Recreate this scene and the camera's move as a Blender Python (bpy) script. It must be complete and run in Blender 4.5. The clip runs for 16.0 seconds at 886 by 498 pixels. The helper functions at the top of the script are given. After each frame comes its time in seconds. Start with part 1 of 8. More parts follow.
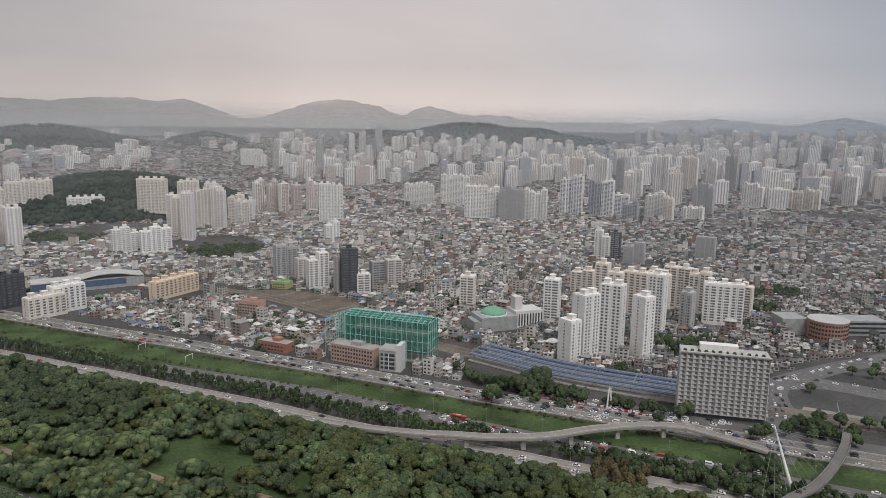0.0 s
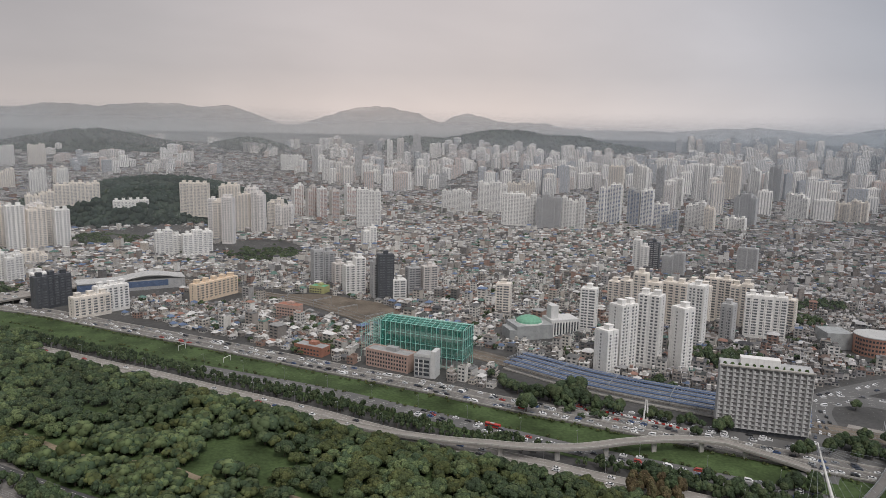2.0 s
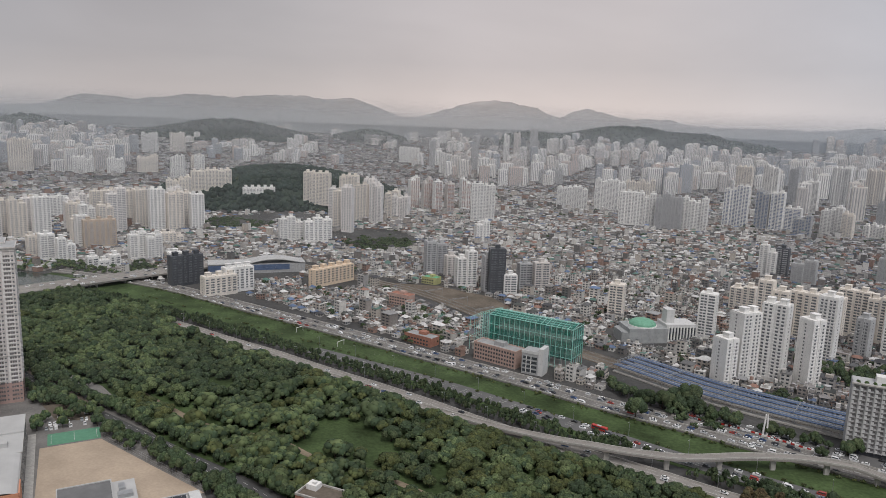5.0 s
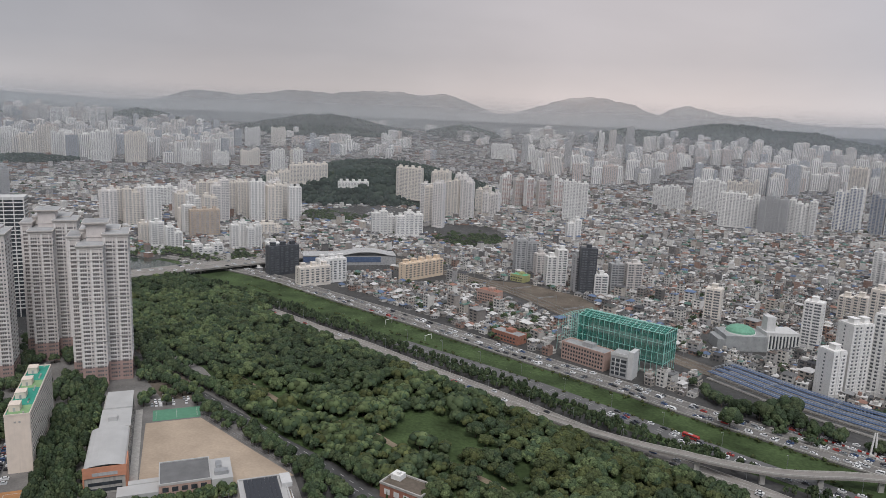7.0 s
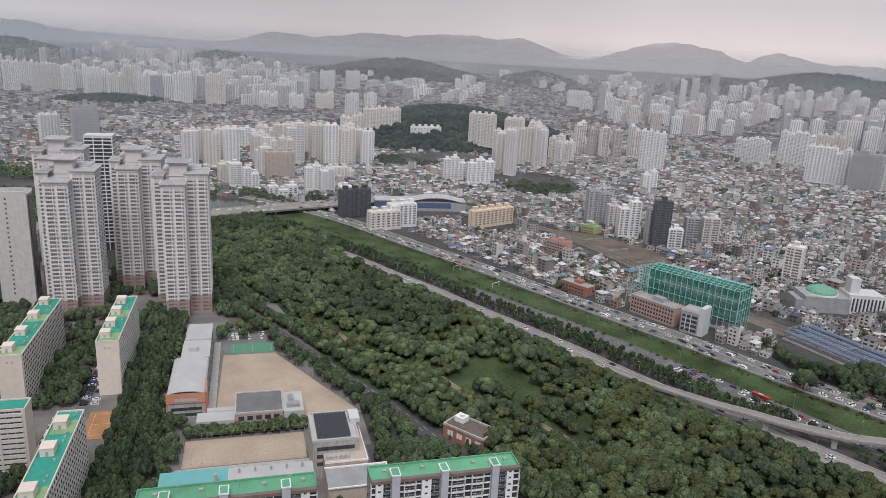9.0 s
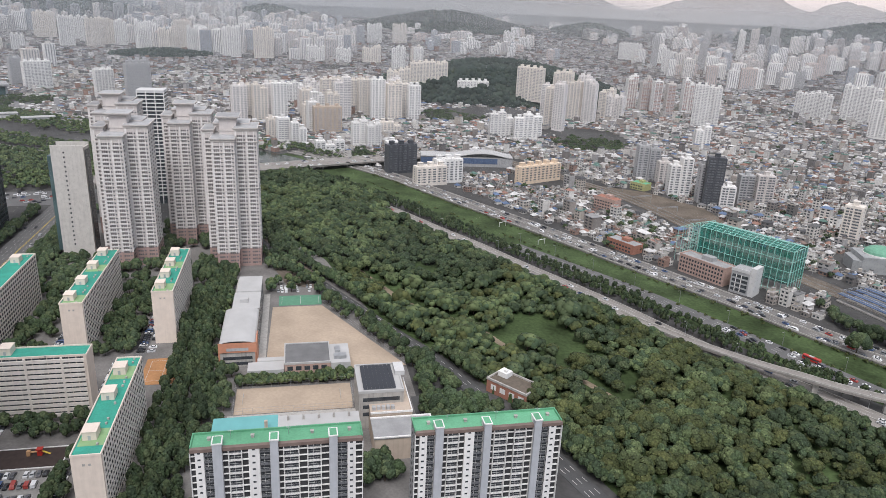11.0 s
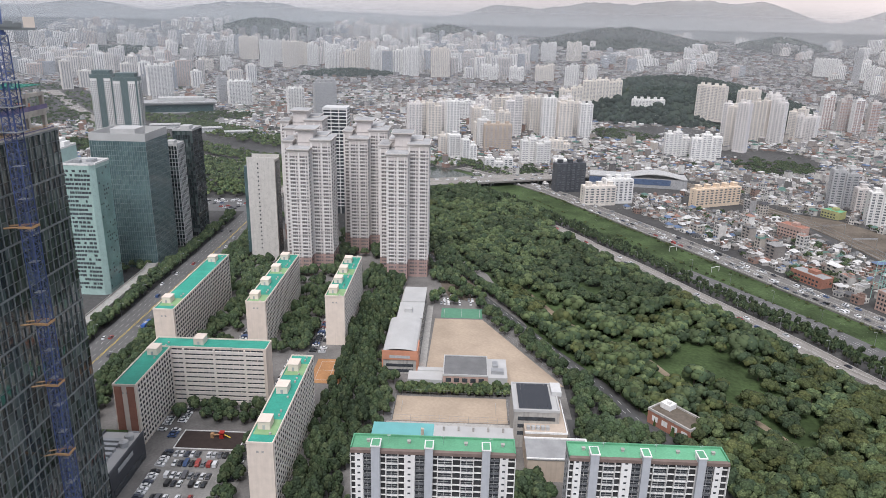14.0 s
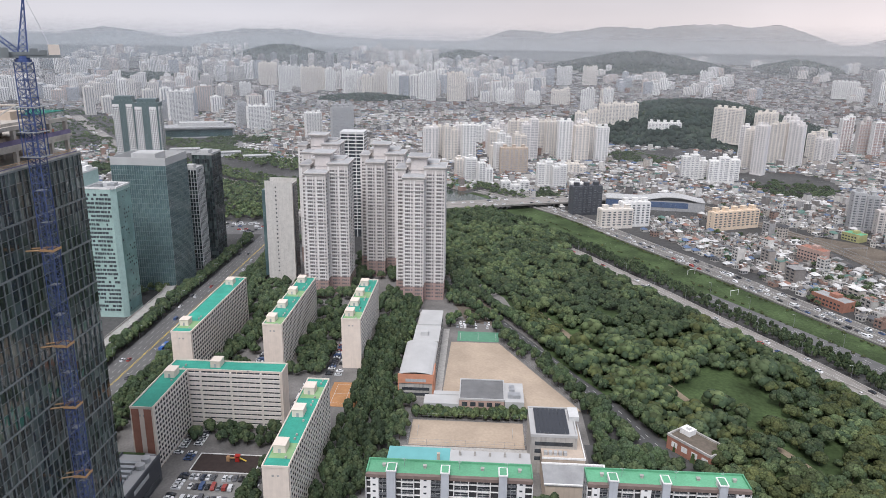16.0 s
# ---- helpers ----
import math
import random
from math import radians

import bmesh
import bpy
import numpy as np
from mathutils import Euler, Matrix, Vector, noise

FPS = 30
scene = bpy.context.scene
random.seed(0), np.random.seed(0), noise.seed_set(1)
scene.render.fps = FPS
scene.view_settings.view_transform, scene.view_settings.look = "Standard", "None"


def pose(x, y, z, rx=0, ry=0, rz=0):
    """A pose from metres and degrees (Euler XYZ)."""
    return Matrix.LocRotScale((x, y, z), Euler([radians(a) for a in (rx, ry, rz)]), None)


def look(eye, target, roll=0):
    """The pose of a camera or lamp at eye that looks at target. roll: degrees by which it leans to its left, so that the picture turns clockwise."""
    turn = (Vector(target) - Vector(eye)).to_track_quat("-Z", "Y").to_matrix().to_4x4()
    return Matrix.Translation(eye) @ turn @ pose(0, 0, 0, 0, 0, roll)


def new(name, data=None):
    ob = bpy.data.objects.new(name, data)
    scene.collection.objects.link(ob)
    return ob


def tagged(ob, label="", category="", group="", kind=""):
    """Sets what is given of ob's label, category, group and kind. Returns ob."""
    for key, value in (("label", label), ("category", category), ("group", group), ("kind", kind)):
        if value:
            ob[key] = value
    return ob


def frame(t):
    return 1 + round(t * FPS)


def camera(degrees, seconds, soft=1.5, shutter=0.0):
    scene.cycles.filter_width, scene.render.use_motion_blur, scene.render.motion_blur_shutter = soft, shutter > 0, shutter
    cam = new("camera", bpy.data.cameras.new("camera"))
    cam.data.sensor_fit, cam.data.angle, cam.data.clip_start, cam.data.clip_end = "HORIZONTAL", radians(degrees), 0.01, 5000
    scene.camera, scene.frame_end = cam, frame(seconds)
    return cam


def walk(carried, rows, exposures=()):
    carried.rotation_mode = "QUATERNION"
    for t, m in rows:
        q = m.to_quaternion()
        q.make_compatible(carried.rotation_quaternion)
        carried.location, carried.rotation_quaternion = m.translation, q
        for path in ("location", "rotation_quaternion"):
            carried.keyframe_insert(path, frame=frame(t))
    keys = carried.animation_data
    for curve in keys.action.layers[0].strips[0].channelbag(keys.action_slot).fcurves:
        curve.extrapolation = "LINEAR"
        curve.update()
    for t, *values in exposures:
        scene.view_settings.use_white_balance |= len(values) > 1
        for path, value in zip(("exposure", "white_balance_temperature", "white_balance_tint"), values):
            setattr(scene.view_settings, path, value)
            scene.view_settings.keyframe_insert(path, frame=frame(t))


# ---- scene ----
# ---------------------------------------------------------------- camera
HEIGHT = 200.0
cam = camera(63.709, 16.0, soft=0.45)
PATH = [
    (0.0, 0.000, -10.038, -0.846),
    (0.5, 0.532, -9.799, -0.819),
    (1.0, 1.153, -9.580, -0.932),
    (1.5, 1.955, -9.459, -1.060),
    (2.0, 3.023, -9.536, -1.225),
    (2.5, 4.231, -9.616, -1.365),
    (3.0, 5.674, -9.614, -1.549),
    (3.2, 6.257, -9.587, -1.487),
    (5.3, 13.452, -10.451, -2.034),
    (5.5, 14.220, -10.607, -1.942),
    (6.0, 16.162, -10.641, -2.059),
    (6.5, 17.898, -10.596, -2.158),
    (7.0, 19.684, -10.807, -2.390),
    (7.5, 21.820, -11.557, -2.659),
    (8.0, 23.650, -12.757, -2.771),
    (8.5, 24.809, -14.038, -2.848),
    (9.0, 25.548, -15.310, -2.945),
    (9.2, 25.872, -15.963, -3.160),
    (11.3, 30.242, -19.155, -2.277),
    (11.5, 31.084, -19.098, -2.200),
    (12.0, 33.261, -18.879, -1.948),
    (12.5, 35.858, -18.644, -1.631),
    (13.0, 38.414, -18.381, -1.387),
    (13.5, 40.729, -18.183, -1.264),
    (14.0, 42.572, -18.040, -1.168),
    (14.5, 43.710, -17.866, -1.087),
    (15.0, 44.188, -17.459, -1.061),
    (15.5, 44.177, -16.786, -1.000),
    (16.0, 43.826, -16.212, -0.808),
]
walk(cam, [(t, pose(0, 0, HEIGHT, 90 + p, r, y)) for t, y, p, r in PATH],
     [(0.0, -0.46, 6600, 12), (3.0, -0.48, 6600, 12), (6.0, -0.53, 6400, 12), (9.0, -0.33, 6280, 13), (12.0, 0.04, 6320, 14), (16.0, 0.06, 6200, 14)])

# ---------------------------------------------------------------- light
SUN_AZ, SUN_EL = radians(150), radians(56)   # high behind the camera, veiled by cloud
world = bpy.data.worlds.new("overcast_sky")
scene.world = world
world.use_nodes = True
wn, wl = world.node_tree.nodes, world.node_tree.links
wn.clear()


def wnode(kind, **values):
    n = wn.new(kind)
    for key, value in values.items():
        n.inputs[key].default_value = value
    return n


sky = wn.new("ShaderNodeTexSky")
sky.sky_type, sky.sun_disc, sky.sun_elevation, sky.sun_rotation = "NISHITA", False, SUN_EL, SUN_AZ
sky.air_density, sky.dust_density, sky.ozone_density = 1.0, 3.0, 1.0
coord = wn.new("ShaderNodeTexCoord")
split = wn.new("ShaderNodeSeparateXYZ")
wl.new(coord.outputs["Generated"], split.inputs[0])
height = wn.new("ShaderNodeValToRGB")          # cloud deck: pale at the horizon, grey above it, bright overhead
for pos, col in ((0.0, (0.86, 0.82, 0.81)), (0.03, (0.90, 0.86, 0.85)), (0.075, (0.76, 0.745, 0.76)), (0.17, (0.71, 0.705, 0.73)), (0.35, (0.74, 0.76, 0.81)), (1.0, (1.05, 1.10, 1.20))):
    e = height.color_ramp.elements.new(pos)
    e.color = (*col, 1)
height.color_ramp.elements.remove(height.color_ramp.elements[0])
height.color_ramp.elements.remove(height.color_ramp.elements[-1])
wl.new(split.outputs["Z"], height.inputs[0])
flat = wn.new("ShaderNodeMapping")
flat.inputs["Scale"].default_value = (1.0, 1.0, 2.6)
wl.new(coord.outputs["Generated"], flat.inputs[0])
cloud = wnode("ShaderNodeTexNoise", Scale=2.2, Detail=5.0, Roughness=0.5, Distortion=0.3)
wl.new(flat.outputs[0], cloud.inputs["Vector"])
shade = wn.new("ShaderNodeMapRange")
shade.inputs["From Min"].default_value, shade.inputs["From Max"].default_value = 0.3, 0.72
shade.inputs["To Min"].default_value, shade.inputs["To Max"].default_value = 0.91, 1.09
wl.new(cloud.outputs["Fac"], shade.inputs["Value"])
mul = wn.new("ShaderNodeMix")
mul.data_type, mul.blend_type = "RGBA", "MULTIPLY"
mul.inputs["Factor"].default_value = 1.0
wl.new(height.outputs[0], mul.inputs["A"])
wl.new(shade.outputs[0], mul.inputs["B"])
glow = wn.new("ShaderNodeVectorMath")           # a thinner, warmer stretch of cloud low over the mountains
glow.operation = "DOT_PRODUCT"
glow.inputs[1].default_value = (0.05, 0.997, 0.06)
wl.new(coord.outputs["Generated"], glow.inputs[0])
near_glow = wn.new("ShaderNodeMapRange")
near_glow.interpolation_type = "SMOOTHSTEP"
near_glow.inputs["From Min"].default_value, near_glow.inputs["From Max"].default_value = 0.86, 1.0
near_glow.inputs["To Min"].default_value, near_glow.inputs["To Max"].default_value = 0.0, 1.0
wl.new(glow.outputs["Value"], near_glow.inputs["Value"])
warm = wn.new("ShaderNodeMix")
warm.data_type, warm.blend_type = "RGBA", "MULTIPLY"
warm.inputs["B"].default_value = (1.24, 1.19, 1.16, 1)
warm.clamp_result = False
wl.new(near_glow.outputs[0], warm.inputs["Factor"])
wl.new(mul.outputs["Result"], warm.inputs["A"])
east = wn.new("ShaderNodeValToRGB")             # warm grey cloud in the north-west, bluer towards the east
east.color_ramp.elements[0].position, east.color_ramp.elements[0].color = 0.08, (0.86, 0.88, 0.90, 1)
east.color_ramp.elements[1].position, east.color_ramp.elements[1].color = 0.80, (0.70, 0.775, 0.87, 1)
for pos, col in ((0.20, (0.90, 0.875, 0.865)), (0.28, (0.93, 0.90, 0.88)), (0.40, (0.99, 0.965, 0.95)), (0.52, (1.02, 1.0, 0.985)), (0.64, (0.93, 0.965, 1.0))):
    east.color_ramp.elements.new(pos).color = (*col, 1)
side = wn.new("ShaderNodeMapRange")
side.inputs["From Min"].default_value, side.inputs["From Max"].default_value = -1.0, 1.0
wl.new(split.outputs["X"], side.inputs["Value"])
wl.new(side.outputs[0], east.inputs[0])
tinted = wn.new("ShaderNodeMix")
tinted.data_type, tinted.blend_type, tinted.clamp_result = "RGBA", "MULTIPLY", False
tinted.inputs["Factor"].default_value = 1.0
wl.new(warm.outputs["Result"], tinted.inputs["A"])
wl.new(east.outputs[0], tinted.inputs["B"])
bg_cloud, bg_sky, both = wnode("ShaderNodeBackground", Strength=1.0), wnode("ShaderNodeBackground", Strength=0.06), wnode("ShaderNodeMixShader", Fac=0.12)
wl.new(tinted.outputs["Result"], bg_cloud.inputs[0])
wl.new(sky.outputs[0], bg_sky.inputs[0])
wl.new(bg_cloud.outputs[0], both.inputs[1])
wl.new(bg_sky.outputs[0], both.inputs[2])
wl.new(both.outputs[0], wn.new("ShaderNodeOutputWorld").inputs[0])

sun = new("sun", bpy.data.lights.new("sun", "SUN"))
sun.data.energy, sun.data.angle, sun.data.color = 2.6, radians(28), (1.0, 0.985, 0.96)
sun.matrix_world = look((0, 0, 0), (-math.sin(SUN_AZ) * math.cos(SUN_EL), -math.cos(SUN_AZ) * math.cos(SUN_EL), -math.sin(SUN_EL)))

# ---------------------------------------------------------------- materials


def material(name, col, rough=0.8, metal=0.0, vary=0.12, scale=0.35, fine=6.0, island=None, random_amount=0.0, bump=0.0, stain=0.0, spec=0.3, clump=0.0):
    """Noise at two sizes over a base colour. island: further colours, chosen piece by piece."""
    m = bpy.data.materials.new(name)
    m.use_nodes = True
    n, l = m.node_tree.nodes, m.node_tree.links
    b = n["Principled BSDF"]
    b.inputs["Roughness"].default_value, b.inputs["Metallic"].default_value = rough, metal
    b.inputs["Specular IOR Level"].default_value = spec
    where = n.new("ShaderNodeTexCoord").outputs["Object"]

    def noise_at(size, detail=3.0):
        t = n.new("ShaderNodeTexNoise")
        t.inputs["Scale"].default_value, t.inputs["Detail"].default_value = size, detail
        l.new(where, t.inputs["Vector"])
        return t.outputs["Fac"]

    def ranged(out, lo, hi, a=0.3, z=0.7):
        r = n.new("ShaderNodeMapRange")
        r.inputs["From Min"].default_value, r.inputs["From Max"].default_value = a, z
        r.inputs["To Min"].default_value, r.inputs["To Max"].default_value = lo, hi
        l.new(out, r.inputs["Value"])
        return r.outputs[0]

    def times(a, bb):
        x = n.new("ShaderNodeMix")
        x.data_type, x.blend_type = "RGBA", "MULTIPLY"
        x.inputs["Factor"].default_value = 1.0
        for socket, value in (("A", a), ("B", bb)):
            if isinstance(value, tuple):
                x.inputs[socket].default_value = (*value, 1)
            else:
                l.new(value, x.inputs[socket])
        return x.outputs["Result"]

    base = col
    if island:
        ramp = n.new("ShaderNodeValToRGB")
        ramp.color_ramp.interpolation = "CONSTANT"
        cols = [col, *island]
        ramp.color_ramp.elements[0].color = (*cols[0], 1)
        ramp.color_ramp.elements[1].position, ramp.color_ramp.elements[1].color = 1 / len(cols), (*cols[1], 1)
        for i, c in enumerate(cols[2:], 2):
            ramp.color_ramp.elements.new(i / len(cols)).color = (*c, 1)
        if random_amount < 0:
            l.new(n.new("ShaderNodeObjectInfo").outputs["Random"], ramp.inputs[0])
        else:
            l.new(n.new("ShaderNodeNewGeometry").outputs["Random Per Island"], ramp.inputs[0])
        base = ramp.outputs[0]
    big = ranged(noise_at(scale), 1 - vary, 1 + vary)
    small = ranged(noise_at(fine, 4.0), 1 - vary * 0.6, 1 + vary * 0.6)
    out = times(times(base, big), small)
    if random_amount > 0:
        out = times(out, ranged(n.new("ShaderNodeObjectInfo").outputs["Random"], 1 - random_amount, 1 + random_amount, 0.0, 1.0))
    if stain:
        streak = n.new("ShaderNodeMapping")
        streak.inputs["Scale"].default_value = (0.9, 0.9, 0.05)
        l.new(where, streak.inputs[0])
        t = n.new("ShaderNodeTexNoise")
        t.inputs["Scale"].default_value, t.inputs["Detail"].default_value = 1.0, 4.0
        l.new(streak.outputs[0], t.inputs["Vector"])
        out = times(out, ranged(t.outputs["Fac"], 1.0, 1.0 - stain, 0.48, 0.75))
    if clump:                                   # rounded tufts of leaves, with shade painted into the gaps between
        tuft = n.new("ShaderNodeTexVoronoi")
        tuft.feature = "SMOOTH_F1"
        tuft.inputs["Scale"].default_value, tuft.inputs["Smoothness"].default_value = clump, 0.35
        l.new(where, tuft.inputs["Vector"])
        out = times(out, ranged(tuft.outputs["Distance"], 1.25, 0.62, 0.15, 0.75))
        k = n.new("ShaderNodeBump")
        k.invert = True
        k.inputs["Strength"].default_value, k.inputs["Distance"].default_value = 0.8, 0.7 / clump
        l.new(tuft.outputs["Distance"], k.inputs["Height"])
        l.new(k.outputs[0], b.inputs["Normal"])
    l.new(out, b.inputs["Base Color"])
    if bump and not clump:
        k = n.new("ShaderNodeBump")
        k.inputs["Strength"].default_value, k.inputs["Distance"].default_value = bump, 0.4
        l.new(noise_at(fine, 5.0), k.inputs["Height"])
        l.new(k.outputs[0], b.inputs["Normal"])
    return m


WHITE = material("white_paint", (0.78, 0.765, 0.74), random_amount=0.07, vary=0.05, stain=0.16)
IVORY = material("ivory_paint", (0.73, 0.675, 0.61), random_amount=0.05, vary=0.05, stain=0.1)
SLABWHITE = material("warm_white_paint", (0.78, 0.72, 0.66), vary=0.05, stain=0.08)
CREAM = material("cream_paint", (0.745, 0.645, 0.555), random_amount=0.04, vary=0.05, stain=0.07)
BEIGE = material("beige_paint", (0.60, 0.56, 0.53), random_amount=0.05, vary=0.06, stain=0.12)
PINKISH = material("rose_grey_panel", (0.63, 0.58, 0.55), random_amount=0.03, vary=0.05, stain=0.08)
ROSE = material("rose_stone", (0.40, 0.28, 0.25), vary=0.12, scale=0.2, stain=0.1)
GREY = material("grey_paint", (0.42, 0.42, 0.42), random_amount=0.14, vary=0.08, stain=0.15)
CONCRETE = material("concrete", (0.43, 0.41, 0.38), vary=0.14, stain=0.25, bump=0.1)
DARKGREY = material("dark_cladding", (0.075, 0.08, 0.09), rough=0.45, random_amount=0.2, vary=0.1)
BRICK = material("red_brick", (0.36, 0.17, 0.12), vary=0.12, stain=0.1)
PALEBRICK = material("salmon_brick", (0.47, 0.33, 0.28), vary=0.1, stain=0.1)
TAN = material("tan_panel", (0.52, 0.43, 0.35), vary=0.07, stain=0.1)
PANE = material("dark_window", (0.055, 0.062, 0.07), rough=0.22, vary=0.3, scale=0.25, spec=0.5)
TOWERWHITE = material("off_white_panel", (0.76, 0.725, 0.70), vary=0.06, stain=0.14)
PANE_BLUE = material("blue_window", (0.15, 0.19, 0.29), rough=0.25, vary=0.3, scale=0.2, spec=0.5)
PANE_TOWER = material("grey_balcony_window", (0.17, 0.16, 0.16), rough=0.25, vary=0.3, scale=0.3, spec=0.5)
# paler than the nearer panes: fading with distance is painted in
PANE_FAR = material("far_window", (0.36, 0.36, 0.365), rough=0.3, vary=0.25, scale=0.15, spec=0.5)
PANE_PALE = material("pale_window", (0.145, 0.15, 0.16), rough=0.25, vary=0.3, scale=0.2, spec=0.5)
GLASS_TEAL = material("teal_glass", (0.090, 0.142, 0.148), rough=0.05, vary=0.3, scale=0.05, spec=1.0, island=[(0.100, 0.158, 0.158), (0.080, 0.128, 0.133), (0.112, 0.170, 0.170), (0.086, 0.138, 0.143)])
# the paler, greener pane colours imitate reflections in the dark glass
GLASS_DARK = material("black_glass", (0.030, 0.040, 0.042), rough=0.06, vary=0.3, scale=0.1, spec=1.0, island=[(0.047, 0.066, 0.063), (0.023, 0.032, 0.032), (0.082, 0.108, 0.104), (0.038, 0.054, 0.053), (0.030, 0.040, 0.041), (0.122, 0.150, 0.140)])
ROOF_GREEN = material("green_roof_paint", (0.13, 0.36, 0.21), rough=0.6, vary=0.16, scale=0.12, fine=1.2, random_amount=0.1)
ROOF_TEAL = material("teal_roof_paint", (0.04, 0.29, 0.215), rough=0.6, vary=0.16, scale=0.12, fine=1.2, random_amount=0.12)
ROOF_GREY = material("grey_roof", (0.36, 0.36, 0.36), vary=0.15, scale=0.15, random_amount=0.2)
ROOF_WHITE = material("white_metal_roof", (0.47, 0.465, 0.455), rough=0.5, vary=0.08, scale=0.1)
WALLS = [(0.644, 0.621, 0.586), (0.437, 0.414, 0.391), (0.345, 0.310, 0.282), (0.713, 0.690, 0.655), (0.241, 0.218, 0.201), (0.310, 0.207, 0.167), (0.494, 0.448, 0.397), (0.167, 0.158, 0.152), (0.552, 0.529, 0.500), (0.380, 0.368, 0.362)]
ROOFS = [(0.60, 0.585, 0.57), (0.15, 0.15, 0.15), (0.085, 0.09, 0.085), (0.60, 0.59, 0.575), (0.27, 0.265, 0.26), (0.21, 0.15, 0.125), (0.075, 0.075, 0.08), (0.11, 0.19, 0.16), (0.22, 0.205, 0.19), (0.66, 0.65, 0.63), (0.115, 0.115, 0.12), (0.38, 0.36, 0.345), (0.13, 0.18, 0.28), (0.56, 0.545, 0.53), (0.18, 0.18, 0.18), (0.31, 0.18, 0.14), (0.50, 0.49, 0.48), (0.12, 0.11, 0.105)]
HOUSE_WALL = material("house_wall", (0.60, 0.57, 0.53), vary=0.1, island=WALLS, stain=0.2)
HOUSE_ROOF = material("house_roof", (0.28, 0.28, 0.28), vary=0.2, scale=0.1, island=ROOFS)
# same palettes scaled down: dimmer light to the east and far off, painted in
HOUSE_WALL_EAST = material("dimmed_house_wall", (0.42, 0.40, 0.37), vary=0.1, island=[(c[0] * 0.85, c[1] * 0.85, c[2] * 0.87) for c in WALLS], stain=0.2)
HOUSE_ROOF_EAST = material("dimmed_house_roof", (0.20, 0.20, 0.20), vary=0.2, scale=0.1, island=[(c[0] * 0.72, c[1] * 0.72, c[2] * 0.74) for c in ROOFS])
HOUSE_WALL_ONE = material("house_wall_single", (0.60, 0.57, 0.53), vary=0.1, island=WALLS, random_amount=-1, stain=0.2)
HOUSE_ROOF_ONE = material("house_roof_single", (0.44, 0.43, 0.42), vary=0.2, scale=0.2, island=ROOFS, random_amount=-1)
FAR_WALL = material("far_apartment_wall", (0.800, 0.782, 0.752), vary=0.05, island=[(0.653, 0.614, 0.574), (0.752, 0.733, 0.713), (0.515, 0.485, 0.465), (0.673, 0.643, 0.604), (0.356, 0.376, 0.406), (0.713, 0.693, 0.673), (0.535, 0.455, 0.416)])
# base colour lowered to paint in the shadow of the alleys
GROUND = material("city_ground", (0.070, 0.068, 0.066), vary=0.35, scale=0.02, fine=0.3)
PAVING = material("estate_paving", (0.185, 0.175, 0.165), vary=0.25, scale=0.06, fine=0.8)
PEACH = material("peach_paint", (0.74, 0.60, 0.46), vary=0.06, stain=0.1)
PALEGREY = material("pale_grey_panel", (0.60, 0.595, 0.585), vary=0.06, stain=0.08)
# near-black colour standing in for the shade inside balconies
RECESS = material("painted_balcony_shade", (0.05, 0.05, 0.052), rough=0.9, vary=0.3, scale=0.4)
ROOF_OLIVE = material("faded_green_roof_paint", (0.24, 0.38, 0.19), rough=0.7, vary=0.15, scale=0.2)
ASPHALT = material("asphalt", (0.13, 0.128, 0.126), vary=0.14, scale=0.05, fine=1.5)
ASPHALT_DARK = material("dark_asphalt", (0.085, 0.085, 0.085), vary=0.16, scale=0.08, fine=2.0)
FARDECK = material("worn_road_concrete", (0.175, 0.165, 0.155), vary=0.16, scale=0.05, fine=1.0)
ROOF_DARK = material("dark_roof_sheet", (0.17, 0.17, 0.17), vary=0.14, scale=0.15)
FIN = material("dark_fin_metal", (0.21, 0.225, 0.225), rough=0.4, vary=0.12, scale=0.2)
RAIL_EARTH = material("rail_yard_earth", (0.155, 0.13, 0.105), vary=0.3, scale=0.04, fine=0.4, bump=0.2, spec=0.1)
EAVE = material("brown_roof_edge", (0.20, 0.15, 0.13), vary=0.12, stain=0.1)
DECK = material("pale_road_concrete", (0.27, 0.25, 0.23), vary=0.12, scale=0.05, fine=1.0)
PAINT = material("road_paint", (0.50, 0.49, 0.47), vary=0.1)
YELLOW = material("yellow_paint", (0.70, 0.50, 0.08), vary=0.1)
GRASS = material("grass", (0.056, 0.083, 0.034), vary=0.45, scale=0.035, fine=0.4, bump=0.4, spec=0.1)
DIRT = material("dry_earth", (0.24, 0.195, 0.14), vary=0.25, scale=0.03, fine=0.4, bump=0.2, spec=0.1)
SAND = material("playing_field_sand", (0.43, 0.345, 0.265), vary=0.12, scale=0.05, fine=0.6, spec=0.1)
CLAY = material("clay_court", (0.40, 0.21, 0.10), vary=0.15, scale=0.1, fine=0.8, spec=0.1)
COURT = material("green_court", (0.12, 0.27, 0.18), vary=0.1, spec=0.1)
WATER = material("river_water", (0.05, 0.065, 0.055), rough=0.12, vary=0.2, scale=0.03, spec=0.5)
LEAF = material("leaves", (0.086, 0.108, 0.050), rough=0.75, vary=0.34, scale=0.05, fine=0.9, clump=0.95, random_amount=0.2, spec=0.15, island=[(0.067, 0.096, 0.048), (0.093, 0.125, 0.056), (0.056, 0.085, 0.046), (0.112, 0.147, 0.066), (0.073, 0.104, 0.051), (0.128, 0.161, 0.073)])
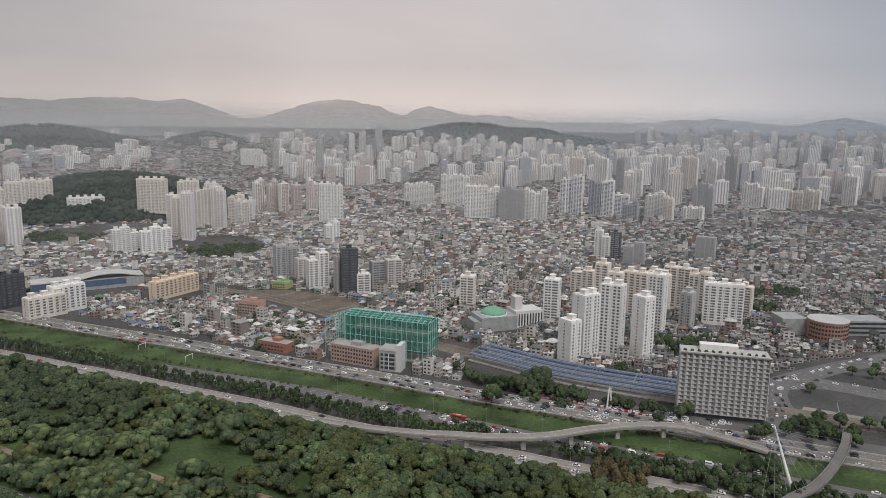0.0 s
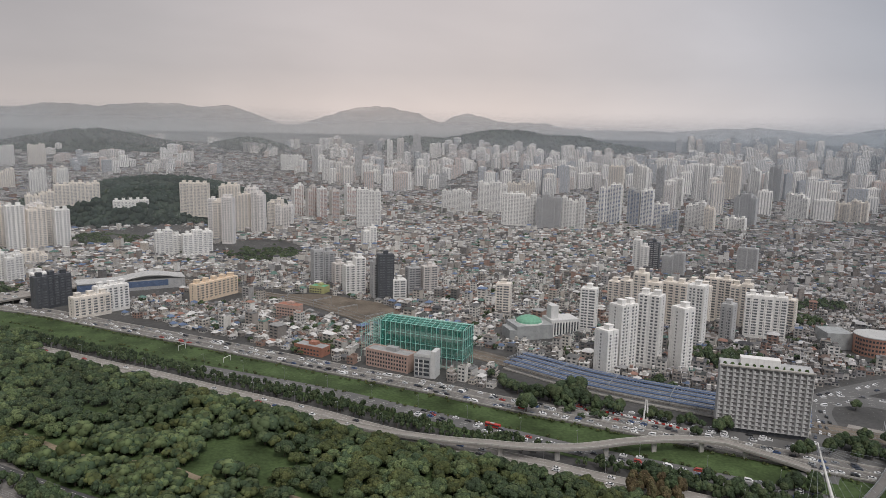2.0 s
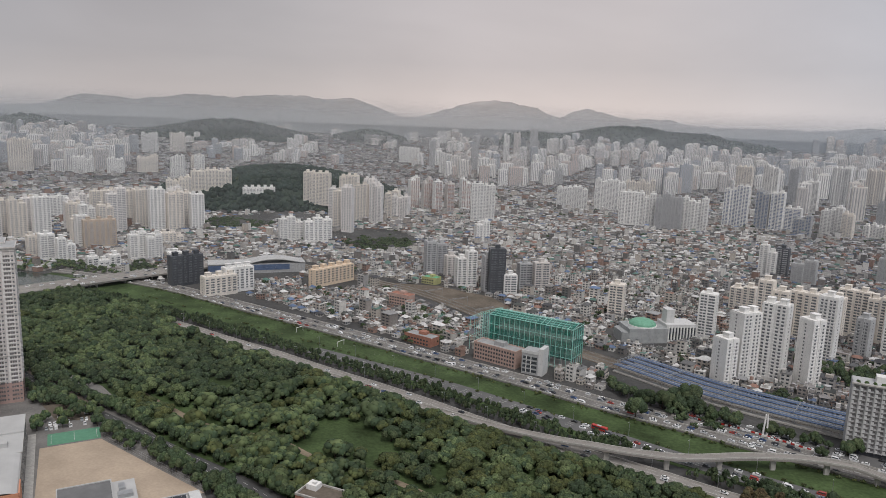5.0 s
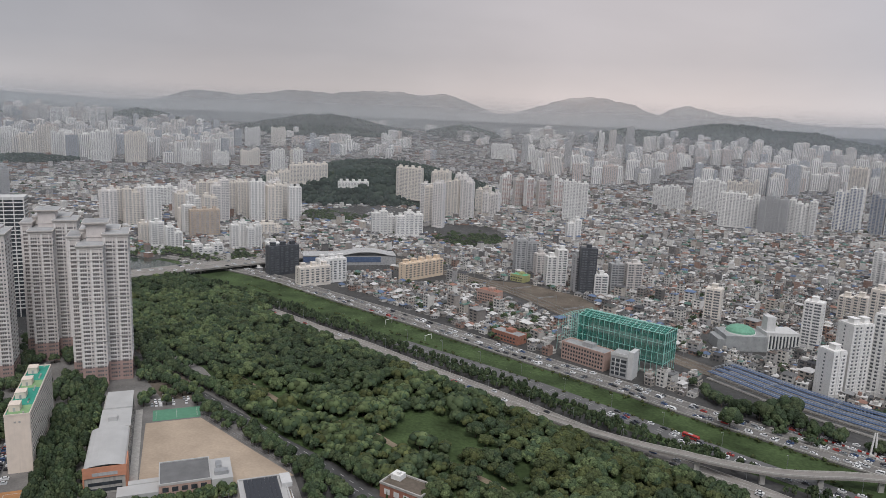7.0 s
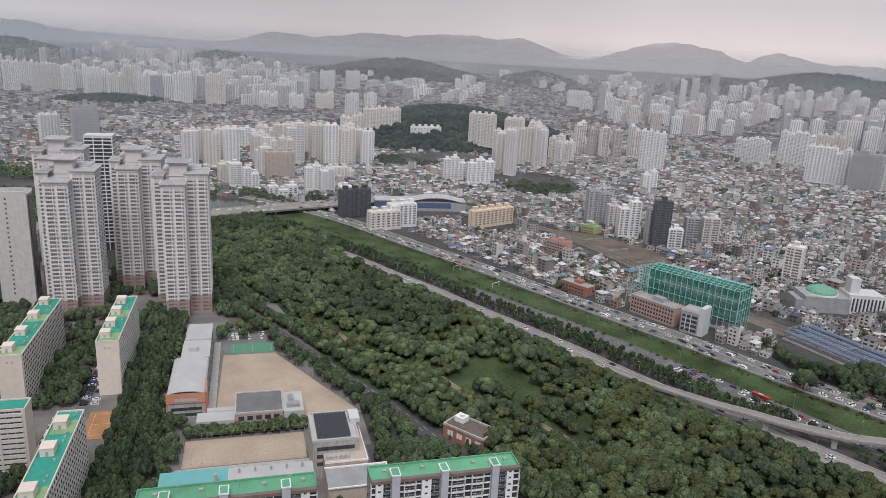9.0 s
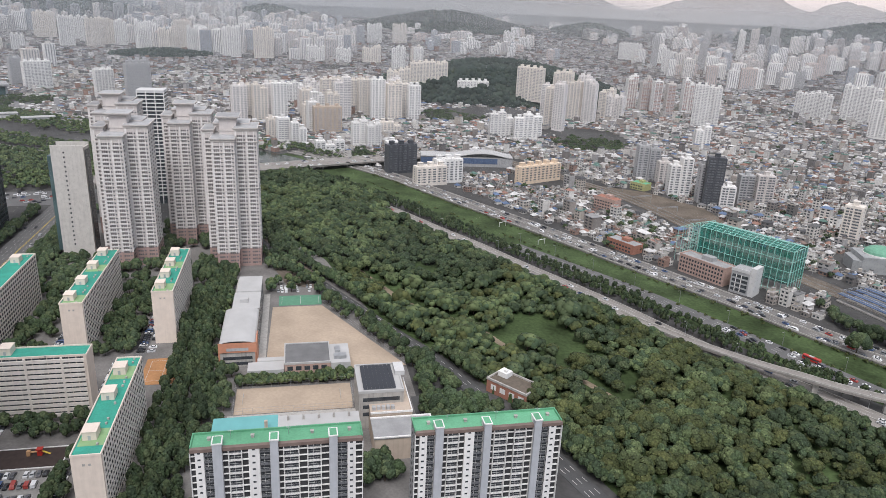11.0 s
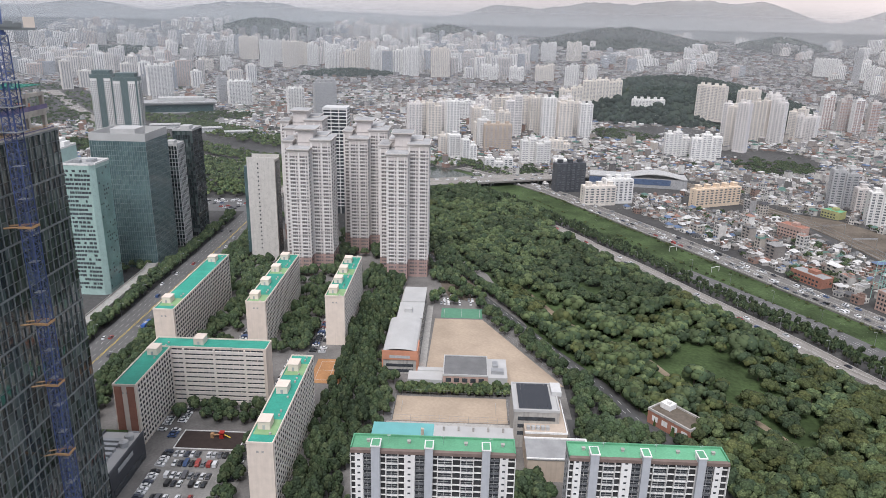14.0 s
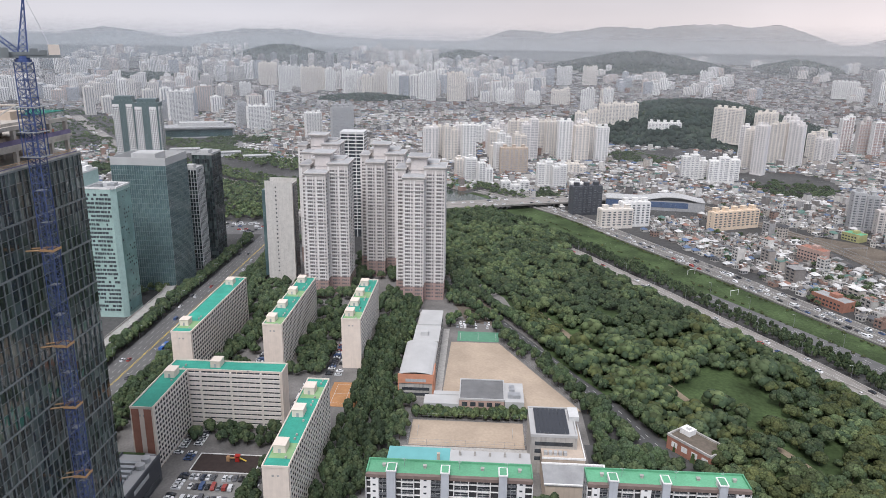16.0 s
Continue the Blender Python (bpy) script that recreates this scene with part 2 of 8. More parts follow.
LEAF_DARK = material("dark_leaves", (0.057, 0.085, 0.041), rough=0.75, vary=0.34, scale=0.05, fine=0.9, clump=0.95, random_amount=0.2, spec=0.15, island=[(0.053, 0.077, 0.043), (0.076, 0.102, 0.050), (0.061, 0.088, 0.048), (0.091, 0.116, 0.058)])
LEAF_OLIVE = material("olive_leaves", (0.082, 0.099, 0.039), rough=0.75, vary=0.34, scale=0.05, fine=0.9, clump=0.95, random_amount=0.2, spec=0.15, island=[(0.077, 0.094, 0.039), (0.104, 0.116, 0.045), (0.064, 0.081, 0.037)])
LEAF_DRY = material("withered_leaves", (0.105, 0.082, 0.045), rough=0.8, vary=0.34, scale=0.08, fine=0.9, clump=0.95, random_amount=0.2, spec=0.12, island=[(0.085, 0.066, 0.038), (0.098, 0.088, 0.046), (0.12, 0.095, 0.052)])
WOODS = material("far_woods", (0.036, 0.050, 0.043), rough=0.9, vary=0.35, scale=0.012, fine=0.2, spec=0.1, island=[(0.031, 0.044, 0.038), (0.043, 0.058, 0.046), (0.037, 0.050, 0.044)])
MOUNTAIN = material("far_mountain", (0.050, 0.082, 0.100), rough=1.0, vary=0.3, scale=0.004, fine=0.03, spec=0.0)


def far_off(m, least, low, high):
    """Paints aerial haze into a mountain: the sky shows through, most where its top dissolves into ragged cloud."""
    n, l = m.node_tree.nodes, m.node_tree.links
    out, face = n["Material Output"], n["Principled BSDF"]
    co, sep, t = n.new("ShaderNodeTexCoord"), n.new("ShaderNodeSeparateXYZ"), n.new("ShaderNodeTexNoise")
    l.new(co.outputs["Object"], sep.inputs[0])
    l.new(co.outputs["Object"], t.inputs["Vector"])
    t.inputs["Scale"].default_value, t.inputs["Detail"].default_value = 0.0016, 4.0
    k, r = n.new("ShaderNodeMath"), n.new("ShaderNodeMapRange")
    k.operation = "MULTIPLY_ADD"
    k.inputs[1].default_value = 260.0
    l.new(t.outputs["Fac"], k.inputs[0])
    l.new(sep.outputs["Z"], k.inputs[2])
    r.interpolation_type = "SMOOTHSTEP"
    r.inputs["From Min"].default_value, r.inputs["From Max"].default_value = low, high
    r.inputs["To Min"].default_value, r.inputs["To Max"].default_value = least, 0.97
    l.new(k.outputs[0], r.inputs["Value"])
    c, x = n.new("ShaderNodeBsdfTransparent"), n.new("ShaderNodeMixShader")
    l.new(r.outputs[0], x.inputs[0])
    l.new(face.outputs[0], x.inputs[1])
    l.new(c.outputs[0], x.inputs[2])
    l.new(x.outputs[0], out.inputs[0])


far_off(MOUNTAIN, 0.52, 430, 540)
BARK = material("bark", (0.09, 0.07, 0.055), rough=0.9, vary=0.3, scale=1.5)
DARKBELT = material("grey_facade_metal", (0.33, 0.34, 0.34), rough=0.5, vary=0.15, scale=0.2)
NET = material("green_safety_net", (0.02, 0.215, 0.165), rough=0.75, vary=0.16, scale=0.12, fine=1.2)
STEEL = material("galvanised_steel", (0.42, 0.43, 0.44), rough=0.45, metal=0.6, vary=0.1)
BLUE = material("blue_steel", (0.07, 0.10, 0.23), rough=0.5, vary=0.2, scale=0.3)
RAILBLUE = material("blue_station_roof", (0.085, 0.125, 0.215), rough=0.45, vary=0.15, scale=0.15)
ORANGE = material("orange_paint", (0.52, 0.31, 0.16), rough=0.5, vary=0.1)
ORANGEWALL = material("orange_cladding", (0.58, 0.27, 0.17), rough=0.6, vary=0.08)
RUBBER = material("tyre", (0.02, 0.02, 0.02), rough=0.9, vary=0.1)
CARPAINT = material("car_paint", (0.75, 0.75, 0.75), rough=0.3, vary=0.02, random_amount=-1, spec=0.6, island=[(0.02, 0.02, 0.022), (0.55, 0.56, 0.57), (0.78, 0.78, 0.77), (0.10, 0.10, 0.11), (0.74, 0.74, 0.74), (0.25, 0.26, 0.27), (0.03, 0.03, 0.04), (0.70, 0.70, 0.70), (0.35, 0.05, 0.04), (0.05, 0.09, 0.2)])
PLAYRUBBER = material("playground_rubber", (0.055, 0.040, 0.036), vary=0.15)


def see_through(m, share):
    """Makes a cloth or net let part of the light pass."""
    n, l = m.node_tree.nodes, m.node_tree.links
    out, face = n["Material Output"], n["Principled BSDF"]
    t, x = n.new("ShaderNodeBsdfTransparent"), n.new("ShaderNodeMixShader")
    x.inputs[0].default_value = share
    l.new(face.outputs[0], x.inputs[1])
    l.new(t.outputs[0], x.inputs[2])
    l.new(x.outputs[0], out.inputs[0])


see_through(NET, 0.46)


def mist(name, alpha, fade_low, fade_high, reach):
    """A thin sheet standing in for haze: it scatters the sky's light and dissolves upwards."""
    m = bpy.data.materials.new(name)
    m.use_nodes = True
    n, l = m.node_tree.nodes, m.node_tree.links
    n.clear()
    a, b, c = n.new("ShaderNodeBsdfDiffuse"), n.new("ShaderNodeBsdfTranslucent"), n.new("ShaderNodeBsdfTransparent")
    two, mix, out = n.new("ShaderNodeMixShader"), n.new("ShaderNodeMixShader"), n.new("ShaderNodeOutputMaterial")
    l.new(a.outputs[0], two.inputs[1])
    l.new(b.outputs[0], two.inputs[2])
    co, sep = n.new("ShaderNodeTexCoord"), n.new("ShaderNodeSeparateXYZ")
    l.new(co.outputs["Object"], sep.inputs[0])
    r = n.new("ShaderNodeMapRange")
    r.interpolation_type = "SMOOTHSTEP"
    r.inputs["From Min"].default_value, r.inputs["From Max"].default_value = fade_low, fade_high
    r.inputs["To Min"].default_value, r.inputs["To Max"].default_value = alpha, 0.0
    l.new(sep.outputs["Z"], r.inputs["Value"])
    t = n.new("ShaderNodeTexNoise")
    t.inputs["Scale"].default_value, t.inputs["Detail"].default_value = 0.0016, 4.0
    l.new(co.outputs["Object"], t.inputs["Vector"])
    q = n.new("ShaderNodeMapRange")
    q.inputs["From Min"].default_value, q.inputs["From Max"].default_value, q.inputs["To Min"].default_value, q.inputs["To Max"].default_value = 0.3, 0.7, 0.85, 1.15
    l.new(t.outputs["Fac"], q.inputs["Value"])
    k = n.new("ShaderNodeMath")
    k.operation, k.use_clamp = "MULTIPLY", True
    l.new(r.outputs[0], k.inputs[0])
    l.new(q.outputs[0], k.inputs[1])
    tone = n.new("ShaderNodeValToRGB")          # haze tint painted: bluer in east and far west, warmer under the thin cloud
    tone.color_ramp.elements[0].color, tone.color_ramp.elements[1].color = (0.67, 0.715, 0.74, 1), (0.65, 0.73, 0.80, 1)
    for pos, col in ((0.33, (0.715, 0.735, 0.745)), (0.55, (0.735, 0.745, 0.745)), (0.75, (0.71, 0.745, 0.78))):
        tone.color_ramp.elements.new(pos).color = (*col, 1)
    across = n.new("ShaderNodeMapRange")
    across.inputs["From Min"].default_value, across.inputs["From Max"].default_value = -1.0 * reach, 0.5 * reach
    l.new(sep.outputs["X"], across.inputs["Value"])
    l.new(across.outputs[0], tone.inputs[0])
    for s in (a, b):
        l.new(tone.outputs[0], s.inputs["Color"])
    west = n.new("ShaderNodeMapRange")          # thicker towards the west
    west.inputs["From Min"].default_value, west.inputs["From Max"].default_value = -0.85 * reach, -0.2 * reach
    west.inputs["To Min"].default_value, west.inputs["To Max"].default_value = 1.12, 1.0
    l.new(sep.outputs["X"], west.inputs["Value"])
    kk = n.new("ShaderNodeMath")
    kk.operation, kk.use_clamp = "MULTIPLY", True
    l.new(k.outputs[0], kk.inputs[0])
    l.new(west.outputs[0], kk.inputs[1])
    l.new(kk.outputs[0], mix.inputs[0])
    l.new(c.outputs[0], mix.inputs[1])
    l.new(two.outputs[0], mix.inputs[2])
    l.new(mix.outputs[0], out.inputs[0])
    return m


# ---------------------------------------------------------------- builders
TURN = radians(40.5)            # the near streets run at this angle
CU, SU = math.cos(TURN), math.sin(TURN)


def uv(u, v):
    """From the near street grid (u across, v along the avenue) to the world."""
    return u * CU - v * SU, u * SU + v * CU


class Shape:
    """Collects boxes, prisms and quads for one mesh."""

    def __init__(self):
        self.v, self.f = [], []

    def box(self, x0, y0, z0, x1, y1, z1):
        k = len(self.v)
        self.v += [(x0, y0, z0), (x1, y0, z0), (x1, y1, z0), (x0, y1, z0), (x0, y0, z1), (x1, y0, z1), (x1, y1, z1), (x0, y1, z1)]
        self.f += [tuple(k + i for i in q) for q in ((0, 3, 2, 1), (4, 5, 6, 7), (0, 1, 5, 4), (1, 2, 6, 5), (2, 3, 7, 6), (3, 0, 4, 7))]
        return self

    def tent(self, cx, cy, z0, z1, w, d, ang, top=1.0):
        """A turned box without its underside."""
        self.turned(cx, cy, z0, z1, w, d, ang, top)
        del self.f[-6]
        return self

    def turned(self, cx, cy, z0, z1, w, d, ang, top=1.0):
        c, s, k = math.cos(ang), math.sin(ang), len(self.v)
        for z, g in ((z0, 1.0), (z1, top)):
            for a, b in ((-1, -1), (1, -1), (1, 1), (-1, 1)):
                x, y = a * w / 2 * g, b * d / 2 * g
                self.v.append((cx + x * c - y * s, cy + x * s + y * c, z))
        self.f += [tuple(k + i for i in q) for q in ((0, 3, 2, 1), (4, 5, 6, 7), (0, 1, 5, 4), (1, 2, 6, 5), (2, 3, 7, 6), (3, 0, 4, 7))]
        return self

    def prism(self, pts, z0, z1):
        k, n = len(self.v), len(pts)
        self.v += [(x, y, z0) for x, y in pts] + [(x, y, z1) for x, y in pts]
        self.f += [tuple(k + n + i for i in range(n)), tuple(k + n - 1 - i for i in range(n))]
        self.f += [(k + i, k + (i + 1) % n, k + n + (i + 1) % n, k + n + i) for i in range(n)]
        return self

    def quad(self, *pts):
        k = len(self.v)
        self.v += pts
        self.f.append(tuple(range(k, k + len(pts))))
        return self

    def rod(self, a, b, r, sides=4, r2=None):
        a, b = Vector(a), Vector(b)
        d = (b - a).normalized()
        p = d.orthogonal().normalized()
        q, k = d.cross(p), len(self.v)
        for e, rr in ((a, r), (b, r if r2 is None else r2)):
            for i in range(sides):
                t = 2 * math.pi * (i + 0.5) / sides
                self.v.append(tuple(e + (p * math.cos(t) + q * math.sin(t)) * rr))
        self.f += [(k + i, k + (i + 1) % sides, k + sides + (i + 1) % sides, k + sides + i) for i in range(sides)]
        self.f += [tuple(k + sides - 1 - i for i in range(sides)), tuple(k + sides + i for i in range(sides))]
        return self

    def mesh(self, name, mat):
        me = bpy.data.meshes.new(name)
        me.from_pydata(self.v, [], self.f)
        me.materials.append(mat)
        me.update()
        return me


def part(name, shape, mat, parent=None, label=""):
    me = shape if isinstance(shape, bpy.types.Mesh) else shape.mesh(name, mat)
    ob = new(name, me)
    ob.parent = parent
    return tagged(ob, label)


def thing(name, x, y, z=0.0, turn=0.0, label="", category="", group="", kind=""):
    ob = new(name)
    ob.matrix_world = Matrix.Translation((x, y, z)) @ Matrix.Rotation(turn, 4, "Z")
    return tagged(ob, label, category, group, kind)


def numpy_mesh(name, verts, faces, mat, smooth=False):
    """A mesh of triangles or quads from arrays."""
    me = bpy.data.meshes.new(name)
    n, k = faces.shape
    me.vertices.add(len(verts))
    me.vertices.foreach_set("co", verts.astype(np.float32).ravel())
    me.loops.add(n * k)
    me.loops.foreach_set("vertex_index", faces.astype(np.int32).ravel())
    me.polygons.add(n)
    me.polygons.foreach_set("loop_start", np.arange(0, n * k, k, dtype=np.int32))
    me.polygons.foreach_set("loop_total", np.full(n, k, dtype=np.int32))
    if smooth:
        me.polygons.foreach_set("use_smooth", np.ones(n, dtype=bool))
    me.materials.append(mat)
    me.update(calc_edges=True)
    return me


def inside(x, y, poly):
    hit, n = False, len(poly)
    for i in range(n):
        (x1, y1), (x2, y2) = poly[i], poly[i - 1]
        if (y1 > y) != (y2 > y) and x < (x2 - x1) * (y - y1) / (y2 - y1) + x1:
            hit = not hit
    return hit


def along(line, step, offset=0.0):
    """Points every step metres along a polyline, shifted to its left by offset, with the heading."""
    out, rest = [], 0.0
    for (x0, y0), (x1, y1) in zip(line, line[1:]):
        d = math.hypot(x1 - x0, y1 - y0)
        ux, uy = (x1 - x0) / d, (y1 - y0) / d
        s = rest
        while s < d:
            out.append((x0 + ux * s - uy * offset, y0 + uy * s + ux * offset, math.atan2(uy, ux)))
            s += step
        rest = s - d
    return out


def shifted(line, offset):
    """The polyline moved sideways (to its left)."""
    out = []
    for i, (x, y) in enumerate(line):
        a, b = line[max(i - 1, 0)], line[min(i + 1, len(line) - 1)]
        d = math.hypot(b[0] - a[0], b[1] - a[1])
        out.append((x - (b[1] - a[1]) / d * offset, y + (b[0] - a[0]) / d * offset))
    return out


def smooth_line(line, n=6):
    """A rounder polyline through the same points."""
    out, p = [], [line[0], *line, line[-1]]
    for i in range(1, len(p) - 2):
        for k in range(n):
            t = k / n
            out.append(tuple(0.5 * (2 * p[i][j] + (p[i + 1][j] - p[i - 1][j]) * t + (2 * p[i - 1][j] - 5 * p[i][j] + 4 * p[i + 1][j] - p[i + 2][j]) * t * t
                                    + (3 * p[i][j] - p[i - 1][j] - 3 * p[i + 1][j] + p[i + 2][j]) * t ** 3) for j in (0, 1)))
    return out + [line[-1]]


def near_line(x, y, line):
    best = 1e9
    for (x0, y0), (x1, y1) in zip(line, line[1:]):
        dx, dy = x1 - x0, y1 - y0
        t = max(0, min(1, ((x - x0) * dx + (y - y0) * dy) / (dx * dx + dy * dy)))
        best = min(best, math.hypot(x - x0 - t * dx, y - y0 - t * dy))
    return best


def band(line, left, right, z0, z1, z_at=None):
    """A road body along a polyline between two side offsets."""
    a, b, s, n = shifted(line, left), shifted(line, right), Shape(), len(line)
    for i in range(n):
        z = z_at(i / (n - 1)) if z_at else 0
        s.v += [(*a[i], z0 + z), (*a[i], z1 + z), (*b[i], z1 + z), (*b[i], z0 + z)]
    for i in range(n - 1):
        k = 4 * i
        s.f += [(k + 1, k + 2, k + 6, k + 5), (k + 3, k, k + 4, k + 7), (k, k + 1, k + 5, k + 4), (k + 2, k + 3, k + 7, k + 6)]
    s.f += [(0, 3, 2, 1), (4 * n - 4, 4 * n - 3, 4 * n - 2, 4 * n - 1)]
    return s

# ---------------------------------------------------------------- plan: lines of the valley, in metres
FAR_ROAD = smooth_line([(-640, 742), (-590, 738), (-540, 728), (-462, 708), (-373, 672), (-306, 645), (-244, 620), (-186, 595), (-131, 571), (-81, 550), (-34, 530), (10, 509), (51, 492), (89, 477), (160, 447), (223, 420), (300, 388), (430, 320)])
NEAR_ROAD = smooth_line([(-560, 640), (-470, 615), (-371, 580), (-311, 555), (-255, 533), (-202, 509), (-154, 489), (-109, 469), (-67, 448), (-28, 431), (9, 418), (44, 405), (76, 391), (130, 370), (200, 340), (330, 280)])
MID_ROAD = smooth_line([(-230, 556), (-120, 517), (-56, 489), (-22, 473), (9, 459), (46, 441), (81, 426), (114, 413), (175, 389), (230, 366), (350, 312)])
RAMP = smooth_line([(-110, 464), (-81, 451), (-49, 436), (-6, 422), (29, 416), (65, 418), (103, 431), (141, 437), (172, 430), (205, 414)])
BRIDGE = smooth_line([(-680, 470), (-640, 530), (-605, 600), (-572, 660), (-540, 715), (-505, 775), (-470, 850)])
STREAM = smooth_line([(-1500, 600), (-1150, 600), (-900, 620), (-740, 690), (-640, 695), (-570, 678), (-440, 640), (-300, 585), (-150, 520), (0, 462), (110, 408), (250, 350), (450, 250)])
RAILWAY = smooth_line([(-420, 900), (-268, 830), (-190, 790), (-100, 712), (-20, 638), (45, 590), (101, 548), (185, 508), (270, 470), (420, 400)])
PARK_ROAD = smooth_line([(-470, 470), (-425, 440), (-334, 398), (-195, 338), (-123, 300), (-60, 262), (40, 190)])
AVENUE = [uv(-218, 120), uv(-218, 900)]
WEST_ROAD = smooth_line([(-2000, 700), (-1400, 560), (-1000, 520), (-820, 540), (-710, 560), (-640, 575), (-612, 590)])
SQUARE_ROAD = smooth_line([(262, 535), (300, 540), (345, 515), (430, 470), (600, 400)])
EAST_ROAD = smooth_line([(205, 405), (240, 470), (262, 530), (330, 575), (470, 650), (800, 900)])
FOREST = [(-580, 610), (-545, 655), (-470, 632), (-400, 605), (-371, 566), (-255, 517), (-154, 474), (-67, 434), (9, 404), (76, 376), (130, 354), (210, 322), (330, 262), (270, 150), (40, 205), (-82, 288), (-132, 317), (-181, 340), (-249, 365), (-342, 432), (-430, 462), (-500, 480), (-560, 520)]
EARTH = [(-265, 826), (-190, 792), (-105, 722), (-70, 742), (-110, 800), (-180, 832)]

WOOD_HILL = (-24.8, 1850.0, 250.0, 350.0, 64.0)
HILLS = [WOOD_HILL, (-29, 3950, 390, 240, 92), (-18, 4050, 170, 170, 54), (-5.5, 4150, 200, 170, 66), (1.5, 4350, 380, 200, 98), (8, 4300, 300, 200, 50), (-56, 4150, 330, 210, 84), (-42.2, 4250, 180, 160, 60), (-66, 3300, 260, 130, 26), (-50, 2500, 160, 90, 22)]


def polar(az, r):
    return r * math.sin(radians(az)), r * math.cos(radians(az))


def ground_z(x, y):
    """The plain, its slow rise towards the mountains and the wooded hills."""
    r = math.hypot(x, y)
    z = 0.0 if r < 2600 else 137 * min(1.3, (r - 2600) / 2200) ** 1.5
    if r > 1300:
        az = math.degrees(math.atan2(x, y))
        for a, rr, side, deep, tall in HILLS:
            e = (radians(az - a) * r / side) ** 2 + ((r - rr) / deep) ** 2
            if e < 12:
                z += tall * max(0.0, math.exp(-e ** (1.4 if rr < 2000 else 0.85) * (0.8 + 0.3 * noise.noise((x * 0.004, y * 0.004, 0)))) - 0.2) / 0.8
    return z


def on_wood(x, y):
    r, az = math.hypot(x, y), math.degrees(math.atan2(x, y))
    return any((radians(az - a) * r / side) ** 2 + ((r - rr) / deep) ** 2 < (1.5 if tall > 30 else 1.0) for a, rr, side, deep, tall in HILLS)


radii = [0, 60, 150, 300, 500, 700, 900, 1100, 1300, 1450, 1600] + list(range(1680, 2600, 70)) + list(range(2600, 4951, 60))
verts, faces, STEPS = [], [], 220
for r in radii:
    for i in range(STEPS):
        x, y = polar(i * 360 / STEPS, r)
        verts.append((x, y, ground_z(x, y) - 0.02))
for j in range(len(radii) - 1):
    for i in range(STEPS):
        a, b = j * STEPS + i, j * STEPS + (i + 1) % STEPS
        faces.append((a, b, b + STEPS, a + STEPS))
tagged(new("ground", numpy_mesh("ground", np.array(verts), np.array(faces)[:, ::-1], GROUND)), "grey built-up city ground of lots and lanes", "ground", kind="structure")

# wooded hill slopes, a little above the plain
for a, rr, side, deep, tall in HILLS:
    v, f = [], []
    for i in range(13):
        for k in range(36):
            e, t = i / 12 * (1.2 if tall > 30 else 1.0), 2 * math.pi * k / 36
            q = rr + e * deep * math.sin(t)
            x, y = polar(a + math.degrees(e * side * math.cos(t) / q), q)
            v.append((x, y, ground_z(x, y) + 1.5 - 3.0 * (i == 12)))
    for i in range(12):
        for k in range(36):
            p, s = i * 36 + k, i * 36 + (k + 1) % 36
            f.append((p, p + 36, s + 36, s))
    tagged(new("hill_slope", numpy_mesh("hill_slope", np.array(v), np.array(f), WOODS, True)), "dark wooded slope of a hill", "hill", kind="structure")

# mountains along the horizon
PEAKS = [(-72, 0.35, 5), (-68, 0.85, 2.6), (-57, 0.95, 4.5), (-50, 0.35, 5), (-37.5, 1.12, 2.8), (-31, 1.45, 4), (-24.5, 1.66, 5.5), (-20, 1.6, 2.6), (-8.2, 1.85, 3.8), (-1, 1.4, 2.0), (3, 0.85, 3.4), (11, 0.35, 7), (20, 0.72, 4), (29, 0.85, 2.4)]


def ridge(az, near=1.0):
    el = math.log(sum(math.exp(9 * (-0.15 + (e + 0.15) * math.exp(-abs((az - a) / w) ** 2.2 / 2))) for a, e, w in PEAKS)) / 9 - 0.16
    return 200 + 4750 * math.tan(radians(el)) + 15 * noise.noise((az * 0.5, near, 0)) + 9 * noise.noise((az * 1.5, near, 3)) + 4 * noise.noise((az * 4.5, near, 6))


def mountain_range(name, r0, r1, share, label):
    v, f, cols = [], [], np.arange(-125, 80, 0.35)
    for k in range(9):
        t = k / 8
        for az in cols:
            crest = 125 + (ridge(az, share) - 125) * share
            z = 90 + (crest - 90) * math.sin(t * math.pi / 2) ** 1.2 * (1 + 0.10 * noise.noise((az * 0.9, t * 4, 5)) * math.sin(t * math.pi))
            v.append((*polar(az, r0 + (r1 - r0) * t), z))
    n = len(cols)
    for k in range(8):
        for i in range(n - 1):
            f.append((k * n + i + 1, k * n + i, (k + 1) * n + i, (k + 1) * n + i + 1))
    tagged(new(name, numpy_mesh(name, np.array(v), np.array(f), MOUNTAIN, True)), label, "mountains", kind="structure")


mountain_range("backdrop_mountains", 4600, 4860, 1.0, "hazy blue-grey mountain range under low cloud")

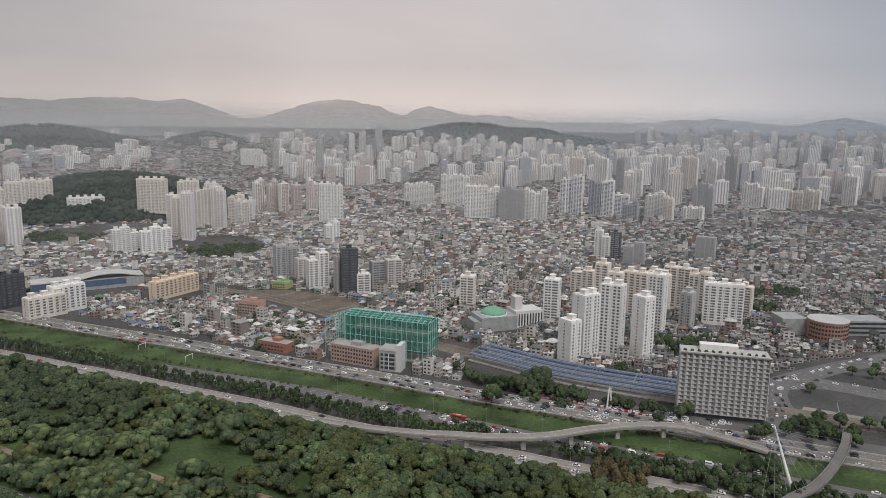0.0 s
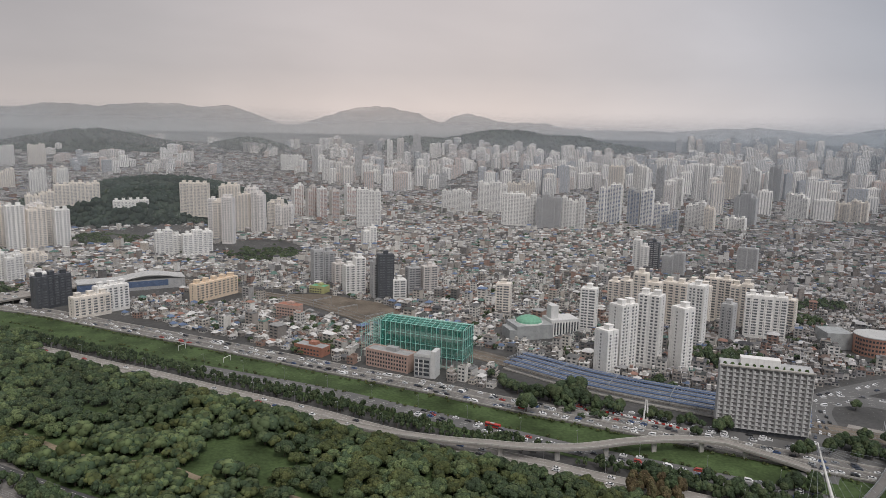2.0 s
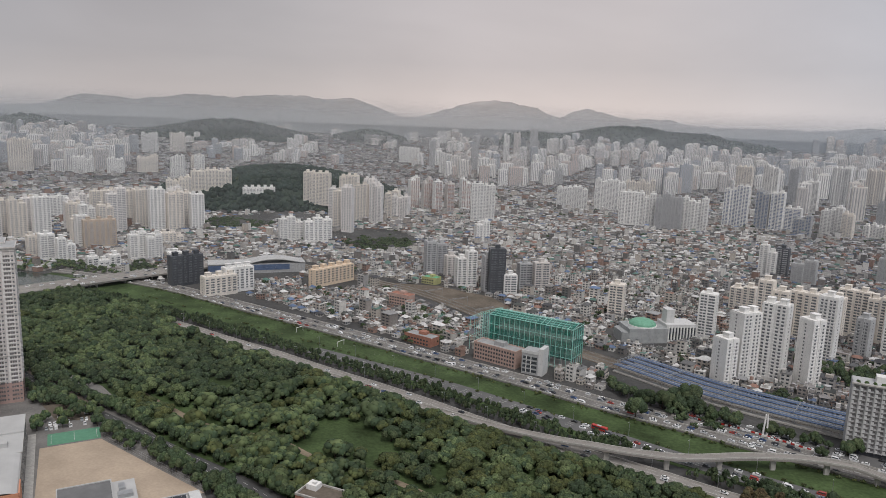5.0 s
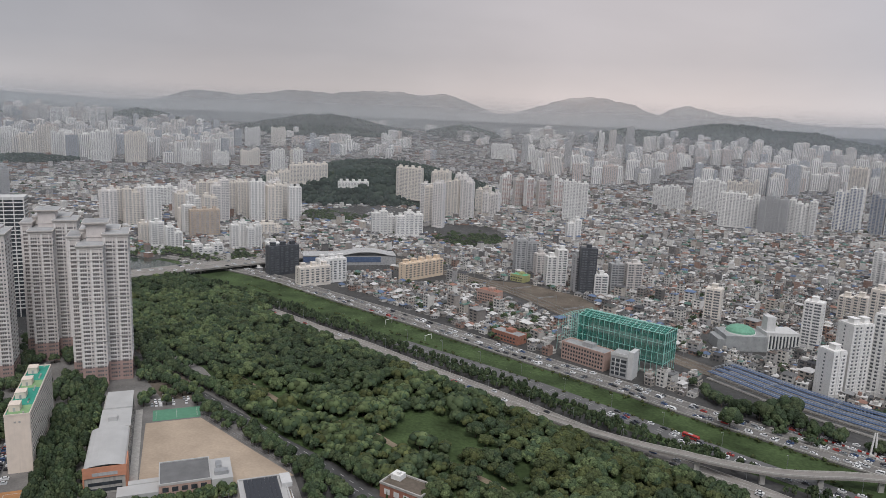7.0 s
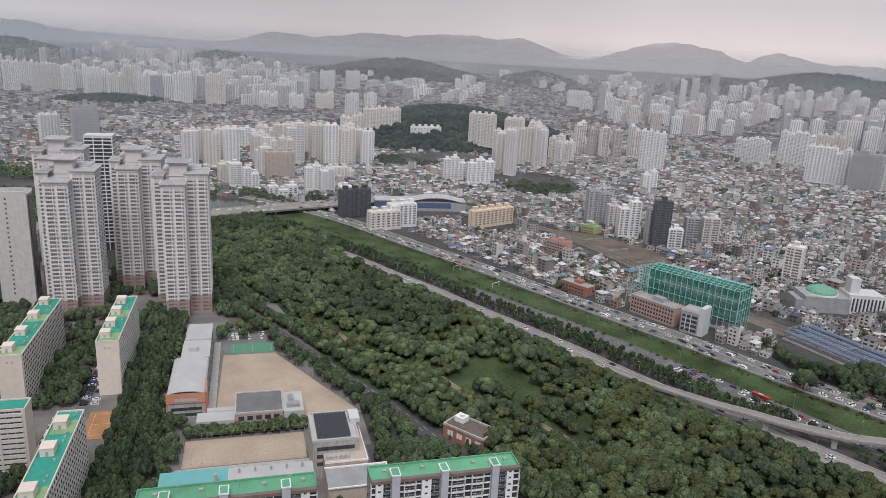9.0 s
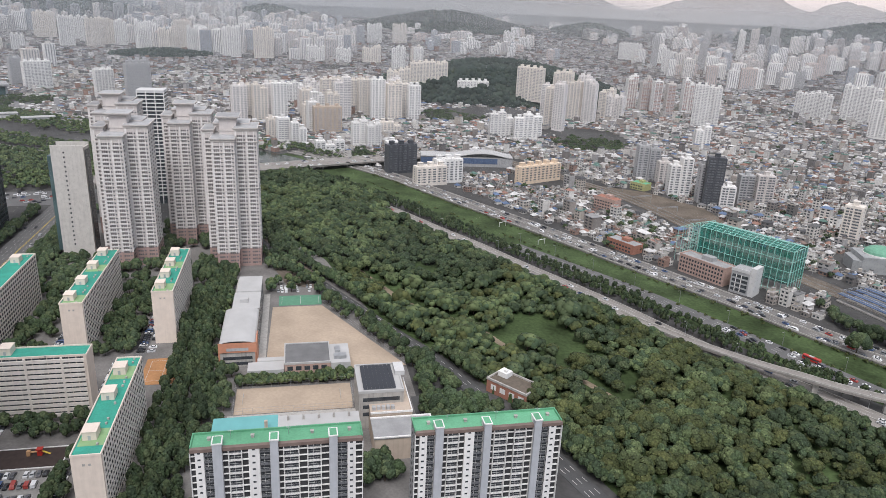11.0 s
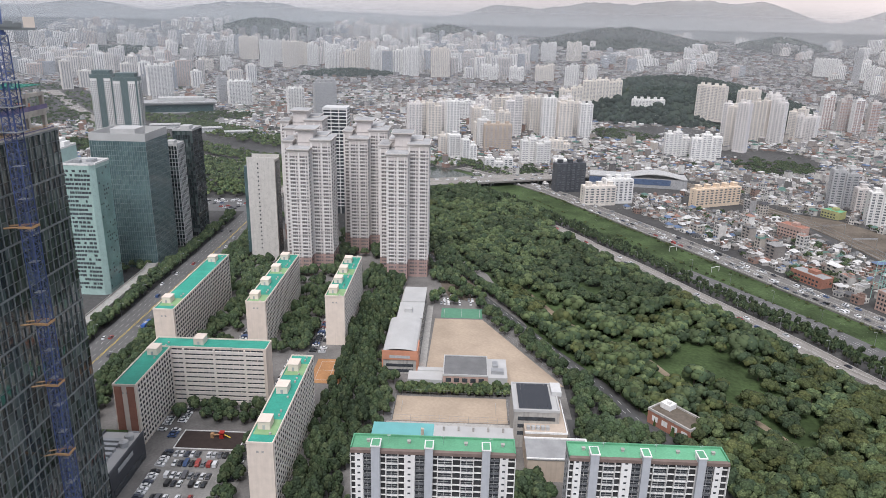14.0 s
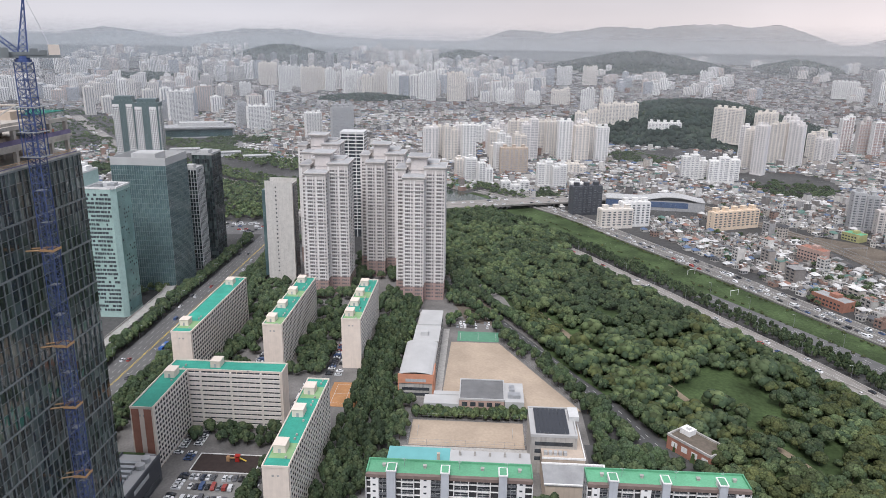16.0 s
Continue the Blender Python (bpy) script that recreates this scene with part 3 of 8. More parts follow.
# see-through sheets added as haze between the quarters of the city
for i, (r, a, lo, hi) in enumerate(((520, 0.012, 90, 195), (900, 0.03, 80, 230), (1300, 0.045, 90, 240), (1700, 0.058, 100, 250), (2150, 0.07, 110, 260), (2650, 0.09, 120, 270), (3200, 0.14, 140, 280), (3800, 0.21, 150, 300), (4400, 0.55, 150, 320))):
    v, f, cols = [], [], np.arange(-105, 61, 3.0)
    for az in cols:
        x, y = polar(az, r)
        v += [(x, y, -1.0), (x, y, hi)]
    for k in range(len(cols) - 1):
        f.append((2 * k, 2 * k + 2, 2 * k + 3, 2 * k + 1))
    tagged(new("mist_bank", numpy_mesh("mist_bank", np.array(v), np.array(f), mist("mist_%d" % i, a, lo, hi, r), True)), "thin grey sheet added as haze over the city", "haze", kind="structure")


def slab(name, poly, z0, z1, mat, label, category, kind="structure"):
    return tagged(new(name, Shape().prism(poly, z0, z1).mesh(name, mat)), label, category, kind=kind)


def uv_rect(u0, v0, u1, v1):
    return [uv(u0, v0), uv(u1, v0), uv(u1, v1), uv(u0, v1)]


# valley floor
tagged(new("riverside_grass", band(FAR_ROAD, -62, -9, -0.2, 0.06).mesh("riverside_grass", GRASS)), "green riverside lawn below the embankment road", "grass", kind="structure")
tagged(new("water", band([p for p in STREAM if -760 < p[0] < -545], 26, -26, -0.2, 0.12).mesh("water", WATER)), "dark shallow stream in the river bed", "river", kind="structure")
slab("park_ground", FOREST, -0.2, 0.10, GRASS, "grassy floor of the wooded park", "ground")
slab("school_apron", uv_rect(-24.5, 352.5, -20.2, 480), -0.1, 0.13, CONCRETE, "pale concrete apron beside the playing field", "paving")
slab("yard_apron", uv_rect(-37, 300, 27, 323.3), -0.1, 0.12, CONCRETE, "pale concrete path by the school wing", "paving")
PARK_PATH = smooth_line([(-330, 440), (-268, 408), (-239, 394), (-197, 388), (-175, 383), (-151, 371), (-120, 366), (-60, 340)])
tagged(new("park_path", band(PARK_PATH, 2.2, -2.2, -0.1, 0.16).mesh("park_path", DIRT)), "earthen footpath through the park", "path", kind="structure")
slab("building_yard", [(-427, 449), (-379, 430), (-326, 402), (-305, 380), (-330, 372), (-400, 420)], -0.2, 0.13, RAIL_EARTH, "brown building yard with rubble beside the towers", "ground")
slab("bare_earth", EARTH, -0.2, 0.10, RAIL_EARTH, "bare brown building land by the railway", "ground")
slab("block_ground", uv_rect(-192, 60, 60, 660), -0.2, 0.05, PAVING, "paved ground of the housing estate", "ground")
tagged(new("road_embankment", band(FAR_ROAD, 11, -11, -0.2, 1.2).mesh("road_embankment", FARDECK)), "embankment expressway of pale concrete", "road", kind="structure")
tagged(new("road_riverside", band(NEAR_ROAD, 8.5, -8.5, -0.2, 0.5).mesh("road_riverside", DECK)), "pale riverside expressway beside the park", "road", kind="structure")
tagged(new("road_middle", band(MID_ROAD, 8, -8, -0.2, 0.3).mesh("road_middle", ASPHALT)), "grey asphalt road along the river", "road", kind="structure")
tagged(new("road_avenue", band(AVENUE, 14.5, -14.5, -0.2, 0.15).mesh("road_avenue", ASPHALT)), "wide grey asphalt avenue", "road", kind="structure")
tagged(new("road_park", band(PARK_ROAD, 4.8, -4.8, -0.2, 0.16).mesh("road_park", ASPHALT_DARK)), "dark asphalt road along the park", "road", kind="structure")
tagged(new("road_west", band(WEST_ROAD, 13, -13, -0.2, 0.9).mesh("road_west", DECK)), "pale expressway leading to the bridge", "road", kind="structure")
tagged(new("road_east", band(EAST_ROAD, 11, -11, -0.2, 0.14).mesh("road_east", ASPHALT)), "grey asphalt street into the old quarter", "road", kind="structure")
tagged(new("road_square", band(SQUARE_ROAD, 13, -13, -0.2, 0.17).mesh("road_square", ASPHALT)), "wide asphalt junction by the station", "road", kind="structure")
tagged(new("railway_bed", band(RAILWAY, 11, -11, -0.2, 0.3).mesh("railway_bed", RAIL_EARTH)), "brown ballast of the railway", "railway", kind="structure")


def markings(name, line, offsets, z, dash=0.0, mat=None, wide=0.22):
    s = Shape()
    for o in offsets:
        if dash:
            for x, y, a in along(line, dash * 2.2, o):
                s.turned(x, y, z - 0.05, z + 0.012, dash, wide, a)
        else:
            b = band(line, o + wide / 2, o - wide / 2, z - 0.05, z + 0.012)
            k = len(s.v)
            s.v += b.v
            s.f += [tuple(i + k for i in q) for q in b.f]
    tagged(new(name, s.mesh(name, mat or PAINT)), "worn white lane lines on the road", "road marking", kind="structure")


markings("lane_lines_embankment", FAR_ROAD, (-6, -3, 3, 6), 1.2, 6.0)
markings("lane_lines_riverside", NEAR_ROAD, (-6, -2.8, 2.8, 6), 0.5, 6.0)
markings("lane_lines_avenue", AVENUE, (-11, -7.5, -4, 4, 7.5, 11), 0.15, 4.0, wide=0.2)
markings("centre_line_avenue", AVENUE, (-0.4, 0.4), 0.15, 0.0, YELLOW, 0.25)
markings("lane_lines_middle", MID_ROAD, (-3, 0, 3), 0.3, 5.0)
markings("lane_lines_square", SQUARE_ROAD, (-8, -4, 4, 8), 0.17, 5.0)
markings("lane_lines_east", EAST_ROAD, (-6, 0, 6), 0.14, 5.0)
markings("centre_line_park", PARK_ROAD, (-0.2, 2.8, -2.8), 0.16, 4.0, PAINT, 0.25)

slab("station_square", [(248, 468), (282, 452), (300, 474), (266, 492)], -0.1, 0.19, DECK, "pale paved square beside the junction", "paving")

# barriers along the expressways
for name, line, z, offs in (("kerb_embankment", FAR_ROAD, 1.2, (10.7, 0, -10.7)), ("kerb_riverside", NEAR_ROAD, 0.5, (8.2, 0, -8.2))):
    s = Shape()
    for o in offs:
        b = band(line, o + 0.25, o - 0.25, z - 0.1, z + 0.9)
        k = len(s.v)
        s.v += b.v
        s.f += [tuple(i + k for i in q) for q in b.f]
    tagged(new(name, s.mesh(name, CONCRETE)), "low concrete barriers along the expressway", "barrier", kind="structure")

tagged(new("road_station", band([p for p in FAR_ROAD if p[0] > 60], 30, 14, -0.2, 0.2).mesh("road_station", ASPHALT)), "asphalt station approach road", "road", kind="structure")

# raised ramp on piers


def ramp_z(t):
    return 8.0 * min(1, t / 0.38) ** 1.3 if t < 0.85 else 8.0 - 6.5 * (t - 0.85) / 0.15


ramp = thing("elevated_ramp", 0, 0, 0, 0, "curved concrete road ramp raised on piers", "overpass")
part("deck", band(RAMP, 3.3, -3.3, -0.9, 0.3, ramp_z), DECK, ramp)
for o in (3.1, -3.1):
    part("parapet", band(RAMP, o + 0.2, o - 0.2, 0.2, 1.3, ramp_z), CONCRETE, ramp)
for i in (22, 28, 33, 38, 43, 48):
    t = i / (len(RAMP) - 1)
    x, y = RAMP[i]
    part("pier", Shape().turned(x, y, 0, ramp_z(t) - 2.2, 3, 1.6, 0.3).turned(x, y, ramp_z(t) - 2.2, ramp_z(t) - 1.1, 3, 1.6, 0.3, 2.2), CONCRETE, ramp)

# ---------------------------------------------------------------- apartment blocks
TAKEN = []                                     # x, y, radius of what stands on the plain


def apartment(x, y, w, h, turn, wall, label, group, depth=13.0, pane=PANE, stripe=None, name="apartment_building", low=0.25, floor=2.9, share=0.8):
    """A slab of flats: stepped units, window bands floor by floor, lift housings on the roof."""
    top = thing(name, x, y, ground_z(x, y) - 0.5, turn, label, "apartment building", group)
    TAKEN.append((x, y, w / 2 + 3))
    rnd = random.Random(int(x * 7 + y))
    if math.hypot(x, y) > 2000:
        w *= 0.66
    units = max(1, round(w / 13))
    uw, close = w / units, math.hypot(x, y) < 1000
    for k in range(units):
        if close or k == 0:
            body, glass, caps, bands = Shape(), Shape(), Shape(), Shape()
        x0, x1 = -w / 2 + k * uw, -w / 2 + (k + 1) * uw
        hh = h - floor * rnd.choice((0, 0, 1, 2, 3)) * (low > 0)
        y0 = -depth / 2 + rnd.choice((0, 0.9, 2.2, 3.6)) * (low > 0)
        y1 = y0 + depth
        body.box(x0 + 0.01 * k, y0, 0, x1 - 0.01, y1, hh)
        body.box(x0 + 0.3, y0 + 0.3, hh, x1 - 0.3, y1 - 0.3, hh + 0.9)
        caps.box((x0 + x1) / 2 - 2.6, y0 + 3.0, hh + 0.5, (x0 + x1) / 2 + 2.6, y0 + 9, hh + 4.6)
        caps.box((x0 + x1) / 2 - 3.0, y0 + 2.6, hh + 4.6, (x0 + x1) / 2 + 3.0, y0 + 9.4, hh + 5.1)
        n = max(2, round((uw - 2.2) / 3.6))
        pw = (uw - 2.4) / n
        for z in np.arange(4.2, hh - 1.5, floor):
            for i in range(n):
                a = x0 + 1.2 + i * pw
                if i == n // 2 and n > 2:
                    a += 0.5
                for yy, q in ((y0 - 0.06, 1), (y1 + 0.06, 0)):
                    e = pw * (1 - share) / 2
                    p = [(a + e, yy, z), (a + pw - e, yy, z), (a + pw - e, yy, z + 1.5), (a + e, yy, z + 1.5)]
                    glass.quad(*(p if q else p[::-1]))
            bands.box(x0 + 1.0, y0 - 0.35, z - 0.75, x1 - 1.0, y0 - 0.002, z - 0.1)
            if k == 0:
                glass.quad((-w / 2 - 0.05, 1.2, z), (-w / 2 - 0.05, -0.2, z), (-w / 2 - 0.05, -0.2, z + 1.3), (-w / 2 - 0.05, 1.2, z + 1.3))
            if k == units - 1:
                glass.quad((w / 2 + 0.05, -0.2, z), (w / 2 + 0.05, 1.2, z), (w / 2 + 0.05, 1.2, z + 1.3), (w / 2 + 0.05, -0.2, z + 1.3))
        # the stair shaft between two flats
        body.box((x0 + x1) / 2 - 0.7, y0 - 0.5, 0, (x0 + x1) / 2 + 0.7, y0 + 0.01, hh + 1.2)
        if not close and k < units - 1:
            continue
        section = tagged(part("wall", body, wall, top), kind="" if close else "stuff")
        tagged(part("window_grid", glass, pane, section), kind="stuff")
        tagged(part("roof_housing", caps, wall, section), kind="" if close else "stuff")
        tagged(part("balcony_edges", bands, stripe or wall, section), kind="stuff")
    return top


def quarter(rows, wall, group, label, tilt=0.0, **more):
    for i, (x, y, w, h) in enumerate(rows):
        a = -math.atan2(x, y)
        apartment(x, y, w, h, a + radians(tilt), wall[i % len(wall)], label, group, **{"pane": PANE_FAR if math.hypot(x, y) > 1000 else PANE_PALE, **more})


quarter([(-559, 1373, 58, 66), (-470, 1235, 17, 70), (-450, 1209, 19, 75), (-424, 1181, 20, 79), (-443, 1309, 26, 76), (-413, 1312, 26, 78), (-404, 1390, 30, 56), (-384, 1386, 34, 52), (-500, 1400, 40, 72), (-455, 1420, 36, 74)], [IVORY, TOWERWHITE], "apartments below the wooded hill", "tall cream apartment block below the wooded hill", -24)
quarter([(-404, 1573, 24, 71), (-368, 1545, 22, 71), (-339, 1531, 18, 67), (-318, 1552, 18, 69), (-294, 1617, 22, 69)], [WHITE, BEIGE], "striped apartments", "pale apartment slab with brick-red bands", 30, stripe=BRICK)
quarter([(-224, 1435, 48, 82)], [WHITE], "single towers", "tall white apartment tower standing alone", 5)
quarter([(-476, 1062, 39, 38), (-433, 1068, 44, 42)], [WHITE], "white mid-rise flats", "white mid-rise apartment block", 12)
quarter([(-866, 1360, 50, 46), (-817, 1408, 84, 46), (-1365, 2255, 53, 53)], [IVORY], "flats by the wood", "cream apartment block beside the wood", 10)
quarter([(-690, 1377, 66, 14)], [WHITE], "school in the wood", "long low white school block in the wood", 10, low=0.0, depth=10, name="school_building")
quarter([(-662, 2852, 37, 111), (-568, 2648, 57, 79), (-503, 2661, 68, 79), (-471, 2760, 40, 110), (-412, 3258, 38, 127), (-365, 3268, 46, 135), (-303, 3407, 53, 145), (-798, 3004, 137, 63), (-299, 2699, 117, 60), (-155, 2479, 123, 50)], [GREY, WHITE, BEIGE], "distant towers", "distant tower block in the haze", 8)
quarter([(-56, 1763, 73, 56), (33, 1776, 71, 73), (109, 1877, 74, 70), (86, 1522, 73, 68), (146, 1493, 51, 71), (197, 1499, 50, 65)], [WHITE, WHITE, IVORY, WHITE, GREY, WHITE], "estate in the middle distance", "tall pale apartment slab of the central estate", -8)
quarter([(292, 1602, 50, 87), (341, 1588, 27, 81), (367, 1574, 27, 86), (399, 1574, 32, 49), (404, 1519, 33, 42)], [WHITE, GREY, WHITE], "glass-striped towers", "white tower block with blue glass strips", -14, pane=PANE_BLUE)
quarter([(473, 1575, 42, 56), (488, 1528, 21, 55), (550, 1553, 47, 29), (603, 1641, 49, 71), (540, 1980, 46, 81), (390, 2067, 65, 106), (460, 2078, 61, 114), (543, 2177, 39, 106), (671, 2196, 75, 112), (799, 2314, 78, 103), (876, 2324, 43, 100), (918, 2273, 55, 111), (784, 1796, 52, 61), (896, 1761, 75, 52), (1069, 1867, 54, 81)], [WHITE, IVORY, WHITE, GREY], "estate beyond the old quarter", "pale apartment tower beyond the old quarter", -20)
quarter([(111, 588, 13, 37), (127, 603, 20, 56), (177, 602, 13, 55)], [WHITE], "white towers by the railway", "slim white apartment tower with a blind end wall", 48, depth=15, share=0.5, low=0.0)
quarter([(151, 607, 20, 64), (210, 672, 16, 60), (249, 697, 12, 37)], [WHITE, WHITE, GREY], "white towers by the railway", "slim white apartment tower beside the railway", -16, depth=14, share=0.55, low=0.0)
quarter([(178, 736, 28, 57), (207, 738, 26, 48), (171, 838, 28, 29), (236, 752, 24, 52), (262, 770, 30, 47)], [IVORY], "cream flats behind the railway towers", "cream stepped apartment slab behind the railway", -14, depth=12)
quarter([(281, 755, 22, 46), (326, 745, 16, 32), (115, 715, 16, 50), (30, 763, 16, 36), (243, 1061, 23, 44), (403, 1071, 28, 35), (280, 1018, 30, 37), (263, 1064, 17, 41)], [IVORY, IVORY, WHITE, IVORY, WHITE, GREY, GREY, DARKGREY], "mid-rise flats in the old quarter", "mid-rise apartment block among low houses", -10)
quarter([(290, 711, 39, 43)], [WHITE], "hospital", "white hospital slab with regular windows", 4, low=0.0, name="hospital", stripe=WHITE)
quarter([(-200, 902, 27, 49), (-175, 879, 14, 39), (-148, 843, 25, 44), (-120, 827, 9, 46), (-78, 856, 17, 41), (-58, 854, 19, 38), (-183, 1178, 23, 36)], [GREY, BEIGE, WHITE, GREY], "grey mid-rise blocks", "grey mid-rise block with long window bands", 20)
quarter([(-108, 821, 19, 54)], [DARKGREY], "dark office", "black slab office tower among houses", 12, low=0.0, name="office_tower", stripe=DARKGREY)
quarter([(-92, 823, 16, 24)], [WHITE], "white office", "small white office block beside the dark tower", 12, low=0.0, name="office_building")
quarter([(-306, 800, 64, 21)], [PEACH], "long yellow flats", "long cream apartment slab with orange stair heads", 43, depth=11, low=0.0)
quarter([(-880, 890, 24, 57), (-858, 915, 24, 62), (-832, 935, 24, 62), (-803, 1034, 30, 64), (-768, 1026, 30, 71), (-757, 1085, 34, 64), (-716, 1058, 24, 70), (-690, 1072, 26, 72), (-838, 1010, 24, 50), (-742, 905, 22, 44), (-726, 892, 16, 54), (-790, 1110, 40, 62), (-735, 1130, 36, 66), (-900, 980, 30, 52), (-962, 1136, 50, 38), (-905, 930, 22, 58), (-872, 958, 24, 56), (-812, 985, 24, 54), (-778, 968, 22, 50), (-742, 965, 22, 52), (-862, 1062, 34, 56), (-702, 1112, 30, 66), (-662, 1092, 22, 62), (-830, 1085, 30, 60)], [TOWERWHITE, IVORY, WHITE, IVORY], "white estate across the river", "tall pale apartment tower across the river", 18)
quarter([(-600, 842, 22, 42), (-578, 846, 20, 40), (-734, 810, 20, 34), (-702, 795, 18, 34), (-678, 800, 22, 30), (-611, 786, 40, 14), (-631, 969, 34, 19), (-486, 752, 16, 36)], [WHITE, WHITE, IVORY, WHITE], "flats by the river bend", "white apartment block by the river bend", 14)
quarter([(-703, 899, 44, 40)], [TAN], "tan office", "tan office block with banded windows", 10, low=0.0, name="office_building")
quarter([(-462, 735, 38, 35)], [DARKGREY], "dark office", "dark glass office block by the river bend", 25, low=0.0, name="office_building", stripe=DARKGREY)
quarter([(-402, 704, 38, 22), (-392, 728, 34, 28)], [IVORY, WHITE], "pastel mid-rise", "cream and pastel stepped apartment block", 24, low=0.0)
quarter([(-2379, 1608, 74, 97), (-2313, 1669, 85, 94), (-2311, 1771, 63, 88), (-2155, 1743, 52, 81), (-2017, 1722, 77, 82), (-1971, 1810, 98, 88), (-1808, 1807, 88, 98), (-1725, 1870, 99, 99), (-1551, 1925, 91, 49), (-1474, 1974, 74, 50), (-1424, 2065, 95, 55), (-1251, 1963, 63, 65), (-1336, 2226, 50, 53)], [WHITE, IVORY, WHITE], "long western estate", "pale apartment slab of the far western estate", 12)
quarter([(-1850, 2704, 99, 80), (-1782, 2801, 96, 82), (-1427, 3200, 81, 53), (-1309, 3172, 58, 44), (-2934, 1130, 90, 30), (-2375, 1350, 78, 43), (-2337, 1407, 59, 50), (-2650, 1706, 115, 92), (-2497, 1741, 91, 89), (-2354, 1755, 100, 91), (-2205, 1784, 87, 95), (-2126, 1889, 88, 96), (-1925, 1795, 45, 89), (-3530, 1542, 88, 53), (-3425, 1772, 106, 76)], [WHITE, IVORY], "hazy western estates", "hazy apartment row at the edge of town", 6)
quarter([(-1174, 927, 46, 69), (-1340, 973, 18, 36), (-1204, 953, 40, 71), (-1245, 906, 35, 53), (-1486, 881, 23, 59), (-1443, 899, 53, 54), (-1741, 818, 20, 45), (-1635, 809, 57, 80), (-2331, 1105, 32, 51)], [GREY, WHITE, GREY, WHITE], "western office towers", "grey office tower west of the river", 20, low=0.0, name="office_tower")
TEALPANEL = material("teal_panel", (0.125, 0.165, 0.165), rough=0.4, vary=0.1)
TAKEN += [(-1182, 491, 26), (-1113, 498, 26)]

# ---------------------------------------------------------------- far city, too small to pick apart
rnd = random.Random(5)
far_wall, far_pane = Shape(), Shape()
for az0, az1, r0, r1, count, h0, h1 in ((4, 40, 1950, 3700, 270, 40, 95), (10, 40, 3000, 4500, 150, 45, 100), (-13, 4, 2250, 4200, 110, 35, 75), (-36, -13, 2900, 4300, 34, 25, 55), (-62, -36, 2500, 4400, 230, 35, 80), (-85, -58, 2100, 4400, 170, 35, 75)):
    made = 0
    while made < count:
        az, r = rnd.uniform(az0, az1), math.sqrt(rnd.uniform(r0 ** 2, r1 ** 2))
        x, y = polar(az, r)
        if on_wood(x, y) or noise.noise((x * 0.0016, y * 0.0016, 2)) < -0.12 or any(math.hypot(x - a, y - b) < c + 14 for a, b, c in TAKEN):
            made += 0.15
            continue
        turn, z = radians(-az + 15 + 25 * noise.noise((x * 0.001, y * 0.001, 7))), ground_z(x, y) - 1
        for k in range(rnd.choice((1, 2, 2, 3))):
            w, d, h = rnd.uniform(22, 46), 13, rnd.uniform(h0, h1)
            px, py = x + k * 8 + rnd.uniform(-5, 5), y + k * 46
            far_wall.turned(px, py, z, z + h, w, d, turn)
            far_wall.turned(px, py, z + h, z + h + 4, w * 0.4, d * 0.5, turn)
            c, s = math.cos(turn), math.sin(turn)
            n = max(4, int(w / 6))
            for i in range(n):
                a = -w / 2 + (i + 0.28) * w / n
                b = a + w / n * 0.42
                q = [(px + e * c + (d / 2 + 0.15) * s, py + e * s - (d / 2 + 0.15) * c, z + zz) for e, zz in ((a, 4), (b, 4), (b, h - 3), (a, h - 3))]
                far_pane.quad(*q)
            TAKEN.append((px, py, w / 2 + 4))
        made += 1
far = thing("far_apartments", 0, 0, 0, 0, "countless pale apartment blocks fading into haze", "apartment blocks", kind="stuff")
tagged(part("blocks", far_wall, FAR_WALL, far), kind="stuff")
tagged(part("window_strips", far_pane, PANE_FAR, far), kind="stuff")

# ---------------------------------------------------------------- near estate: long slabs with green roofs


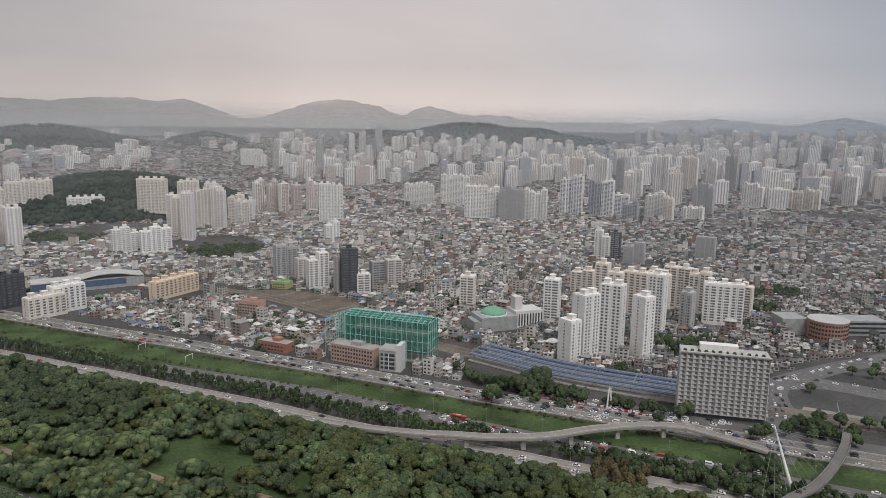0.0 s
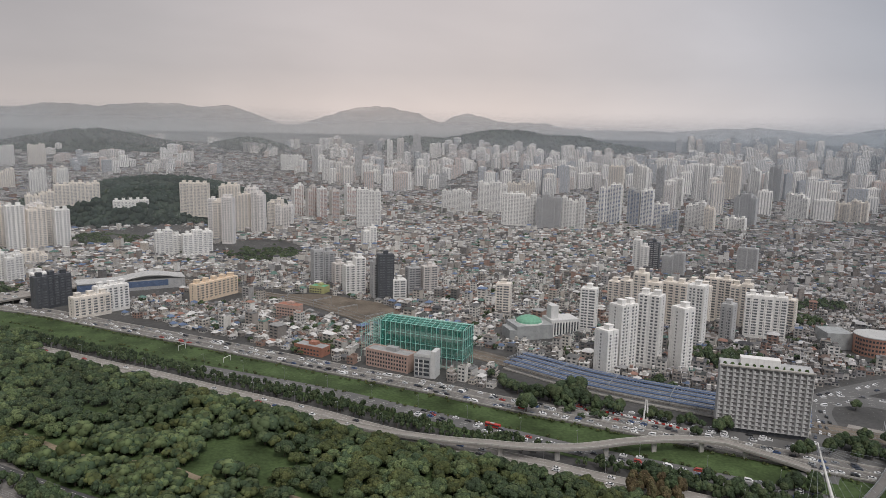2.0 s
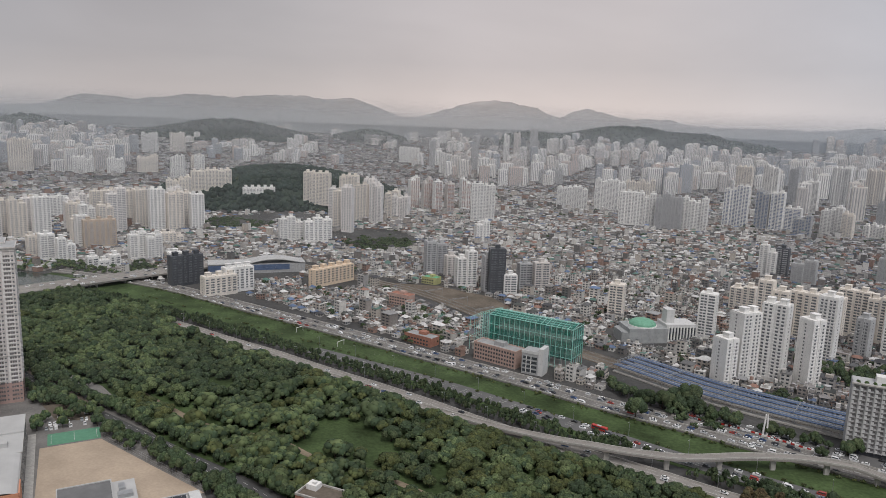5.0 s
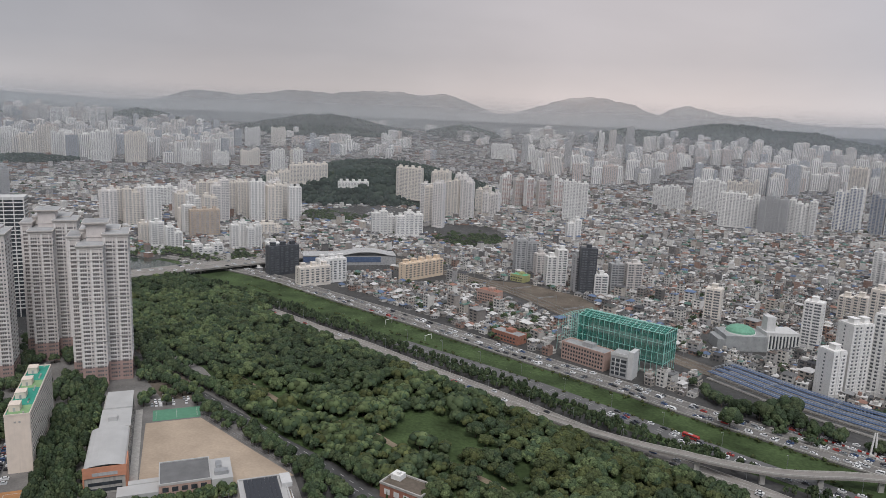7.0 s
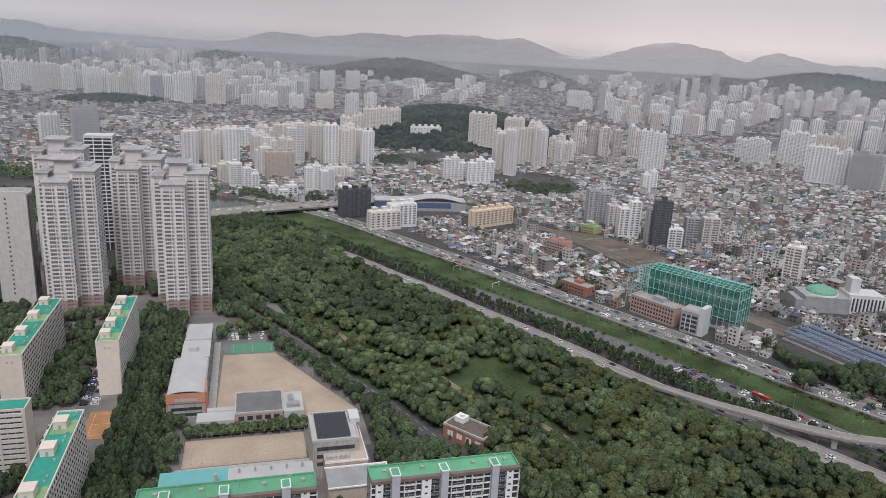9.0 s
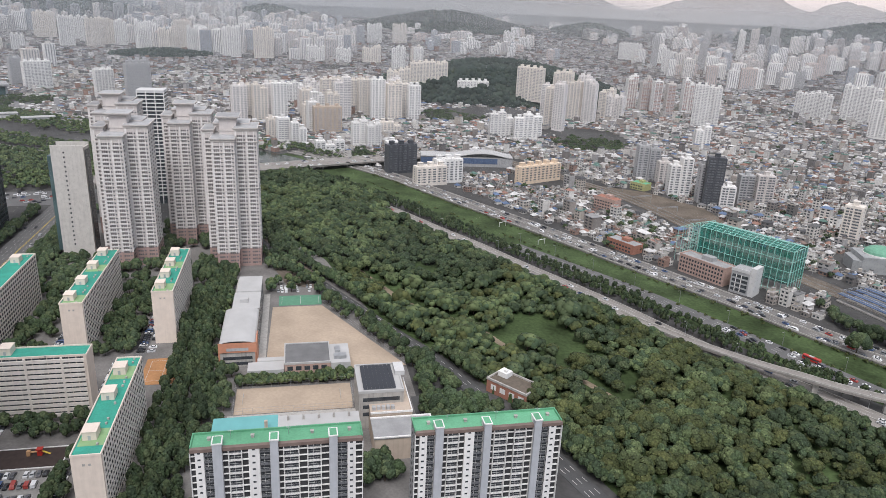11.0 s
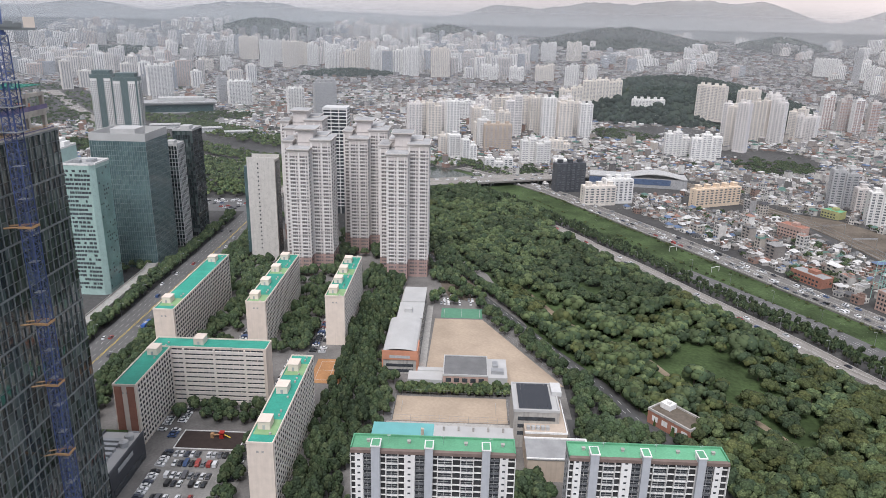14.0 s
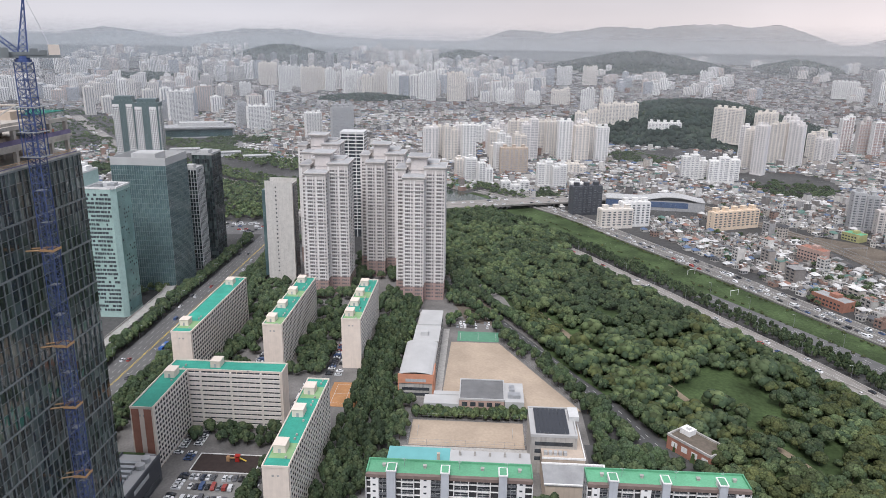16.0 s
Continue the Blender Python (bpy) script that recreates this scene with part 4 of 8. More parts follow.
def long_slab(u0, v0, u1, v1, h, label, open_sides, stairs, brick=False):
    """Gallery flats: thin floors and cross walls standing proud of recesses painted as dark shade."""
    x, y = uv((u0 + u1) / 2, (v0 + v1) / 2)
    top = thing("apartment_slab", x, y, 0, TURN, label, "apartment building", "green-roofed estate")
    w, d = (u1 - u0) / 2, (v1 - v0) / 2
    floors = 12
    fh = (h - 1.2) / floors
    body = Shape().box(-w, -d, 0, w, d, h)
    part("wall", body, CREAM, top)
    roof = Shape().box(-w + 0.35, -d + 0.35, h, w - 0.35, d - 0.35, h + 0.12)
    part("roof", roof, ROOF_TEAL, top, "sea-green painted flat roof")
    rim = Shape()
    for a in ((-w - 0.15, -d - 0.15, -w + 0.35, d + 0.15), (w - 0.35, -d - 0.15, w + 0.15, d + 0.15), (-w + 0.35, -d - 0.15, w - 0.35, -d + 0.35), (-w + 0.35, d - 0.35, w - 0.35, d + 0.15)):
        rim.box(a[0], a[1], h - 0.3, a[2], a[3], h + 0.75)
    part("parapet", rim, CREAM, top)
    for side in open_sides:
        n = max(4, round((2 * d if side in "WE" else 2 * w) / 3.3))
        span = (2 * d if side in "WE" else 2 * w) - 3.0
        pane, frames, floors_s = Shape(), Shape(), Shape()
        for k in range(floors):
            z = 1.2 + k * fh
            for i in range(n):
                a = -span / 2 + i * span / n
                b = a + span / n
                if side == "E":
                    pane.quad((w + 0.03, a + 0.15, z + 0.4), (w + 0.03, b - 0.15, z + 0.4), (w + 0.03, b - 0.15, z + fh - 0.1), (w + 0.03, a + 0.15, z + fh - 0.1))
                elif side == "W":
                    pane.quad((-w - 0.03, b - 0.15, z + 0.4), (-w - 0.03, a + 0.15, z + 0.4), (-w - 0.03, a + 0.15, z + fh - 0.1), (-w - 0.03, b - 0.15, z + fh - 0.1))
                else:
                    pane.quad((a + 0.1, -d - 0.03, z + 1.0), (b - 0.1, -d - 0.03, z + 1.0), (b - 0.1, -d - 0.03, z + fh - 0.2), (a + 0.1, -d - 0.03, z + fh - 0.2))
            if side == "E":
                floors_s.box(w + 0.002, -d + 1.2, z - 0.22, w + 0.25, d - 1.2, z + 0.2)
                for i in range(n):
                    a = -span / 2 + (i + 0.5) * span / n
                    floors_s.box(w + 0.1, a - span / n * (0.42 if (i + k) % 3 else 0.1), z + 0.2, w + 0.2, a + span / n * (0.42 if (i * 7 + k) % 4 else 0.1), z + 0.75)
            elif side == "W":
                floors_s.box(-w - 0.25, -d + 1.2, z - 0.22, -w - 0.002, d - 1.2, z + 0.2)
            else:
                floors_s.box(-w + 1.2, -d - 0.7, z - 0.2, w - 1.2, -d - 0.002, z + 1.4)
        for i in range(n + 1):
            a = -span / 2 + i * span / n
            if side == "E":
                frames.box(w + 0.001, a - 0.3, 0, w + 0.3, a + 0.3, h - 0.2)
            elif side == "W":
                frames.box(-w - 0.3, a - 0.3, 0, -w - 0.001, a + 0.3, h - 0.2)
            elif i % 5 == 0:
                frames.box(a - 0.45, -d - 0.9, 0, a + 0.45, -d - 0.001, h - 0.2)
        # east and west sides: balcony shade painted as flat dark quads
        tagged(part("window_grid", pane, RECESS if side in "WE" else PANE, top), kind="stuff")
        tagged(part("balcony_floors", floors_s, SLABWHITE, top), kind="stuff")
        tagged(part("cross_walls", frames, SLABWHITE, top), kind="stuff")
    for q, (px, py) in enumerate(stairs):
        if q % 2 == 0 and len(stairs) > 1:
            part("roof_patch", Shape().box(-w + 0.8, py - 7, h + 0.12, w - 0.8, py + 5, h + 0.15), ROOF_OLIVE, top, "faded olive-green roof coat")
        for e in (-7, 7.5, 11):
            part("roof_vent", Shape().box(w * 0.4, py + e, h + 0.12, w * 0.4 + 0.8, py + e + 0.8, h + 1.0), CONCRETE, top)
        hut = part("stair_hut", Shape().box(px - 2.6, py - 3.2, h + 0.1, px + 2.6, py + 3.2, h + 3.7).box(px - 2.8, py - 3.4, h + 3.7, px + 2.8, py + 3.4, h + 3.95), CREAM, top)
        part("hut_door", Shape().box(px - 0.55, py - 3.3, h + 0.15, px + 0.55, py - 3.2, h + 2.2), GREY, hut)
    if brick:
        for a in (-w + 0.6, w - 4.4):
            part("brick_panel", Shape().box(a, -d - 0.12, 0, a + 3.6, -d - 0.002, h - 0.5), BRICK, top, "dark red brick strip")
    # small windows high on the blind end
    for a in (-1.6, 0.6):
        part("end_vent", Shape().box(a, -d - 0.05, h - 4.4, a + 1.0, -d + 0.05, h - 3.4), CONCRETE, top)
    return top


long_slab(-181, 381, -169, 483, 33, "long cream apartment slab with a green roof by the avenue", "EW", [(-2, -38), (-1, 38)])
long_slab(-131, 397, -119, 488, 33, "long cream apartment slab with a green roof between trees", "EW", [(-2, -38), (-2, -14), (-2, 12), (-2, 37)])
long_slab(-85, 410, -73, 487, 33, "short cream apartment slab with a faded green roof", "EW", [(-2, -30), (-2, -12), (-2, 8), (-2, 28)])
long_slab(-162, 291.6, -151, 332.9, 33, "cream apartment slab with a brick-striped end wall", "EW", [(0, 14)], brick=True)
long_slab(-162, 333, -101, 344, 33, "cream gallery apartment slab facing the car park", "S", [(-6, 1)])
long_slab(-86, 249, -75, 328, 33, "cream apartment slab with a green roof by the tree avenue", "EW", [(-1, -26), (-1, 4), (-1, 26)])

# ---------------------------------------------------------------- nearest flats, two wings


def add_frame(me, bw, fh, sash):
    """White sash bars on a balcony window."""
    s = Shape()
    for a in (-bw / 2 + 0.2, sash - 0.3, bw / 2 - 0.26):
        s.box(a, -0.04, 0.15, a + 0.09, 0.02, fh - 0.3)
    s.box(-bw / 2 + 0.15, -0.04, 1.0, bw / 2 - 0.15, 0.02, 1.09)
    whole = Shape()
    whole.v, whole.f = [v.co[:] for v in me.vertices] + s.v, [tuple(p.vertices) for p in me.polygons]
    k, n = len(me.vertices), len(whole.f)
    whole.f += [tuple(i + k for i in q) for q in s.f]
    me.clear_geometry()
    me.from_pydata(whole.v, [], whole.f)
    me.materials.append(WHITE)
    for p in me.polygons:
        p.material_index = int(p.index >= n)


SHAFT = material("stair_shaft_paint", (0.46, 0.475, 0.50), vary=0.06, stain=0.12)


def front_flats(u0, u1, label):
    v0, v1, h, floors = 229.0, 239.5, 45.0, 16
    x, y = uv((u0 + u1) / 2, (v0 + v1) / 2)
    top = thing("apartment_building", x, y, 0, TURN, label, "apartment building", "green-roofed front flats")
    w, d, fh = (u1 - u0) / 2, (v1 - v0) / 2, 45.0 / 16
    part("wall", Shape().box(-w, -d + 1.5, 0, w, d, h), GREY, top)
    part("roof", Shape().box(-w + 0.4, -d + 1.9, h, w - 0.4, d - 0.4, h + 0.12), ROOF_GREEN, top, "grass-green painted flat roof")
    rim = Shape()
    for a in ((-w - 0.1, -d + 1.4, -w + 0.4, d + 0.1), (w - 0.4, -d + 1.4, w + 0.1, d + 0.1), (-w + 0.4, d - 0.4, w - 0.4, d + 0.1)):
        rim.box(a[0], a[1], h - 0.3, a[2], a[3], h + 0.9)
    part("parapet", rim, ROOF_GREEN, top)
    part("roof_edge", Shape().box(-w, -d + 0.2, h - 1.0, w, -d + 1.9, h + 0.35), EAVE, top, "brown roof edge")
    plan = (("n", 3), ("P", 4.5), ("d", 5.5), ("S", 5), ("n", 3.5), ("D", 7.5), ("n", 4), ("P", 6), ("d", 6.5), ("S", 4.5), ("n", 3), ("D", 9), ("n", 5), ("D", 8), ("n", 5), ("S", 4.5), ("d", 6.5), ("P", 4.5), ("n", 4.5))
    total, at_x, made = sum(q[1] for q in plan), -w, {}
    walls = Shape()
    for i, (k, share) in enumerate(plan):
        bw = 2 * w * share / total
        cx = at_x + bw / 2
        at_x += bw
        if k == "P":
            part("pier", Shape().box(cx - bw / 2 + 0.05, -d + 0.3, 0, cx + bw / 2 - 0.05, -d + 1.52, h - 1.0), WHITE, top)
        elif k == "S":
            shaft = part("stair_shaft", Shape().box(cx - bw / 2 - 0.1, -d - 0.9, 0, cx + bw / 2 + 0.1, -d + 1.52, h + 2.6), SHAFT, top, "pale blue-grey stair shaft")
            part("shaft_cap", Shape().box(cx - bw / 2 - 0.35, -d - 1.1, h + 2.6, cx + bw / 2 + 0.35, -d + 4.4, h + 3.0), WHITE, shaft)
            part("shaft_roof", Shape().box(cx - bw / 2 + 0.1, -d - 0.6, h + 3.0, cx + bw / 2 - 0.1, -d + 3.9, h + 3.06), ROOF_GREEN, shaft)
            part("stair_house", Shape().box(cx - bw / 2 - 0.1, -d + 1.52, h + 0.1, cx + bw / 2 + 0.1, -d + 4.2, h + 2.6), WHITE, shaft)
        if k != "S":
            walls.box(cx - bw / 2 - 0.13, -d + 0.35, 0, cx - bw / 2 + 0.13, -d + 1.5, h - 1.0).box(cx + bw / 2 - 0.13, -d + 0.352, 0, cx + bw / 2 + 0.13, -d + 1.5, h - 1.0)
        if (k, share) not in made and k != "S":
            glass = [Shape().box(-bw / 2 + 0.15, 0, 0.15, bw / 2 - 0.15, 0.1, fh - 0.25).mesh("balcony_window", m) for m in (PANE, PANE_PALE)]
            for me, sash in zip(glass, (0.0, 0.6)):
                add_frame(me, bw, fh, sash)
            if k == "D":
                front = Shape().box(-bw / 2, -0.1, -0.18, bw / 2, 0.9, 0.16)
            elif k == "n":
                front = Shape().box(-bw / 2, 0.2, -0.1, bw / 2, 0.9, 0.1)
            else:
                front = Shape().box(-bw / 2, -0.1, -0.1, bw / 2, 0.9, 0.08)
            front = front.mesh("balcony_floor", WHITE if k != "d" else PANE_PALE)
            bars_n = max(3, int(bw / 0.5))
            rail = Shape().box(-bw / 2 + 0.14, -0.07, 1.0, bw / 2 - 0.14, -0.02, 1.08)
            for q in range(bars_n + 1):
                a = -bw / 2 + 0.2 + q * (bw - 0.4) / bars_n
                rail.box(a - 0.025, -0.07, 0.16, a + 0.025, -0.03, 1.0)
            made[(k, share)] = glass, front, rail.mesh("balcony_rail", DARKBELT if k == "d" else PANE_PALE)
        small = Shape().box(-0.65, -0.06, 1.2, 0.45, 0.1, 1.9).mesh("window", PANE) if k == "P" else None
        for f in range(floors):
            z = f * fh
            if k == "P":
                part("window", small, None, top).matrix_basis = Matrix.Translation((cx, -d + 0.3, z))
            elif k != "S":
                glass, front, rail = made[(k, share)]
                if k != "n":
                    part("balcony_window", glass[0 if (i * 5 + f * 3) % 6 else 1], None, top).matrix_basis = Matrix.Translation((cx, -d + 1.42, z))
                    part("balcony_rail", rail, None, top).matrix_basis = Matrix.Translation((cx, -d + 0.55, z))
                part("balcony_floor", front, None, top).matrix_basis = Matrix.Translation((cx, -d + 0.55, z))
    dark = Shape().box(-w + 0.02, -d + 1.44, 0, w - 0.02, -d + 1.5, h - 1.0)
    part("balcony_back", dark, RECESS, top, "back wall painted dark as balcony shade")
    tagged(part("party_walls", walls, WHITE, top), kind="stuff")
    ends = Shape()
    for f in range(floors):
        for py in (-1.2, 2.6):
            for sx in (-w - 0.04, w + 0.04):
                ends.box(sx - 0.05, py - 0.6, f * fh + 1.0, sx + 0.05, py + 0.6, f * fh + 2.2)
    tagged(part("end_windows", ends, PANE, top), kind="stuff")
    for a in (-w * 0.55, w * 0.12, w * 0.7):
        mast = part("antenna", Shape().rod((a, 1, h), (a, 1, h + 4), 0.06).rod((a - 0.9, 1, h + 3.6), (a + 0.9, 1, h + 3.6), 0.04).rod((a - 0.7, 1, h + 3.0), (a + 0.7, 1, h + 3.0), 0.04), STEEL, top)
    for a in (-w * 0.8, -w * 0.3, w * 0.4, w * 0.85):
        part("roof_vent", Shape().box(a - 0.5, 0.5, h, a + 0.5, 1.5, h + 1.1).box(a - 0.7, 0.3, h + 1.1, a + 0.7, 1.7, h + 1.25), CONCRETE, top)
    return top


front_flats(-40, 22, "white apartment block with balconies and green roof")
front_flats(42, 101, "white balcony apartment block with green roof beside the park")

# ---------------------------------------------------------------- residential towers


def tower(u, v, h, label):
    """Shafts of flats round a taller core: white balcony bays between plain piers, flared hats, a rose stone base."""
    x, y = uv(u, v)
    top = thing("apartment_tower", x, y, 0, TURN, label, "apartment tower", "rose residential towers")
    fh = 2.9
    wings = ((-12.5, -24, 3, 2, h - 9), (3.0, -13, 18.5, 12, h - 3), (-19.5, -9, -12.5, 14, h - 5), (-12.4, 2, 12, 22, h - 2), (-8, -8, 4, 8, h + 4.5))
    for n, (x0, y0, x1, y1, hh) in enumerate(wings):
        wing = part("wing", Shape().box(x0, y0, 14.5, x1, y1, hh), PINKISH, top)
        part("plinth", Shape().box(x0 - 0.25, y0 - 0.25, 0, x1 + 0.25, y1 + 0.25, 14.5), ROSE, wing, "rose stone base storeys")
        cx, cy, w, d = (x0 + x1) / 2, (y0 + y1) / 2, x1 - x0, y1 - y0
        out = 2.6 if n == 4 else 1.1
        cap = Shape().box(x0 - 0.4, y0 - 0.4, hh, x1 + 0.4, y1 + 0.4, hh + 0.5)
        k = len(cap.v)
        cap.v += [(cx + a * (w / 2 + o), cy + b * (d / 2 + o), z) for z, o in ((hh + 0.5, 0.2), (hh + 2.0, out)) for a, b in ((-1, -1), (1, -1), (1, 1), (-1, 1))]
        cap.f += [tuple(k + i for i in q) for q in ((0, 3, 2, 1), (4, 5, 6, 7), (0, 1, 5, 4), (1, 2, 6, 5), (2, 3, 7, 6), (3, 0, 4, 7))]
        cap.box(x0 - out, y0 - out, hh + 2.0, x1 + out, y1 + out, hh + 2.7)
        part("cornice", cap, BEIGE, wing, "flared beige cornice")
        part("cap_roof", Shape().box(x0 - out + 0.5, y0 - out + 0.5, hh + 2.7, x1 + out - 0.5, y1 + out - 0.5, hh + 2.75), ROOF_GREY, wing)
        for z in (14.5 + 6.5 * fh, 14.5 + 16.5 * fh, hh - 8):
            part("string_course", Shape().box(x0 - 0.5, y0 - 0.5, z, x1 + 0.5, y1 + 0.5, z + 0.35), BEIGE, wing)
        if n == 4:
            continue
        glass, sill, piers, dim = Shape(), Shape(), Shape(), Shape()
        for side in range(3):
            a0, a1 = ((x0, x1), (y0, y1), (y0, y1))[side]
            sgn = 1 if side == 1 else -1
            edge = y0 if side == 0 else (x1 if side == 1 else x0)

            def block(to, a, b, z0, z1, deep):
                lo, hi = sorted((edge - sgn * 0.02, edge + sgn * deep))
                if side == 0:
                    to.box(a, edge - deep, z0, b, edge + 0.02, z1)
                else:
                    to.box(lo, a, z0, hi, b, z1)

            def face(to, a, b, z0, z1, deep):
                e = edge + sgn * deep
                if side == 0:
                    to.quad((a, e, z0), (b, e, z0), (b, e, z1), (a, e, z1))
                else:
                    q = [(e, a, z0), (e, b, z0), (e, b, z1), (e, a, z1)]
                    to.quad(*(q if side == 1 else q[::-1]))

            m = max(1, round((a1 - a0) / 7.5))
            for i in range(m):
                p0, p1 = a0 + i * (a1 - a0) / m, a0 + (i + 1) * (a1 - a0) / m
                bay0, bay1 = p0 + (p1 - p0) * 0.18, p0 + (p1 - p0) * 0.70
                block(piers, p0 + 0.2, bay0 - 0.15, 14.5, hh, 0.35)
                block(piers, bay1 + 0.15, bay1 + 0.55, 14.5, hh, 0.3)
                for z in np.arange(2.2, hh - 3, fh):
                    e = 0.32 if z < 14 else 0.08
                    third = (bay1 - bay0) / 3
                    for q in range(3):
                        face(glass, bay0 + q * third + 0.12, bay0 + (q + 1) * third - 0.12, z, z + 1.35, e)
                    face(dim, bay1 + 0.75, min(p1 - 0.25, bay1 + 1.75), z + 0.2, z + 1.25, e)
                    if z > 14:
                        block(sill, bay0 - 0.1, bay1 + 0.1, z - 1.0, z - 0.15, 0.5)
        tagged(part("balcony_windows", glass, PANE_TOWER, wing), kind="stuff")
        tagged(part("small_windows", dim, PANE_PALE, wing), kind="stuff")
        tagged(part("balcony_edges", sill, TOWERWHITE, wing), kind="stuff")
        tagged(part("wall_piers", piers, TOWERWHITE, wing), kind="stuff")
    return top


tower(-47, 553, 108, "tall rose-grey residential tower beside the park")
tower(-124, 561, 108, "tall rose-grey residential tower by the avenue")
tower(-86, 618, 108, "tall rose-grey residential tower behind two others")
tower(-146, 640, 112, "tall rose-grey residential tower at the back of the group")

# banded office tower behind them
x, y = uv(-134, 735)
t5 = thing("office_tower", x, y, 0, TURN, "white office tower with black window bands", "office tower")
part("core", Shape().box(-12, -10, 0, 12, 10, 108), PANE, t5)
for z in np.arange(8, 108, 3.6):
    part("spandrel", Shape().box(-12.3, -10.3, z, 12.3, 10.3, z + 1.0), WHITE, t5)
for a in (-12, -4, 4, 12):
    part("pier", Shape().box(a - 0.4, -10.5, 0, a + 0.4, -10.2, 110), WHITE, t5)
part("crown", Shape().box(-12.4, -10.4, 108, 12.4, 10.4, 110.5), PALEGREY, t5)

# white blind slab by the avenue
x, y = uv(-168, 578)
BLIND = material("warm_grey_panel", (0.60, 0.57, 0.53), vary=0.07, stain=0.14)
ws = thing("office_building", x, y, 0, TURN, "white blind-walled office slab with teal glass flank", "office building")
part("wall", Shape().box(-11, -8, 0, 12, -7, 88).box(-11, 7, 0, 12, 8, 88).box(11, -7, 0, 12, 7, 86).box(-11, -7, 0, -10, 7, 80), BLIND, ws)
part("roof", Shape().box(-10, -7, 78, 11, 7, 79), ROOF_GREY, ws)
part("glass_flank", Shape().box(-14, -7, 6, -11.01, 7.5, 80), GLASS_TEAL, ws, "teal glass bay")
part("glass_back", Shape().box(12.01, -5, 4, 12.4, 7, 84), PANE, ws)
holes = Shape()
for z in np.arange(10, 84, 3.6):
    holes.box(-2.6, -8.08, z, -1.5, -7.9, z + 1.3)
tagged(part("small_windows", holes, PANE, ws), kind="stuff")


TEALBAR = material("grey_green_mullion", (0.25, 0.30, 0.30), rough=0.4, vary=0.1)


def curtain_tower(u0, v0, u1, v1, h, label, glass, frame, panel_w, panel_h, group="glass offices", crown=4.0, fin=0.12):
    """A glass box: separate panes between mullions and floor bands."""
    x, y = uv((u0 + u1) / 2, (v0 + v1) / 2)
    top = thing("office_tower", x, y, 0, TURN, label, "office tower", group)
    w, d = (u1 - u0) / 2, (v1 - v0) / 2
    part("core", Shape().box(-w + 0.4, -d + 0.4, 0, w - 0.4, d - 0.4, h - 0.5), DARKGREY, top)
    r = random.Random(int(h))
    for side in range(4):
        span, off = (2 * w, d) if side % 2 == 0 else (2 * d, w)
        n, m = round(span / panel_w), round(h / panel_h)
        panes, bars = Shape(), Shape()
        c, s = ((1, 0), (0, 1), (-1, 0), (0, -1))[side]

        def P(a, o, z):
            return (a * c + o * s, a * s - o * c, z)

        for i in range(n):
            a, b = -span / 2 + i * span / n, -span / 2 + (i + 1) * span / n
            for j in range(m):
                z0, z1 = j * h / m, (j + 1) * h / m
                e = [off + r.uniform(-0.035, 0.035) for _ in range(4)]
                panes.quad(P(a, e[0], z0), P(b, e[1], z0), P(b, e[2], z1), P(a, e[3], z1))
        for i in range(n + 1):
            a = -span / 2 + i * span / n
            p, q = P(a - fin, off, 0), P(a + fin, off + fin * 2.2, h)
            bars.box(min(p[0], q[0]), min(p[1], q[1]), 0, max(p[0], q[0]), max(p[1], q[1]), h)
        for j in range(m + 1):
            z = j * h / m
            p, q = P(-span / 2, off, 0), P(span / 2, off + fin * 1.2, 0)
            bars.box(min(p[0], q[0]), min(p[1], q[1]), z - fin, max(p[0], q[0]), max(p[1], q[1]), z + fin)
        tagged(part("panes", panes, glass, top), kind="stuff")
        tagged(part("mullions", bars, frame, top), kind="stuff")
    if crown:
        rim = Shape().box(-w - 0.2, -d - 0.2, h, w + 0.2, -d + 0.4, h + crown).box(-w - 0.2, d - 0.4, h, w + 0.2, d + 0.2, h + crown)
        rim.box(-w - 0.2, -d + 0.4, h, -w + 0.4, d - 0.4, h + crown).box(w - 0.4, -d + 0.4, h, w + 0.2, d - 0.4, h + crown)
        part("crown", rim, ROOF_WHITE, top)
        part("roof", Shape().box(-w + 0.4, -d + 0.4, h, w - 0.4, d - 0.4, h + 0.5), ROOF_GREY, top)
        part("plant_room", Shape().box(-w * 0.5, -d * 0.4, h + 0.5, w * 0.4, d * 0.5, h + crown + 1.5), ROOF_WHITE, top)
    return top


curtain_tower(-292, 541, -248, 582, 103.5, "blue-green glass office block with a pale roof", GLASS_TEAL, TEALBAR, 1.8, 3.8, crown=6.0, fin=0.09)
curtain_tower(-263, 600, -248, 616, 90, "grey grid office tower with dark windows", GLASS_DARK, PALEGREY, 2.6, 3.6, crown=2.0, fin=0.2)
curtain_tower(-264, 632, -246, 655, 98, "black glass office tower by the avenue", GLASS_DARK, DARKGREY, 2.4, 3.6, crown=2.0)

